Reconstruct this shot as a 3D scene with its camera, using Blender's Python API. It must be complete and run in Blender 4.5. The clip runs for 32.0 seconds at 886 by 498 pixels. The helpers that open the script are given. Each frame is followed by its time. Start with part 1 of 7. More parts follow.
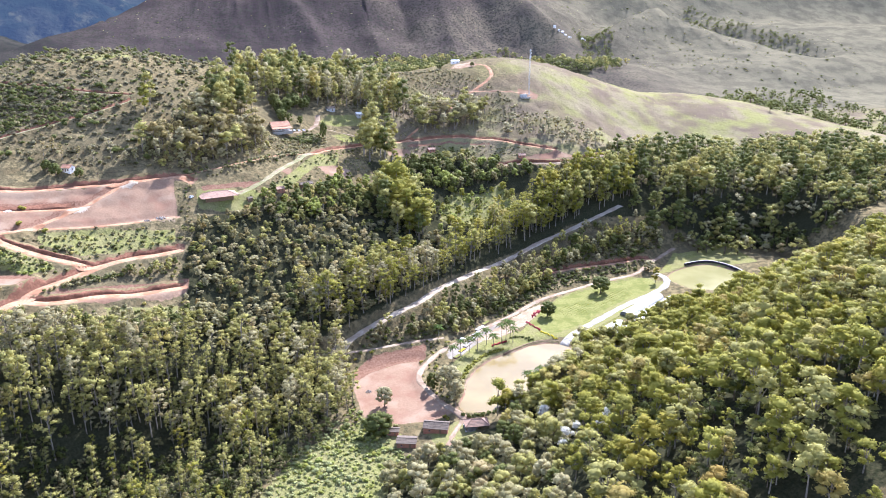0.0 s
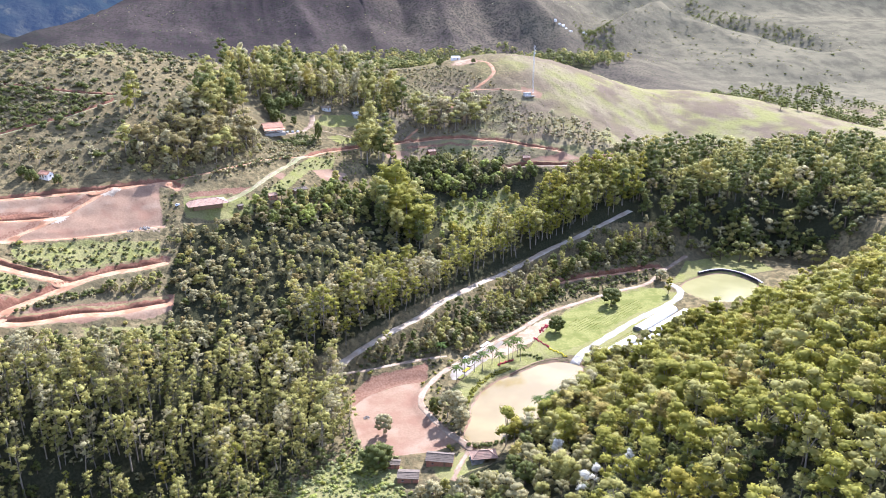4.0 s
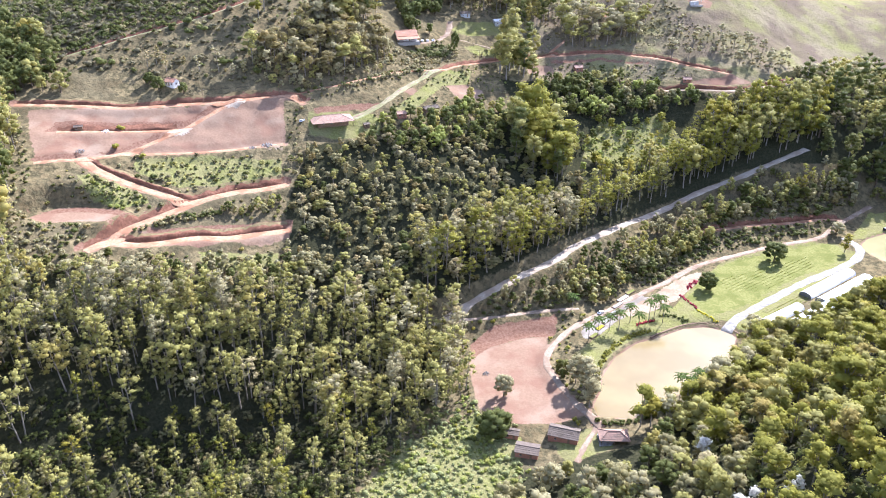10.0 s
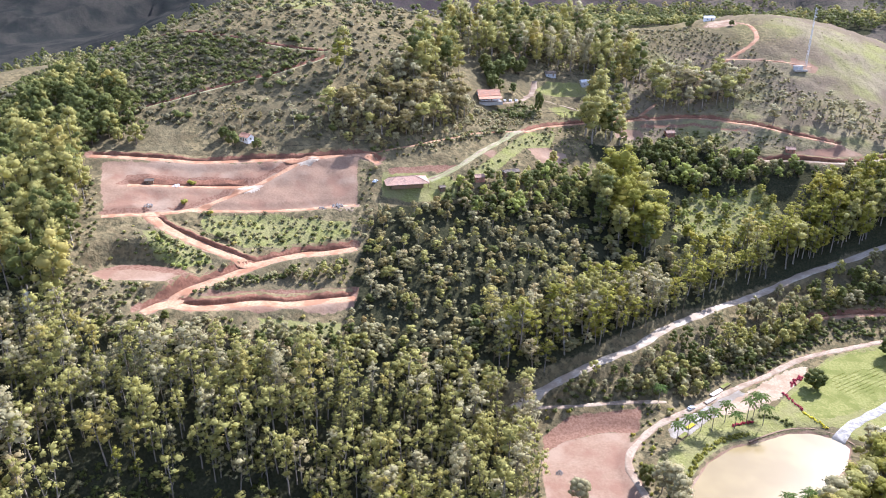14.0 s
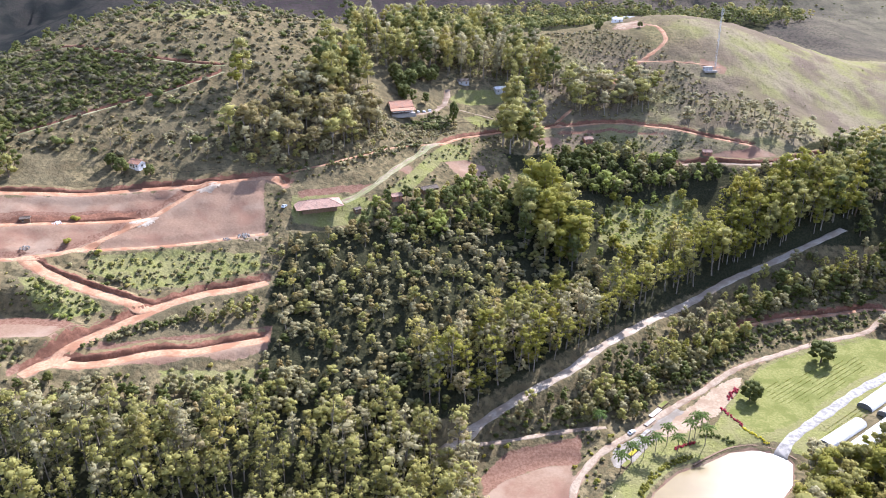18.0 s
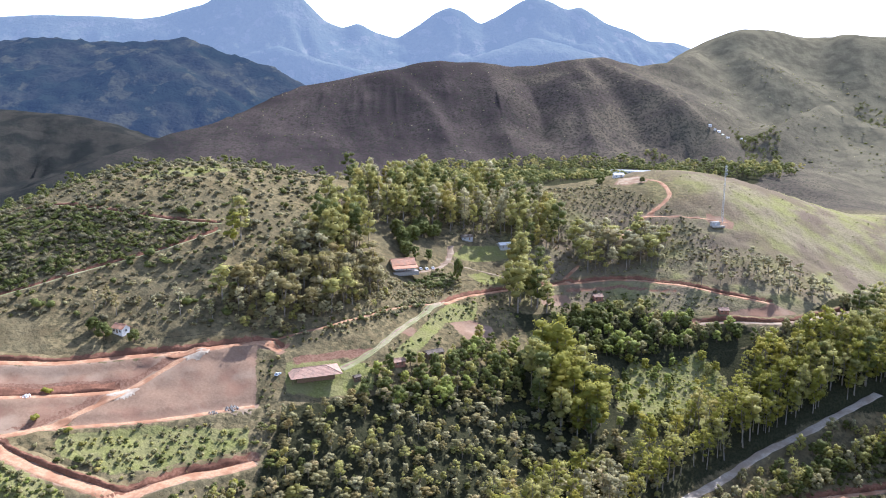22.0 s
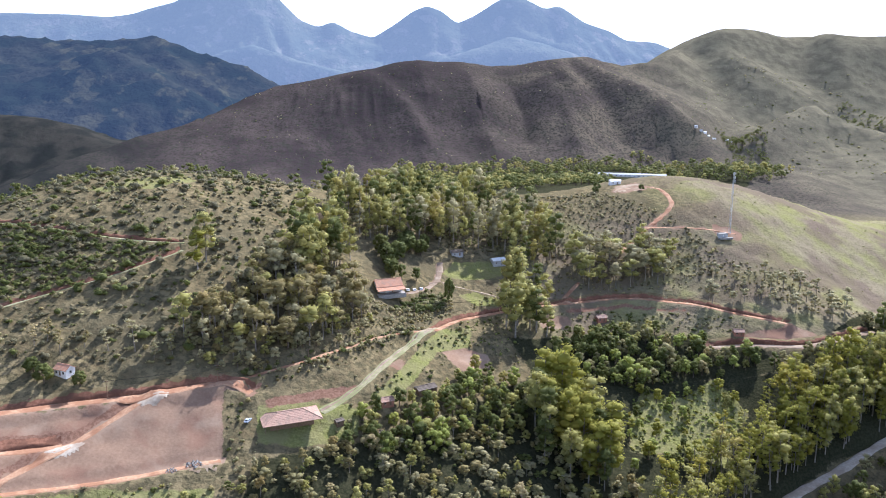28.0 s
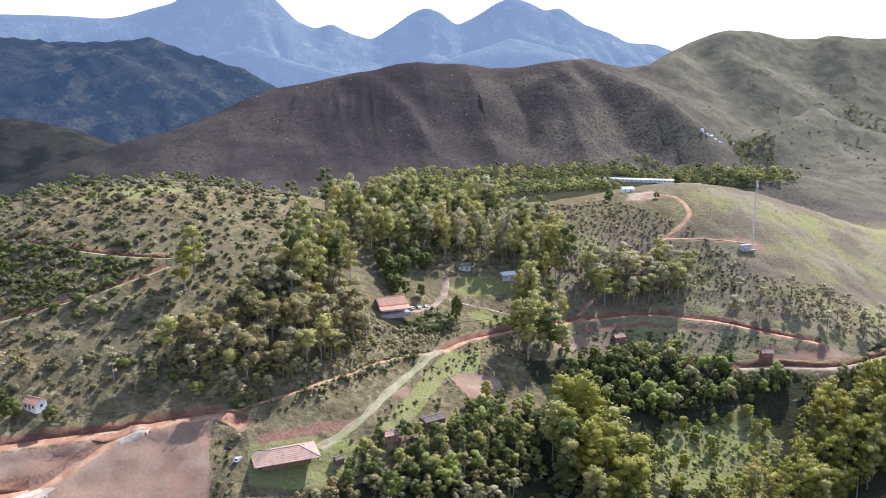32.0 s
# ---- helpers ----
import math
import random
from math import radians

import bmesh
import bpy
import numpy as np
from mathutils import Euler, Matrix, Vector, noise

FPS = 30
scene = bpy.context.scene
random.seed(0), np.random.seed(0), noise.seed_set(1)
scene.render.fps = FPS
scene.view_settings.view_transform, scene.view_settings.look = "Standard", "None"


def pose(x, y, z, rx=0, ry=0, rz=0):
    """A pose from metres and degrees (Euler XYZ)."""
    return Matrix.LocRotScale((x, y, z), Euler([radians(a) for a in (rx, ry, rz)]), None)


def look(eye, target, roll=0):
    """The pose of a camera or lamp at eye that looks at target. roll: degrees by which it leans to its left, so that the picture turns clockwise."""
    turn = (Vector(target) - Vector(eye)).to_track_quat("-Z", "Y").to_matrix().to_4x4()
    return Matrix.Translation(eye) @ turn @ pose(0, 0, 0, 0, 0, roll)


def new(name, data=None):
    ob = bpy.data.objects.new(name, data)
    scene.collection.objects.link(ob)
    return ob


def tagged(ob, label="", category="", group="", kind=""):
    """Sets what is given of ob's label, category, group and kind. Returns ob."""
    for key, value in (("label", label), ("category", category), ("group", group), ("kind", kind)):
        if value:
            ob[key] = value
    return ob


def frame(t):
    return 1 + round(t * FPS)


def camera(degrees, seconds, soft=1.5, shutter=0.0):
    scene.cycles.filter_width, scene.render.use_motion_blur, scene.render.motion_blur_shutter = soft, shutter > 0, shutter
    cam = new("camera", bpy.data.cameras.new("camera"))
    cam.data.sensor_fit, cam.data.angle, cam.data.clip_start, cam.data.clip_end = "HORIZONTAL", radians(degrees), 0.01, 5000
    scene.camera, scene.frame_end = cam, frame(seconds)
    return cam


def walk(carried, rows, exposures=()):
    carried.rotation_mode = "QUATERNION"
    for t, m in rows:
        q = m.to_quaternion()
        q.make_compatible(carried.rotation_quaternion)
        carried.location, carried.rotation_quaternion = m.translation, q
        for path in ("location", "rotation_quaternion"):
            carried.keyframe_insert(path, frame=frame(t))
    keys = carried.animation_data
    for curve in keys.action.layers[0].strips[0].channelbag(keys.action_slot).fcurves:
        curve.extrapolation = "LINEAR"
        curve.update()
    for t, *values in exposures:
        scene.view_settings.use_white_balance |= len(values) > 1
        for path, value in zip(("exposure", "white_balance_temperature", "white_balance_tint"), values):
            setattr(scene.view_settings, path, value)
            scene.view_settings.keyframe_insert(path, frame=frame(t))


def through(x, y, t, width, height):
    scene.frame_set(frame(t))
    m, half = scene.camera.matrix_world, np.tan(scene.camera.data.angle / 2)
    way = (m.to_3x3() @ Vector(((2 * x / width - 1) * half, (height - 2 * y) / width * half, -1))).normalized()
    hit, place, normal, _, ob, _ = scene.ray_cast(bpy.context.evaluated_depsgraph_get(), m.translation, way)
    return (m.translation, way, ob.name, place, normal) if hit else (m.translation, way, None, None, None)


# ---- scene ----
cam = camera(60.68, 32.0, soft=1.0)
# camera path: seconds, x, y, z, heading (to the right of +y), tilt (up), lean, in metres and degrees
PATH = [
    (0.0, 0.00, 0.20, 210.00, 14.129, -18.511, -0.018),
    (0.5, 0.62, 4.38, 210.29, 14.177, -18.533, 0.014),
    (1.0, 1.22, 8.50, 210.55, 14.224, -18.542, 0.024),
    (1.5, 1.81, 12.54, 210.79, 14.270, -18.521, 0.019),
    (2.0, 2.37, 16.54, 211.02, 14.310, -18.544, -0.002),
    (2.5, 2.91, 20.53, 211.25, 14.341, -18.548, 0.046),
    (4.5, 5.03, 36.43, 212.23, 14.444, -19.792, 0.019),
    (5.0, 5.64, 40.50, 212.67, 14.473, -23.056, 0.082),
    (5.5, 6.27, 44.54, 213.17, 14.474, -23.085, 0.042),
    (6.0, 6.95, 48.50, 213.71, 14.482, -23.105, 0.074),
    (6.5, 7.67, 52.39, 214.26, 14.466, -25.202, 0.058),
    (7.0, 8.45, 56.32, 214.85, 14.471, -26.634, 0.092),
    (7.5, 9.20, 60.20, 215.42, 14.475, -26.668, 0.075),
    (8.0, 9.86, 64.06, 215.91, 14.480, -26.707, 0.034),
    (8.5, 10.40, 68.02, 216.21, 16.429, -26.712, 0.096),
    (9.0, 10.82, 72.30, 216.20, 16.488, -26.715, 0.066),
    (9.5, 11.08, 76.95, 215.91, 9.473, -26.692, 0.034),
    (10.0, 11.14, 81.61, 215.49, 3.847, -26.653, -0.023),
    (10.5, 11.02, 86.03, 215.17, 0.601, -26.626, -0.070),
    (11.0, 10.95, 90.13, 215.00, -1.455, -26.634, 0.035),
    (11.5, 10.97, 94.06, 214.87, -1.372, -26.092, 0.103),
    (12.0, 11.10, 97.94, 214.66, -1.335, -22.990, 0.116),
    (12.5, 11.30, 101.82, 214.41, -1.353, -22.964, 0.146),
    (13.0, 11.45, 105.72, 214.24, -1.396, -22.967, 0.123),
    (13.5, 11.47, 109.65, 214.24, -1.417, -22.943, 0.173),
    (15.5, 10.57, 125.28, 215.04, -6.182, -22.903, 0.127),
    (16.0, 10.23, 129.02, 215.30, 0.527, -22.958, 0.028),
    (16.5, 9.88, 132.70, 215.52, 1.160, -22.942, 0.054),
    (17.0, 9.50, 136.45, 215.68, 4.730, -22.946, 0.019),
    (17.5, 9.10, 140.16, 215.83, 4.718, -22.933, -0.024),
    (18.0, 8.68, 143.86, 216.00, 4.754, -22.918, -0.036),
    (18.5, 8.22, 147.56, 216.22, 4.754, -22.947, -0.050),
    (19.0, 7.70, 151.31, 216.50, 4.787, -22.984, -0.074),
    (19.5, 7.13, 155.13, 216.80, 4.877, -23.024, -0.115),
    (20.0, 6.57, 158.96, 217.10, 4.969, -23.071, -0.091),
    (20.5, 6.05, 162.75, 217.33, 5.027, -21.726, -0.067),
    (21.0, 5.55, 166.48, 217.41, 5.136, -12.631, -0.181),
    (21.5, 5.14, 170.24, 217.38, 5.169, -11.956, -0.166),
    (22.0, 4.86, 174.13, 217.35, 5.209, -12.008, -0.034),
    (22.5, 4.62, 178.15, 217.40, 5.239, -12.037, -0.079),
    (23.0, 4.34, 182.19, 217.51, 5.253, -12.054, -0.037),
    (23.5, 3.99, 186.15, 217.61, 5.302, -12.108, -0.013),
    (24.0, 3.63, 190.08, 217.70, 5.380, -12.096, 0.021),
    (24.5, 3.25, 194.04, 217.79, 5.423, -12.087, 0.026),
    (25.0, 2.89, 198.04, 217.89, 6.648, -12.061, -0.020),
    (25.5, 2.60, 202.14, 218.01, 6.706, -12.088, 0.042),
    (27.5, 2.01, 218.96, 218.66, 6.921, -12.052, -0.090),
    (28.0, 1.89, 223.19, 218.77, 7.005, -12.043, -0.079),
    (28.5, 1.70, 227.39, 218.84, 7.052, -12.035, -0.148),
    (29.0, 1.53, 231.63, 218.87, 7.120, -12.011, -0.106),
    (29.5, 1.37, 235.88, 218.84, 7.185, -11.984, -0.115),
    (30.0, 1.23, 240.10, 218.80, 7.225, -11.952, -0.087),
    (30.5, 1.14, 244.26, 218.77, 7.297, -11.927, -0.037),
    (31.0, 1.07, 248.28, 218.81, 7.365, -11.907, -0.042),
    (31.5, 0.97, 252.12, 218.98, 7.425, -11.887, 0.018),
    (32.0, 0.85, 255.80, 219.28, 7.150, -11.886, -0.061),
]


def aim(x, y, z, heading, tilt, lean):
    h, e = radians(heading), radians(tilt)
    way = Vector((math.sin(h) * math.cos(e), math.cos(h) * math.cos(e), math.sin(e)))
    eye = Vector((x, y, z))
    return look(eye, eye + way, lean)


walk(cam, [(row[0], aim(*row[1:])) for row in PATH], [(0.0, 1.84, 5350, 21), (9.0, 1.86, 5400, 22), (11.0, 1.78, 5350, 22), (20.4, 1.50, 5450, 22), (21.0, 1.50, 5400, 18), (22.5, 1.30, 5400, 18), (32.0, 1.26, 5400, 18)])

# ---- sky and sun ----
SUN_AZIMUTH, SUN_HEIGHT = radians(38), radians(40)
SUN = Vector((math.sin(SUN_AZIMUTH) * math.cos(SUN_HEIGHT), math.cos(SUN_AZIMUTH) * math.cos(SUN_HEIGHT), math.sin(SUN_HEIGHT)))
world = bpy.data.worlds.new("sky")
scene.world = world
world.use_nodes = True
wt = world.node_tree
wt.nodes.clear()
w_out = wt.nodes.new("ShaderNodeOutputWorld")
w_back = wt.nodes.new("ShaderNodeBackground")
w_sky = wt.nodes.new("ShaderNodeTexSky")
w_sky.sky_type, w_sky.sun_disc = "NISHITA", False
w_sky.sun_elevation, w_sky.sun_rotation = SUN_HEIGHT, SUN_AZIMUTH
w_sky.air_density, w_sky.dust_density, w_sky.altitude = 1.0, 2.5, 800
w_coord = wt.nodes.new("ShaderNodeTexCoord")
w_map = wt.nodes.new("ShaderNodeMapping")
w_map.inputs["Scale"].default_value = (1.4, 1.4, 6.0)
w_noise = wt.nodes.new("ShaderNodeTexNoise")
w_noise.inputs["Scale"].default_value, w_noise.inputs["Detail"].default_value = 2.2, 7
w_ramp = wt.nodes.new("ShaderNodeValToRGB")
w_ramp.color_ramp.elements[0].position, w_ramp.color_ramp.elements[1].position = 0.30, 0.52
w_mix = wt.nodes.new("ShaderNodeMixRGB")
w_mix.inputs[2].default_value = (11.0, 11.4, 11.9, 1)
w_sep = wt.nodes.new("ShaderNodeSeparateXYZ")
w_low = wt.nodes.new("ShaderNodeMapRange")
for w_k, w_v in enumerate((0.08, 0.28, 1.0, 0.10)):
    w_low.inputs[w_k + 1].default_value = w_v
w_mul = wt.nodes.new("ShaderNodeMath")
w_mul.operation = "MULTIPLY"
wt.links.new(w_coord.outputs["Generated"], w_map.inputs["Vector"])
wt.links.new(w_map.outputs[0], w_noise.inputs["Vector"])
wt.links.new(w_noise.outputs["Fac"], w_ramp.inputs[0])
wt.links.new(w_coord.outputs["Generated"], w_sep.inputs[0])
wt.links.new(w_sep.outputs[2], w_low.inputs[0])
wt.links.new(w_ramp.outputs["Color"], w_mul.inputs[0])
wt.links.new(w_low.outputs[0], w_mul.inputs[1])
wt.links.new(w_mul.outputs[0], w_mix.inputs[0])
wt.links.new(w_sky.outputs[0], w_mix.inputs[1])
wt.links.new(w_mix.outputs[0], w_back.inputs["Color"])
w_back.inputs["Strength"].default_value = 0.10
wt.links.new(w_back.outputs[0], w_out.inputs["Surface"])

sun_data = bpy.data.lights.new("sun", "SUN")
sun_data.energy, sun_data.angle, sun_data.color = 4.6, radians(0.6), (1.0, 0.95, 0.86)
sun = new("sun", sun_data)
sun.matrix_world = look(SUN * 500, (0, 0, 0))

# ---- materials ----


class Shade:
    """A node material, built by short calls."""

    def __init__(self, name, rough=0.9):
        self.m = bpy.data.materials.new(name)
        self.m.use_nodes = True
        self.t = self.m.node_tree
        self.t.nodes.clear()
        self.out = self.t.nodes.new("ShaderNodeOutputMaterial")
        self.b = self.t.nodes.new("ShaderNodeBsdfPrincipled")
        self.b.inputs["Roughness"].default_value = rough
        self.b.inputs["Specular IOR Level"].default_value = 0.25
        self.t.links.new(self.b.outputs[0], self.out.inputs["Surface"])
        self.pos = self.t.nodes.new("ShaderNodeNewGeometry").outputs["Position"]

    def put(self, value, socket):
        if isinstance(value, bpy.types.NodeSocket):
            self.t.links.new(value, socket)
        elif isinstance(value, (tuple, list)):
            socket.default_value = (*value, 1) if len(value) == 3 and len(socket.default_value) == 4 else value
        else:
            socket.default_value = value

    def noise(self, scale, detail=4, stretch=None, rough=0.55):
        n = self.t.nodes.new("ShaderNodeTexNoise")
        n.inputs["Scale"].default_value, n.inputs["Detail"].default_value, n.inputs["Roughness"].default_value = scale, detail, rough
        src = self.pos
        if stretch:
            v = self.t.nodes.new("ShaderNodeMapping")
            v.inputs["Scale"].default_value = stretch
            self.t.links.new(src, v.inputs["Vector"])
            src = v.outputs[0]
        self.t.links.new(src, n.inputs["Vector"])
        return n.outputs["Fac"]

    def voronoi(self, scale, out="Distance"):
        n = self.t.nodes.new("ShaderNodeTexVoronoi")
        n.inputs["Scale"].default_value = scale
        self.t.links.new(self.pos, n.inputs["Vector"])
        return n.outputs[out]

    def range(self, v, a, b, lo=0.0, hi=1.0):
        n = self.t.nodes.new("ShaderNodeMapRange")
        n.interpolation_type = "SMOOTHSTEP"
        for k, q in enumerate((v, a, b, lo, hi)):
            self.put(q, n.inputs[k])
        return n.outputs[0]

    def mix(self, f, a, b, blend="MIX"):
        n = self.t.nodes.new("ShaderNodeMixRGB")
        n.blend_type = blend
        for k, q in enumerate((f, a, b)):
            self.put(q, n.inputs[k])
        return n.outputs[0]

    def math(self, op, a, b=0.0):
        n = self.t.nodes.new("ShaderNodeMath")
        n.operation = op
        self.put(a, n.inputs[0])
        self.put(b, n.inputs[1])
        return n.outputs[0]

    def attr(self, name):
        n = self.t.nodes.new("ShaderNodeAttribute")
        n.attribute_name = name
        return n.outputs["Fac"]

    def random(self):
        return self.t.nodes.new("ShaderNodeObjectInfo").outputs["Random"]

    def island(self):
        return self.t.nodes.new("ShaderNodeNewGeometry").outputs["Random Per Island"]

    def axis(self, k):
        n = self.t.nodes.new("ShaderNodeSeparateXYZ")
        self.t.links.new(self.pos, n.inputs[0])
        return n.outputs[k]

    def bump(self, height, strength, distance):
        n = self.t.nodes.new("ShaderNodeBump")
        n.inputs["Strength"].default_value, n.inputs["Distance"].default_value = strength, distance
        self.t.links.new(height, n.inputs["Height"])
        self.t.links.new(n.outputs[0], self.b.inputs["Normal"])

    def color(self, c):
        self.put(c, self.b.inputs["Base Color"])
        return self

    def rough(self, v):
        self.put(v, self.b.inputs["Roughness"])
        return self


def plain(name, c, rough=0.8, metal=0.0, grain=6.0, wear=0.18):
    s = Shade(name, rough)
    dark = tuple(v * (1 - 1.6 * wear) for v in c)
    light = tuple(min(1, v * (1 + wear)) for v in c)
    a = s.mix(s.range(s.noise(grain, 5), 0.35, 0.65), dark, light)
    s.color(s.mix(s.range(s.noise(grain * 0.12, 3), 0.3, 0.7, 0, 0.35), a, dark))
    s.b.inputs["Metallic"].default_value = metal
    return s.m


def leaf(name, dark, light, tip, through=0.46):
    s = Shade(name, 0.7)
    s.b.inputs["Specular IOR Level"].default_value = 0.1
    patch = s.math("ADD", s.math("MULTIPLY", s.noise(0.11, 2), 0.5), s.math("MULTIPLY", s.noise(2.2, 5, rough=0.7), 0.5))
    c = s.mix(s.range(patch, 0.38, 0.62), dark, light)
    c = s.mix(s.range(s.island(), 0.35, 1.0, 0, 0.55), c, tip)
    tree = s.math("FRACT", s.math("ADD", s.attr("tone"), s.random()))
    c = s.mix(s.range(tree, 0.0, 0.8, 0, 0.55), c, light)
    c = s.mix(s.range(tree, 0.86, 0.96, 0, 0.45), c, (light[0] * 1.2, light[1] * 0.95, light[2] * 0.8))
    s.color(c)
    s.bump(s.noise(3.4, 5), 0.8, 0.5)
    tr = s.t.nodes.new("ShaderNodeBsdfTranslucent")
    s.t.links.new(s.mix(0.55, c, tip), tr.inputs["Color"])
    mx = s.t.nodes.new("ShaderNodeMixShader")
    mx.inputs[0].default_value = through
    s.t.links.new(s.b.outputs[0], mx.inputs[1])
    s.t.links.new(tr.outputs[0], mx.inputs[2])
    s.t.links.new(mx.outputs[0], s.out.inputs["Surface"])
    return s.m


def ground_material():
    s = Shade("hill_ground", 1.0)
    s.b.inputs["Specular IOR Level"].default_value = 0.0
    fine, mid, broad = s.noise(0.9, 6), s.noise(0.11, 5), s.noise(0.018, 4)
    dry = s.mix(s.range(mid, 0.35, 0.65), (0.125, 0.096, 0.050), (0.215, 0.170, 0.088))
    scrub = s.mix(s.range(fine, 0.35, 0.65), (0.066, 0.056, 0.030), (0.118, 0.100, 0.053))
    base = s.mix(s.range(s.noise(0.33, 5), 0.42, 0.60), dry, scrub)
    base = s.mix(s.range(broad, 0.45, 0.62, 0, 0.5), base, (0.125, 0.105, 0.06))
    lush = s.mix(s.range(fine, 0.35, 0.7), (0.145, 0.148, 0.045), (0.235, 0.228, 0.080))
    lush = s.mix(s.range(mid, 0.35, 0.6, 0, 0.75), lush, (0.19, 0.172, 0.078))
    red = s.mix(s.range(fine, 0.2, 0.8), (0.205, 0.132, 0.086), (0.265, 0.178, 0.120))
    red = s.mix(s.range(s.noise(0.06, 6), 0.46, 0.62, 0, 0.7), red, (0.205, 0.115, 0.077))
    red = s.mix(s.range(s.noise(0.05, 4), 0.5, 0.66, 0, 0.6), red, (0.295, 0.220, 0.155))
    cut = s.mix(s.range(fine, 0.3, 0.7), (0.145, 0.078, 0.050), (0.225, 0.135, 0.092))
    # woodland floor; shade between the trees is put into this dark brown
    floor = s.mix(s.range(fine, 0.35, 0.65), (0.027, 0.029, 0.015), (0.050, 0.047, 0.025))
    # cloud shadow over the ridge is put into these dark purple-browns
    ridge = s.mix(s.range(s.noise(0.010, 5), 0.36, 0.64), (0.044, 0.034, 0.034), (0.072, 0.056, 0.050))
    # sunlit right part of the ridge, put in as a lighter brown
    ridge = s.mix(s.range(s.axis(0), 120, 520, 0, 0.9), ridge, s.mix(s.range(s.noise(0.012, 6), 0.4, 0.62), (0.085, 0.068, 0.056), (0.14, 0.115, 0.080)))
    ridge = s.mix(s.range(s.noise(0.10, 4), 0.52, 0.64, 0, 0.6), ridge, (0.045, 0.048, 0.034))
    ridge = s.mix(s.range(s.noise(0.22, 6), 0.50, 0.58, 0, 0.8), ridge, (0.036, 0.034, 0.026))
    # paler again far right for bright haze, near-black for the shaded left
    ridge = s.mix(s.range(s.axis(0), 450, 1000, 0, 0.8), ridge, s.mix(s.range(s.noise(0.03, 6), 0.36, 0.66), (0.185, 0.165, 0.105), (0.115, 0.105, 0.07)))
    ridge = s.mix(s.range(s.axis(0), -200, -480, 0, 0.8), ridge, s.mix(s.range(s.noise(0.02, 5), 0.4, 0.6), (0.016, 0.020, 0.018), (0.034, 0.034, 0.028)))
    grazed = s.mix(s.range(s.noise(0.035, 5), 0.36, 0.62), (0.225, 0.215, 0.085), (0.23, 0.19, 0.12))
    grazed = s.mix(s.range(s.noise(0.5, 5), 0.45, 0.65, 0, 0.55), grazed, (0.105, 0.098, 0.05))
    grazed = s.mix(s.range(s.noise(0.022, 6), 0.44, 0.58, 0, 0.75), grazed, (0.14, 0.105, 0.078))
    edge = s.math("ADD", s.math("MULTIPLY", s.math("SUBTRACT", s.noise(0.35, 5), 0.5), 0.9), s.math("MULTIPLY", s.math("SUBTRACT", s.noise(1.7, 3), 0.5), 0.4))

    def mask(name):
        return s.range(s.math("ADD", s.attr(name), edge), 0.38, 0.62)

    c = s.mix(s.attr("pasture"), base, grazed)
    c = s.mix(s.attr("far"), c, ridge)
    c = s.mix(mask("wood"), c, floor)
    c = s.mix(mask("lush"), c, lush)
    c = s.mix(mask("bare"), c, red)
    c = s.mix(mask("cut"), c, cut)
    s.color(c)
    h = s.math("ADD", s.math("MULTIPLY", s.noise(0.5, 6), s.math("SUBTRACT", 0.7, s.math("MULTIPLY", s.math("MAXIMUM", s.attr("bare"), s.attr("cut")), 0.55))), s.math("MULTIPLY", s.noise(0.03, 5), s.math("MULTIPLY", s.attr("far"), 2.8)))
    s.bump(h, 0.9, 1.0)
    return s.m


def dirt(name, a, b, track):
    s = Shade(name, 1.0)
    s.b.inputs["Specular IOR Level"].default_value = 0.05
    c = s.mix(s.range(s.noise(0.8, 6), 0.35, 0.65), a, b)
    c = s.mix(s.range(s.noise(0.12, 4), 0.42, 0.62, 0, 0.8), c, track)
    s.color(c)
    s.bump(s.noise(2.5, 5), 0.5, 0.15)
    return s.m


def water_material(name, deep, pale):
    s = Shade(name, 0.15)
    s.color(s.mix(s.range(s.noise(0.035, 3), 0.35, 0.7), deep, pale))
    s.b.inputs["Specular IOR Level"].default_value = 0.36
    s.bump(s.noise(1.6, 3), 0.16, 0.06)
    return s.m


def distance_material(name, colours, haze_glow, strength, grain):
    """Far-off land; the haze before it is put in as a faint even glow."""
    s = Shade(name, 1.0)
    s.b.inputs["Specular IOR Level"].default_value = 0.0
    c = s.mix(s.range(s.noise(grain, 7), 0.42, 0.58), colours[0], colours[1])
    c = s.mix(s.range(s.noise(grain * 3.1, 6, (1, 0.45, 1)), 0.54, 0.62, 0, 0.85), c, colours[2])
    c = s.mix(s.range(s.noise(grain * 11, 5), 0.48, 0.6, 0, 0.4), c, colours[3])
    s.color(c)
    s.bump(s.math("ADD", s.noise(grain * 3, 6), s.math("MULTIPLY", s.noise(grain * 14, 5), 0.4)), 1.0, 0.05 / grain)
    s.b.inputs["Emission Color"].default_value = (*haze_glow, 1)
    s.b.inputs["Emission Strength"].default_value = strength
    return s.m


def tile_material(name, a, b, moss):
    s = Shade(name, 0.85)
    c = s.mix(s.range(s.noise(2.2, 4), 0.3, 0.7), a, b)
    c = s.mix(s.range(s.noise(0.5, 4), 0.45, 0.68, 0, 0.75), c, moss)
    s.color(s.mix(s.range(s.random(), 0, 1, 0, 0.35), c, moss))
    return s.m


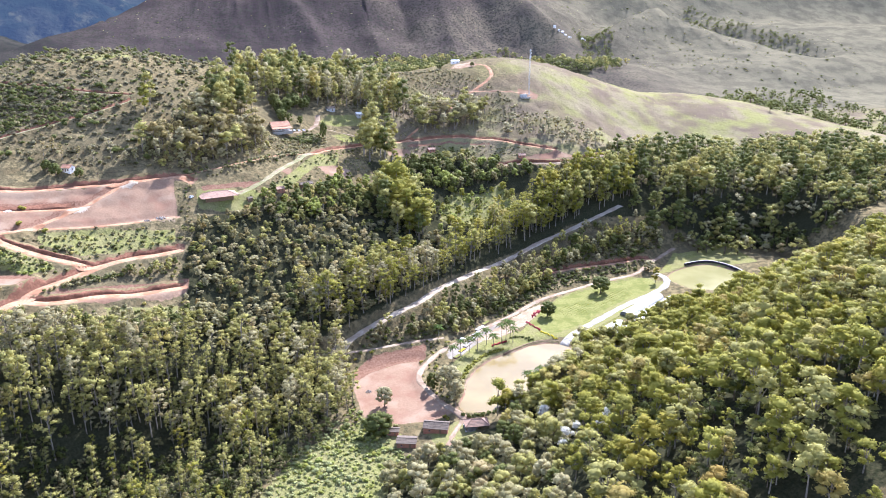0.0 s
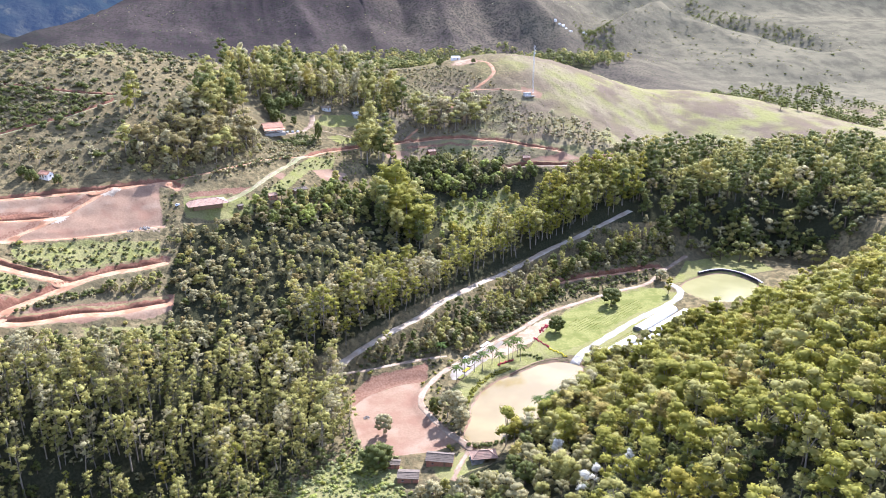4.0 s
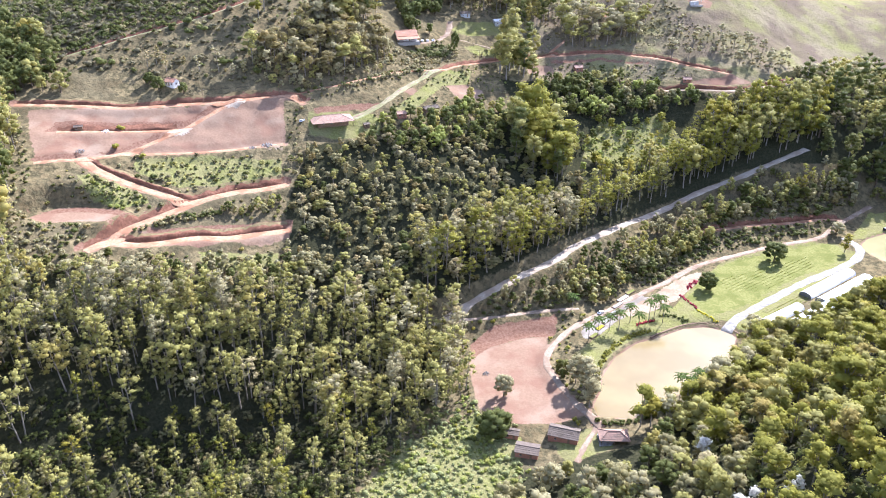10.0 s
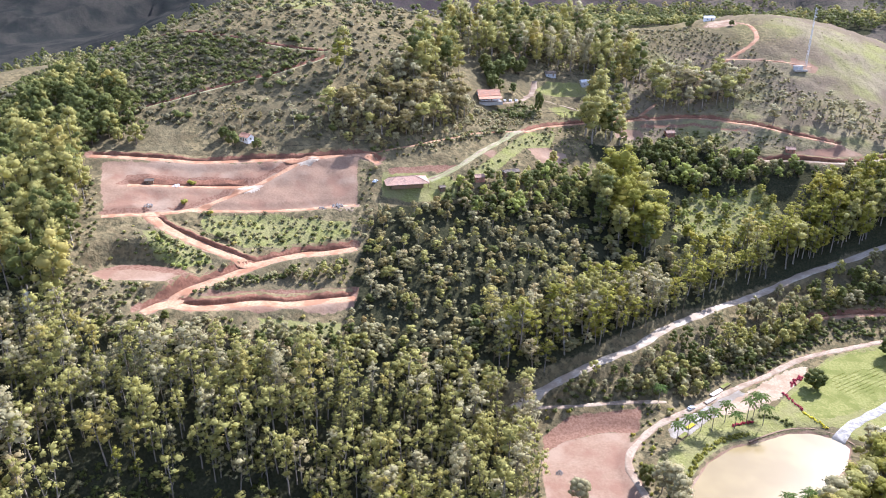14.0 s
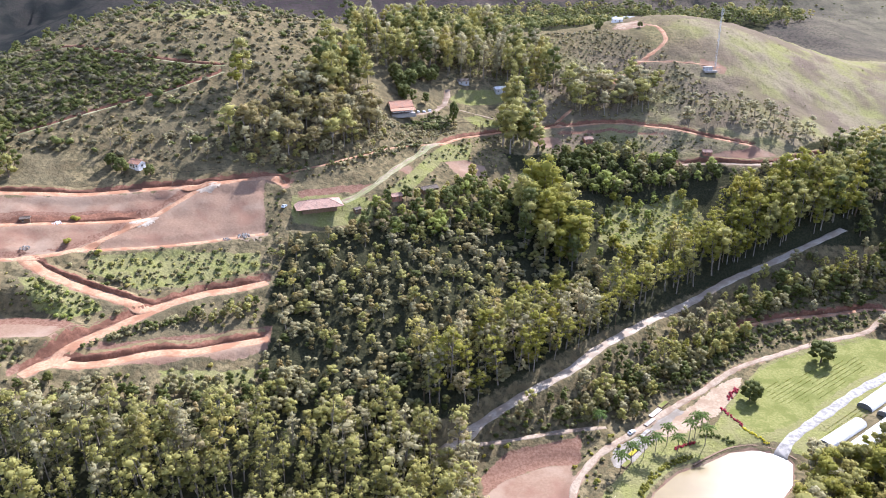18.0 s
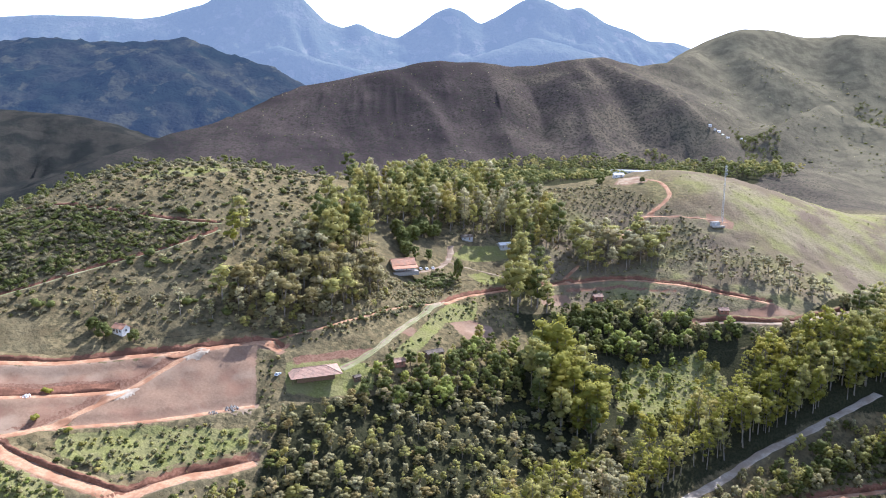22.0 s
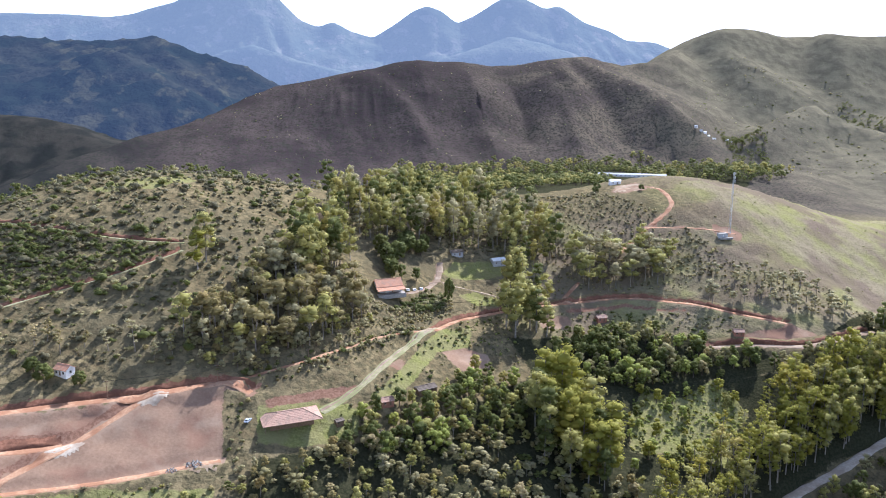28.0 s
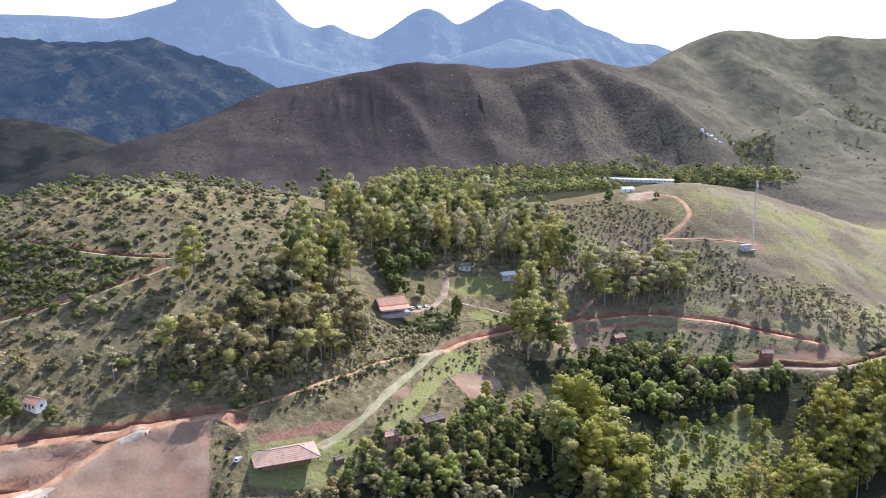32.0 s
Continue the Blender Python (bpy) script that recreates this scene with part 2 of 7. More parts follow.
GROUND = ground_material()
RED_DIRT = dirt("red_dirt_road", (0.34, 0.195, 0.112), (0.42, 0.262, 0.16), (0.25, 0.122, 0.068))
PALE_DIRT = dirt("pale_dirt_road", (0.27, 0.208, 0.145), (0.35, 0.28, 0.20), (0.21, 0.145, 0.098))
GRAVEL = dirt("grey_gravel", (0.36, 0.30, 0.225), (0.46, 0.39, 0.30), (0.29, 0.225, 0.16))
RAW_BANK = dirt("raw_red_bank", (0.16, 0.075, 0.045), (0.24, 0.12, 0.075), (0.11, 0.055, 0.035))
BANK_TOP = dirt("bank_top_grass", (0.15, 0.112, 0.058), (0.21, 0.165, 0.085), (0.115, 0.088, 0.042))
PALE_GRAVEL = dirt("pale_gravel", (0.23, 0.205, 0.165), (0.30, 0.27, 0.22), (0.18, 0.15, 0.115))
GRASS_TRACK = dirt("grassy_track", (0.25, 0.235, 0.125), (0.32, 0.29, 0.17), (0.19, 0.20, 0.085))
CONCRETE = plain("pale_concrete", (0.31, 0.288, 0.25), 0.85, grain=0.5, wear=0.25)
SAND = dirt("sandy_earth", (0.29, 0.22, 0.145), (0.36, 0.28, 0.19), (0.24, 0.165, 0.105))
LAWN = dirt("mown_lawn", (0.15, 0.155, 0.042), (0.22, 0.212, 0.075), (0.12, 0.13, 0.032))
MUDDY = water_material("muddy_water", (0.19, 0.140, 0.056), (0.25, 0.190, 0.080))
GREENISH = water_material("yellow_green_water", (0.185, 0.170, 0.056), (0.24, 0.215, 0.085))
DARK_LINER = plain("dark_liner", (0.035, 0.03, 0.045), 0.5)
STONE = plain("grey_stone", (0.30, 0.28, 0.25), 0.9, grain=3)
WHITE_WALL = plain("white_plaster", (0.78, 0.76, 0.72), 0.85, wear=0.08)
BRICK_WALL = plain("earth_brick", (0.36, 0.17, 0.11), 0.9)
GREY_WALL = plain("grey_plaster", (0.45, 0.44, 0.42), 0.9)
RED_TILE = tile_material("red_clay_tile", (0.46, 0.205, 0.115), (0.56, 0.30, 0.18), (0.37, 0.23, 0.155))
BROWN_TILE = tile_material("weathered_clay_tile", (0.33, 0.19, 0.135), (0.43, 0.275, 0.195), (0.19, 0.14, 0.105))
GREY_ROOF = tile_material("fibre_cement_roof", (0.125, 0.095, 0.072), (0.18, 0.142, 0.108), (0.085, 0.065, 0.045))
WHITE_FILM = plain("white_greenhouse_film", (0.76, 0.76, 0.75), 0.45, grain=0.8, wear=0.06)
PALE_SHEET = plain("pale_sheet_roof", (0.34, 0.35, 0.37), 0.7, grain=0.6, wear=0.12)
END_SHADE = plain("dark_end_sheet", (0.16, 0.155, 0.14), 0.9)
TIMBER = plain("weathered_timber", (0.20, 0.13, 0.08), 0.9)
GALVANISED = plain("galvanised_steel", (0.62, 0.63, 0.64), 0.45, 0.7)
GLASS = plain("dark_window_glass", (0.03, 0.04, 0.05), 0.1)
CAR_WHITE = plain("white_car_paint", (0.8, 0.8, 0.8), 0.25, wear=0.03)
CAR_BLUE = plain("blue_car_paint", (0.46, 0.50, 0.55), 0.3, wear=0.05)
RUBBER = plain("black_rubber", (0.02, 0.02, 0.02), 0.8)
BARK = plain("grey_bark", (0.27, 0.23, 0.18), 0.9, grain=2)
DARK_BARK = plain("brown_bark", (0.15, 0.11, 0.08), 0.9, grain=2)
EUCALYPT = leaf("eucalypt_leaves", (0.185, 0.174, 0.056), (0.36, 0.335, 0.105), (0.58, 0.535, 0.185))
GREYLEAF = leaf("grey_green_leaves", (0.235, 0.205, 0.108), (0.40, 0.355, 0.185), (0.62, 0.57, 0.34))
BRIGHT = leaf("bright_leaves", (0.150, 0.150, 0.026), (0.290, 0.275, 0.045), (0.50, 0.465, 0.10))
FERN = leaf("fern_leaves", (0.24, 0.255, 0.10), (0.36, 0.375, 0.155), (0.52, 0.53, 0.26))
DEEP = leaf("dark_leaves", (0.070, 0.082, 0.024), (0.132, 0.148, 0.042), (0.28, 0.29, 0.088))
SCRUB = leaf("scrub_leaves", (0.19, 0.166, 0.078), (0.32, 0.287, 0.132), (0.52, 0.48, 0.245))
BROWNLEAF = leaf("brownish_leaves", (0.18, 0.145, 0.058), (0.29, 0.24, 0.098), (0.43, 0.37, 0.16))
DRYBUSH = leaf("dry_bush_leaves", (0.12, 0.106, 0.060), (0.20, 0.18, 0.10), (0.31, 0.285, 0.16))
MEADOW = leaf("fresh_green_leaves", (0.19, 0.222, 0.048), (0.31, 0.338, 0.080), (0.52, 0.535, 0.17))
SILVER = leaf("silver_leaves", (0.52, 0.50, 0.42), (0.68, 0.65, 0.56), (0.84, 0.81, 0.72))
GOLDLEAF = leaf("golden_brown_leaves", (0.20, 0.16, 0.04), (0.34, 0.27, 0.075), (0.55, 0.46, 0.15))
PALMLEAF = leaf("palm_leaves", (0.07, 0.12, 0.025), (0.12, 0.18, 0.04), (0.22, 0.27, 0.08))
YELLOW_BLOOM = leaf("yellow_flowers", (0.55, 0.48, 0.03), (0.7, 0.6, 0.04), (0.8, 0.72, 0.1))
RED_BLOOM = leaf("red_flowers", (0.30, 0.04, 0.06), (0.42, 0.06, 0.09), (0.5, 0.12, 0.15))
# blue haze over the far land is a glow in these two materials
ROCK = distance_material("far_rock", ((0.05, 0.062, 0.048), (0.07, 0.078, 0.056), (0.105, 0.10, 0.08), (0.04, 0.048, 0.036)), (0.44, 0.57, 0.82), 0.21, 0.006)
HAZE_WOOD = distance_material("far_woods", ((0.012, 0.018, 0.013), (0.026, 0.028, 0.020), (0.05, 0.048, 0.028), (0.010, 0.014, 0.010)), (0.19, 0.29, 0.56), 0.085, 0.006)
# ---- the lie of the land ----
# heights of the near hills on a coarse 100 m net (cubic B-spline), rows from the near slope to the hilltops
NET_X, NET_Y, NET = -320.0, 100.0, 100.0
RELIEF = np.array([
    [-8, 11, 27, 7, 20, 76, 100, 112, 127],
    [4, -8, -12, -11, 45, 97, 101, 104, 110],
    [20, 15, -15, -36, -13, 25, 89, 99, 91],
    [32, 74, 56, 8, 5, -21, 12, 29, 63],
    [76, 100, 63, 54, 36, 7, -11, -14, 49],
    [99, 117, 122, 111, 59, 42, 72, 56, 55],
    [101, 157, 179, 132, 91, 87, 106, 52, 47],
    [94, 149, 168, 146, 141, 130, 158, 120, 88],
    [77, 108, 122, 125, 127, 119, 150, 130, 92],
    [58, 65, 74, 86, 94, 102, 108, 84, 44]], float)


def smooth(a, b, v):
    q = np.clip((v - a) / (b - a), 0, 1)
    return q * q * (3 - 2 * q)


def spline(u):
    return ((1 - u) ** 3 / 6, (3 * u ** 3 - 6 * u ** 2 + 4) / 6, (-3 * u ** 3 + 3 * u ** 2 + 3 * u + 1) / 6, u ** 3 / 6)


def near_land(x, y):
    gx, gy = (x - NET_X) / NET, (y - NET_Y) / NET
    ny, nx = RELIEF.shape
    ix, iy = np.floor(gx).astype(int), np.floor(gy).astype(int)
    bx, by = spline(gx - ix), spline(gy - iy)
    z = 0
    for j in range(4):
        for i in range(4):
            z = z + by[j] * bx[i] * RELIEF[np.clip(iy + j - 1, 0, ny - 1), np.clip(ix + i - 1, 0, nx - 1)]
    return z


def waves(x, y, size, seed, rounds=4):
    # cheap fractal relief out of turned sine waves, about -1 to 1
    z, amp, total, k = 0, 1.0, 0, 2 * np.pi / size
    for n in range(rounds):
        a = 1.3 * n + seed
        u, v = x * np.cos(a) + y * np.sin(a), -x * np.sin(a) + y * np.cos(a)
        z = z + amp * np.sin(k * u + 1.7 * np.sin(k * 0.63 * v + seed)) * np.cos(k * 0.81 * v + 1.3 * np.sin(k * 0.57 * u + 2 * seed))
        total, amp, k = total + amp, amp * 0.55, k * 1.93
    return z / total * 1.6


def ridged(x, y, size, seed, rounds=3):
    # sharp little crests between rounded hollows, about -1 to 1
    z, amp, total = 0, 1.0, 0
    for n in range(rounds):
        z = z + amp * (1 - 2.6 * np.abs(waves(x, y, size / 1.9 ** n, seed + 1.7 * n, 1) / 1.6))
        total, amp = total + amp, amp * 0.55
    return z / total


def soft_max(a, b, k):
    h = np.clip(0.5 + 0.5 * (b - a) / k, 0, 1)
    return a + (b - a) * h + k * h * (1 - h)


def along(line, x, y):
    # distance to a polyline and the height interpolated on it
    best, height = np.full(x.shape, 1e9), np.zeros(x.shape)
    for a, b in zip(line[:-1], line[1:]):
        d = b - a
        q = np.clip(((x - a[0]) * d[0] + (y - a[1]) * d[1]) / (d[0] ** 2 + d[1] ** 2), 0, 1)
        dist = np.hypot(x - a[0] - q * d[0], y - a[1] - q * d[1])
        near = dist < best
        best, height = np.where(near, dist, best), np.where(near, a[2] + q * d[2], height)
    return best, height


# crest lines of far spurs (x, y, z), and how steeply their flanks fall
SPURS = [
    (0.62, [(678, 1500, 100), (752, 1560, 132), (852, 1640, 166), (942, 1700, 186), (1020, 1640, 146), (1046, 1540, 116), (1077, 1400, 76), (1080, 1300, 50)]),
    (0.60, [(1046, 2150, 362), (1250, 2020, 235), (1307, 1950, 180), (1324, 1860, 120), (1336, 1760, 60)]),
    (0.45, [(1400, 2300, 330), (1661, 2260, 200), (1776, 2180, 140), (1959, 2050, 60)]),
    (0.42, [(520, 1845, 284), (566, 1745, 246), (604, 1690, 212), (640, 1636, 172), (655, 1575, 132), (640, 1500, 98)]),
    (0.38, [(340, 1845, 274), (390, 1745, 242), (424, 1695, 206), (412, 1590, 152), (400, 1520, 118)]),
    (0.34, [(45, 1790, 252), (94, 1680, 212), (130, 1565, 154), (140, 1500, 120)]),
    (0.34, [(240, 1840, 276), (251, 1665, 202), (250, 1540, 136), (245, 1480, 112)]),
    (0.30, [(-97, 1830, 230), (-187, 1740, 193), (-257, 1660, 165), (-331, 1560, 142), (-403, 1450, 120), (-480, 1330, 80)]),
    (0.30, [(-843, 1900, 180), (-687, 1900, 166), (-594, 1880, 155), (-502, 1820, 127), (-398, 1700, 92)]),
]


# creases that run down between them
VALLEYS = [
    [(690, 1850, 272), (715, 1740, 200), (733, 1640, 143), (705, 1520, 92), (690, 1440, 70)],
    [(470, 1850, 268), (505, 1740, 205), (512, 1650, 150), (500, 1540, 98)],
    [(330, 1760, 212), (335, 1660, 160), (320, 1560, 112)],
    [(880, 2230, 335), (900, 2050, 240), (880, 1900, 172), (800, 1740, 142)],
    [(1250, 2260, 330), (1180, 2060, 215), (1150, 1880, 140), (1180, 1700, 90), (1230, 1500, 60)],
]


def raised(z, x, y, lines, soft=9.0):
    gullies = ridged(x, y, 150, 6.0, 3)
    for fall, line in lines:
        d, h = along(np.array(line, float), x, y)
        flank = h - fall * d + 7 * gullies * smooth(8, 100, d)
        z = soft_max(z, flank, soft)
    return z


def far_land(x, y):
    # broad valley behind the hills
    z = 84 + 9 * waves(x, y, 700, 1.0) - 62 * smooth(-120, -700, x) * smooth(2200, 1300, y) - 26 * smooth(330, 620, x) * smooth(1400, 1150, y) - 30 * smooth(600, 900, x) * smooth(1500, 1250, y) + 48 * smooth(560, 760, x) * smooth(1430, 1720, y)
    # the long bare ridge: its crest line, then the slope down to its foot
    sx = [-900, -600, -432, -368, -289, -155, -15, 150, 318, 541, 642, 738, 902, 959, 1018, 1124, 1387, 2600]
    crest = np.interp(x, sx, [1300, 1380, 1450, 1500, 1650] + [1850] * 7 + [2250] * 6)
    top = np.interp(x, sx, [20, 40, 70, 99, 150, 219, 248, 275, 268, 288, 279, 290, 322, 353, 376, 377, 360, 350])
    foot = np.interp(x, [-900, -400, -150, 200, 500, 900, 1500], [1080, 1150, 1290, 1400, 1450, 1820, 1850])
    q = np.clip((y - foot) / (crest - foot), 0, 1)
    body = np.sin(np.pi * q ** 0.8) * smooth(-700, 0, x)
    rise = (top - z) * (0.45 * q + 0.55 * smooth(0, 1, q)) + body * (-9 + 2.2 * ridged(x + 0.25 * y, 0.45 * y, 230, 2.2, 3))
    z = np.where(y > crest, z + (top - z) * (1 - smooth(0, 900, y - crest)), z + rise)
    z = raised(z, x, y, SPURS)
    for line in VALLEYS:
        d, h = along(np.array(line, float), x, y)
        z = -soft_max(-z, -(h + 0.42 * d), 10.0)
    return z + 3 * waves(x, y, 300, 4.0, 2) * smooth(1000, 1500, y)


# level floor of the small valley: x, y, z along its middle
FLOOR = np.array([(-60, 300, -14), (10, 338, -7), (60, 366, -3), (120, 384, 0), (200, 424, 1), (290, 464, 2), (390, 500, 5)], float)


def land(x, y):
    x, y = np.asarray(x, float), np.asarray(y, float)
    cx, cy = np.clip(x, -315, 475), np.clip(y, 105, 995)
    out = np.hypot(np.maximum(0, np.abs(x - 80) - 395), np.maximum(0, y - 995) + np.maximum(0, 105 - y))
    w = smooth(0, 330, out)
    near = near_land(cx, cy)
    d, h = along(FLOOR, x, y)
    near = near + (h - near) * smooth(85, 34, d)
    return near * (1 - w) + far_land(x, y) * w + 0.8 * waves(x, y, 38, 5.0, 3) * smooth(50, 110, d) * (1 - w)


# roads: name, width, surface, (x, y) along the middle
ROADS = [
    ("upper_terrace_road", 5.6, RED_DIRT, [(-205, 521), (-173, 525), (-145, 529), (-123, 537), (-88, 546), (-59, 555), (-45, 552)]),
    ("diagonal_terrace_road", 4.6, RED_DIRT, [(-86, 548), (-106, 525), (-125, 505), (-137, 491), (-150, 482), (-160, 478), (-178, 470)]),
    ("field_edge_road", 3.6, RED_DIRT, [(-134, 491), (-109, 499), (-82, 508), (-54, 518)]),
    ("zigzag_road", 6.6, RED_DIRT, [(-158, 479), (-151, 474), (-139, 469), (-124, 465), (-110, 462), (-101, 461), (-93, 465), (-84, 471), (-76, 477), (-64, 481), (-50, 488)]),
    ("lower_zigzag_road", 7.0, RED_DIRT, [(-93, 465), (-106, 451), (-115, 441), (-122, 434), (-127, 425), (-137, 413)]),
    ("lowest_terrace_road", 6.4, RED_DIRT, [(-127, 422), (-116, 423), (-104, 429), (-91, 437), (-78, 440), (-63, 448), (-46, 455)]),
    ("small_shelf_road", 4.0, RED_DIRT, [(-176, 500), (-153, 506), (-136, 511), (-115, 518)]),
    ("grassy_farm_track", 4.4, GRASS_TRACK, [(-14, 547), (-6, 554), (5, 567), (16, 584), (29, 604), (40, 621), (48, 632)]),
    ("wheel_line", 0.75, PALE_DIRT, [(-14, 547.9), (-6.7, 554.6), (4.2, 567.5), (15.2, 584.5), (28.2, 604.5), (39.2, 621.5), (47, 632.4)]),
    ("wheel_line", 0.75, PALE_DIRT, [(-13, 546.4), (-5.3, 553.4), (5.8, 566.5), (16.8, 583.5), (29.8, 603.5), (40.8, 620.5), (48.6, 631.4)]),
    ("hill_road", 3.8, RED_DIRT, [(46, 626), (64, 646), (89, 662), (110, 672), (134, 678), (176, 682), (212, 671), (244, 653), (270, 640)]),
    ("wood_track", 2.4, RED_DIRT, [(-58, 555), (-47, 560), (-32, 568), (-22, 574), (-11, 583), (0, 591), (12, 603), (24, 613), (37, 621), (47, 630)]),
    ("red_cut_road", 4.6, PALE_DIRT, [(214, 631), (234, 629), (268, 622), (300, 630), (325, 640)]),
    ("lawn_path", 1.8, PALE_DIRT, [(49, 678), (62, 681), (75, 682), (86, 681), (96, 679)]),
    ("house_drive", 4.2, PALE_DIRT, [(34, 658), (46, 668), (55, 684), (59, 705)]),
    ("hilltop_bend_road", 4.0, RED_DIRT, [(222, 824), (238, 822), (250, 810), (251, 791), (245, 772), (220, 751), (190, 726)]),
    ("mast_road", 3.0, RED_DIRT, [(219, 750), (240, 747), (257, 742), (280, 736)]),
    ("upper_hill_path", 1.9, GRASS_TRACK, [(-240, 690), (-197, 671), (-153, 650), (-118, 642), (-89, 643)]),
    ("lower_hill_path", 1.9, GRASS_TRACK, [(-200, 572), (-170, 588), (-140, 604), (-113, 618), (-89, 638)]),
    ("link_track", 3.2, RED_DIRT, [(135, 680), (143, 690), (152, 700)]),
    ("gravel_road", 6.0, GRAVEL, [(30, 414), (40, 422), (52, 430), (72, 442), (98, 458), (116, 474), (149, 499), (177, 516), (212, 536), (246, 549), (300, 570)]),
    ("pale_link_path", 3.0, PALE_DIRT, [(40, 419), (56, 421), (75, 425), (91, 428), (109, 430)]),
    ("valley_track", 3.6, PALE_DIRT, [(97, 336), (92, 348), (86, 366), (83, 388), (95, 407), (108, 418), (124, 428), (147, 444), (166, 456), (192, 474), (223, 486), (251, 496), (282, 504), (305, 520), (335, 537)]),
    ("bank_path", 3.2, RED_DIRT, [(205, 504), (235, 512), (264, 517), (295, 523), (308, 523)]),
    ("concrete_drive", 5.5, CONCRETE, [(181, 405), (190, 414), (200, 421), (219, 433), (243, 448), (270, 462), (290, 474), (300, 487), (299, 503)]),
    ("kiosk_path", 2.2, PALE_DIRT, [(97, 338), (88, 326), (82, 316)]),
]
# flat ground: kind of cover, level (None: as it lies), outline
PATCHES = [
    ("cut", None, [(-180, 509), (-153, 515), (-136, 520), (-112, 526), (-106, 522), (-134, 514), (-152, 508), (-178, 503)]),
    ("cut", None, [(-174, 442), (-152, 450), (-132, 446), (-118, 440), (-122, 436), (-134, 441), (-154, 444)]),
    ("cut", None, [(-116, 434), (-92, 446), (-62, 457), (-45, 464), (-46, 457), (-64, 450), (-92, 439), (-106, 430)]),
    ("cut", None, [(46, 392), (47, 405), (60, 417), (82, 422), (96, 425), (92, 410), (76, 410), (56, 402)]),
    ("cut", None, [(136, 673), (176, 677), (212, 665), (212, 663), (176, 674), (136, 670)]),
    ("bare", None, [(-130, 495), (-115, 514), (-87, 543), (-58, 556), (-53, 518), (-82, 508), (-110, 499)]),
    ("bare", None, [(-196, 516), (-145, 526), (-89, 543), (-123, 506), (-150, 481), (-176, 470), (-186, 490)]),
    ("bare", 60.5, [(-172, 438), (-162, 449), (-150, 450), (-140, 447), (-130, 443), (-123, 438), (-130, 431), (-147, 432), (-160, 431)]),
    ("bare", None, [(-121, 428), (-110, 437), (-95, 443), (-77, 446), (-58, 459), (-46, 461), (-46, 449), (-56, 443), (-80, 435), (-106, 424)]),
    ("lush", None, [(-89, 429), (-74, 432), (-51, 438), (-50, 430), (-72, 421), (-86, 422)]),
    ("cut", None, [(-38, 544), (-21, 551), (-6, 558), (5, 564), (7, 569), (-6, 563), (-21, 556), (-38, 549)]),
    ("bare", None, [(13, 580), (28, 593), (41, 601), (36, 592), (28, 586)]),
    ("bare", None, [(48, 611), (62, 620), (76, 619), (76, 609), (58, 597), (52, 603)]),
    ("bare", None, [(116, 666), (136, 668), (136, 658), (115, 653)]),
    ("lush", None, [(58, 690), (68, 708), (92, 717), (103, 716), (100, 703), (84, 694)]),
    ("lush", None, [(66, 672), (78, 680), (95, 676), (92, 671), (78, 665)]),
    ("bare", -3.0, [(44, 381), (45, 392), (56, 402), (76, 410), (88, 411), (86, 398), (83, 384), (88, 353), (93, 345), (76, 341), (58, 343), (46, 353)]),
    ("lush", 1.2, [(156, 422), (176, 446), (206, 476), (234, 488), (272, 500), (292, 498), (296, 480), (275, 456), (240, 432), (214, 418), (190, 402), (184, 414), (168, 414)]),
    ("lush", None, [(8, 560), (20, 577), (36, 606), (50, 628), (70, 640), (66, 622), (46, 608), (34, 584), (22, 566)]),
    ("lush", None, [(106, 398), (134, 424), (158, 428), (168, 415), (147, 406), (131, 401), (117, 390), (105, 373), (98, 366), (95, 388)]),
    ("lush", None, [(138, 560), (146, 584), (160, 604), (182, 598), (206, 610), (214, 584), (196, 570), (190, 552), (166, 562)]),
    ("lush", None, [(-30, 262), (-8, 312), (14, 338), (44, 352), (62, 334), (56, 306), (30, 262)]),
    ("lush", None, [(-132, 487), (-95, 500), (-55, 505), (-54, 494), (-82, 479), (-106, 472), (-130, 478)]),
    ("lush", None, [(-157, 467), (-142, 467), (-133, 464), (-116, 456), (-130, 447), (-145, 453)]),
    ("lush", None, [(78, 316), (74, 330), (92, 336), (100, 322)]),
    ("lush", None, [(300, 500), (330, 530), (390, 540), (420, 520), (390, 500)]),
    ("lush", None, [(-40, 528), (-42, 545), (-16, 552), (4, 552), (2, 538), (-20, 528)]),
    ("bare", None, [(-32, 712), (-24, 728), (-10, 730), (-16, 712)]),
    ("bare", None, [(212, 816), (226, 840), (242, 838), (247, 820), (240, 810)]),
    ("lush", None, [(-159, 702), (-135, 716), (-108, 748), (-98, 730), (-119, 702), (-144, 694)]),
    ("bare", None, [(262, 736), (268, 748), (288, 740), (280, 728)]),
    ("bare", None, [(222, 632), (240, 638), (272, 639), (284, 632), (258, 626)]),
]
POND = [(97, 342), (96, 350), (103, 362), (106, 372), (117, 388), (131, 399), (147, 405), (160, 411), (172, 412), (181, 408), (186, 401), (178, 386), (160, 370), (138, 354), (112, 339)]
FAR_POND = [(301, 487), (305, 495), (313, 502), (334, 511), (352, 511), (361, 498), (363, 482), (350, 467), (326, 457), (309, 463), (303, 475)]


def inside(poly, x, y):
    hit = np.zeros(x.shape, bool)
    for (ax, ay), (bx, by) in zip(poly, poly[1:] + poly[:1]):
        if ay != by:
            hit ^= ((ay > y) != (by > y)) & (x < (bx - ax) * (y - ay) / (by - ay) + ax)
    return hit


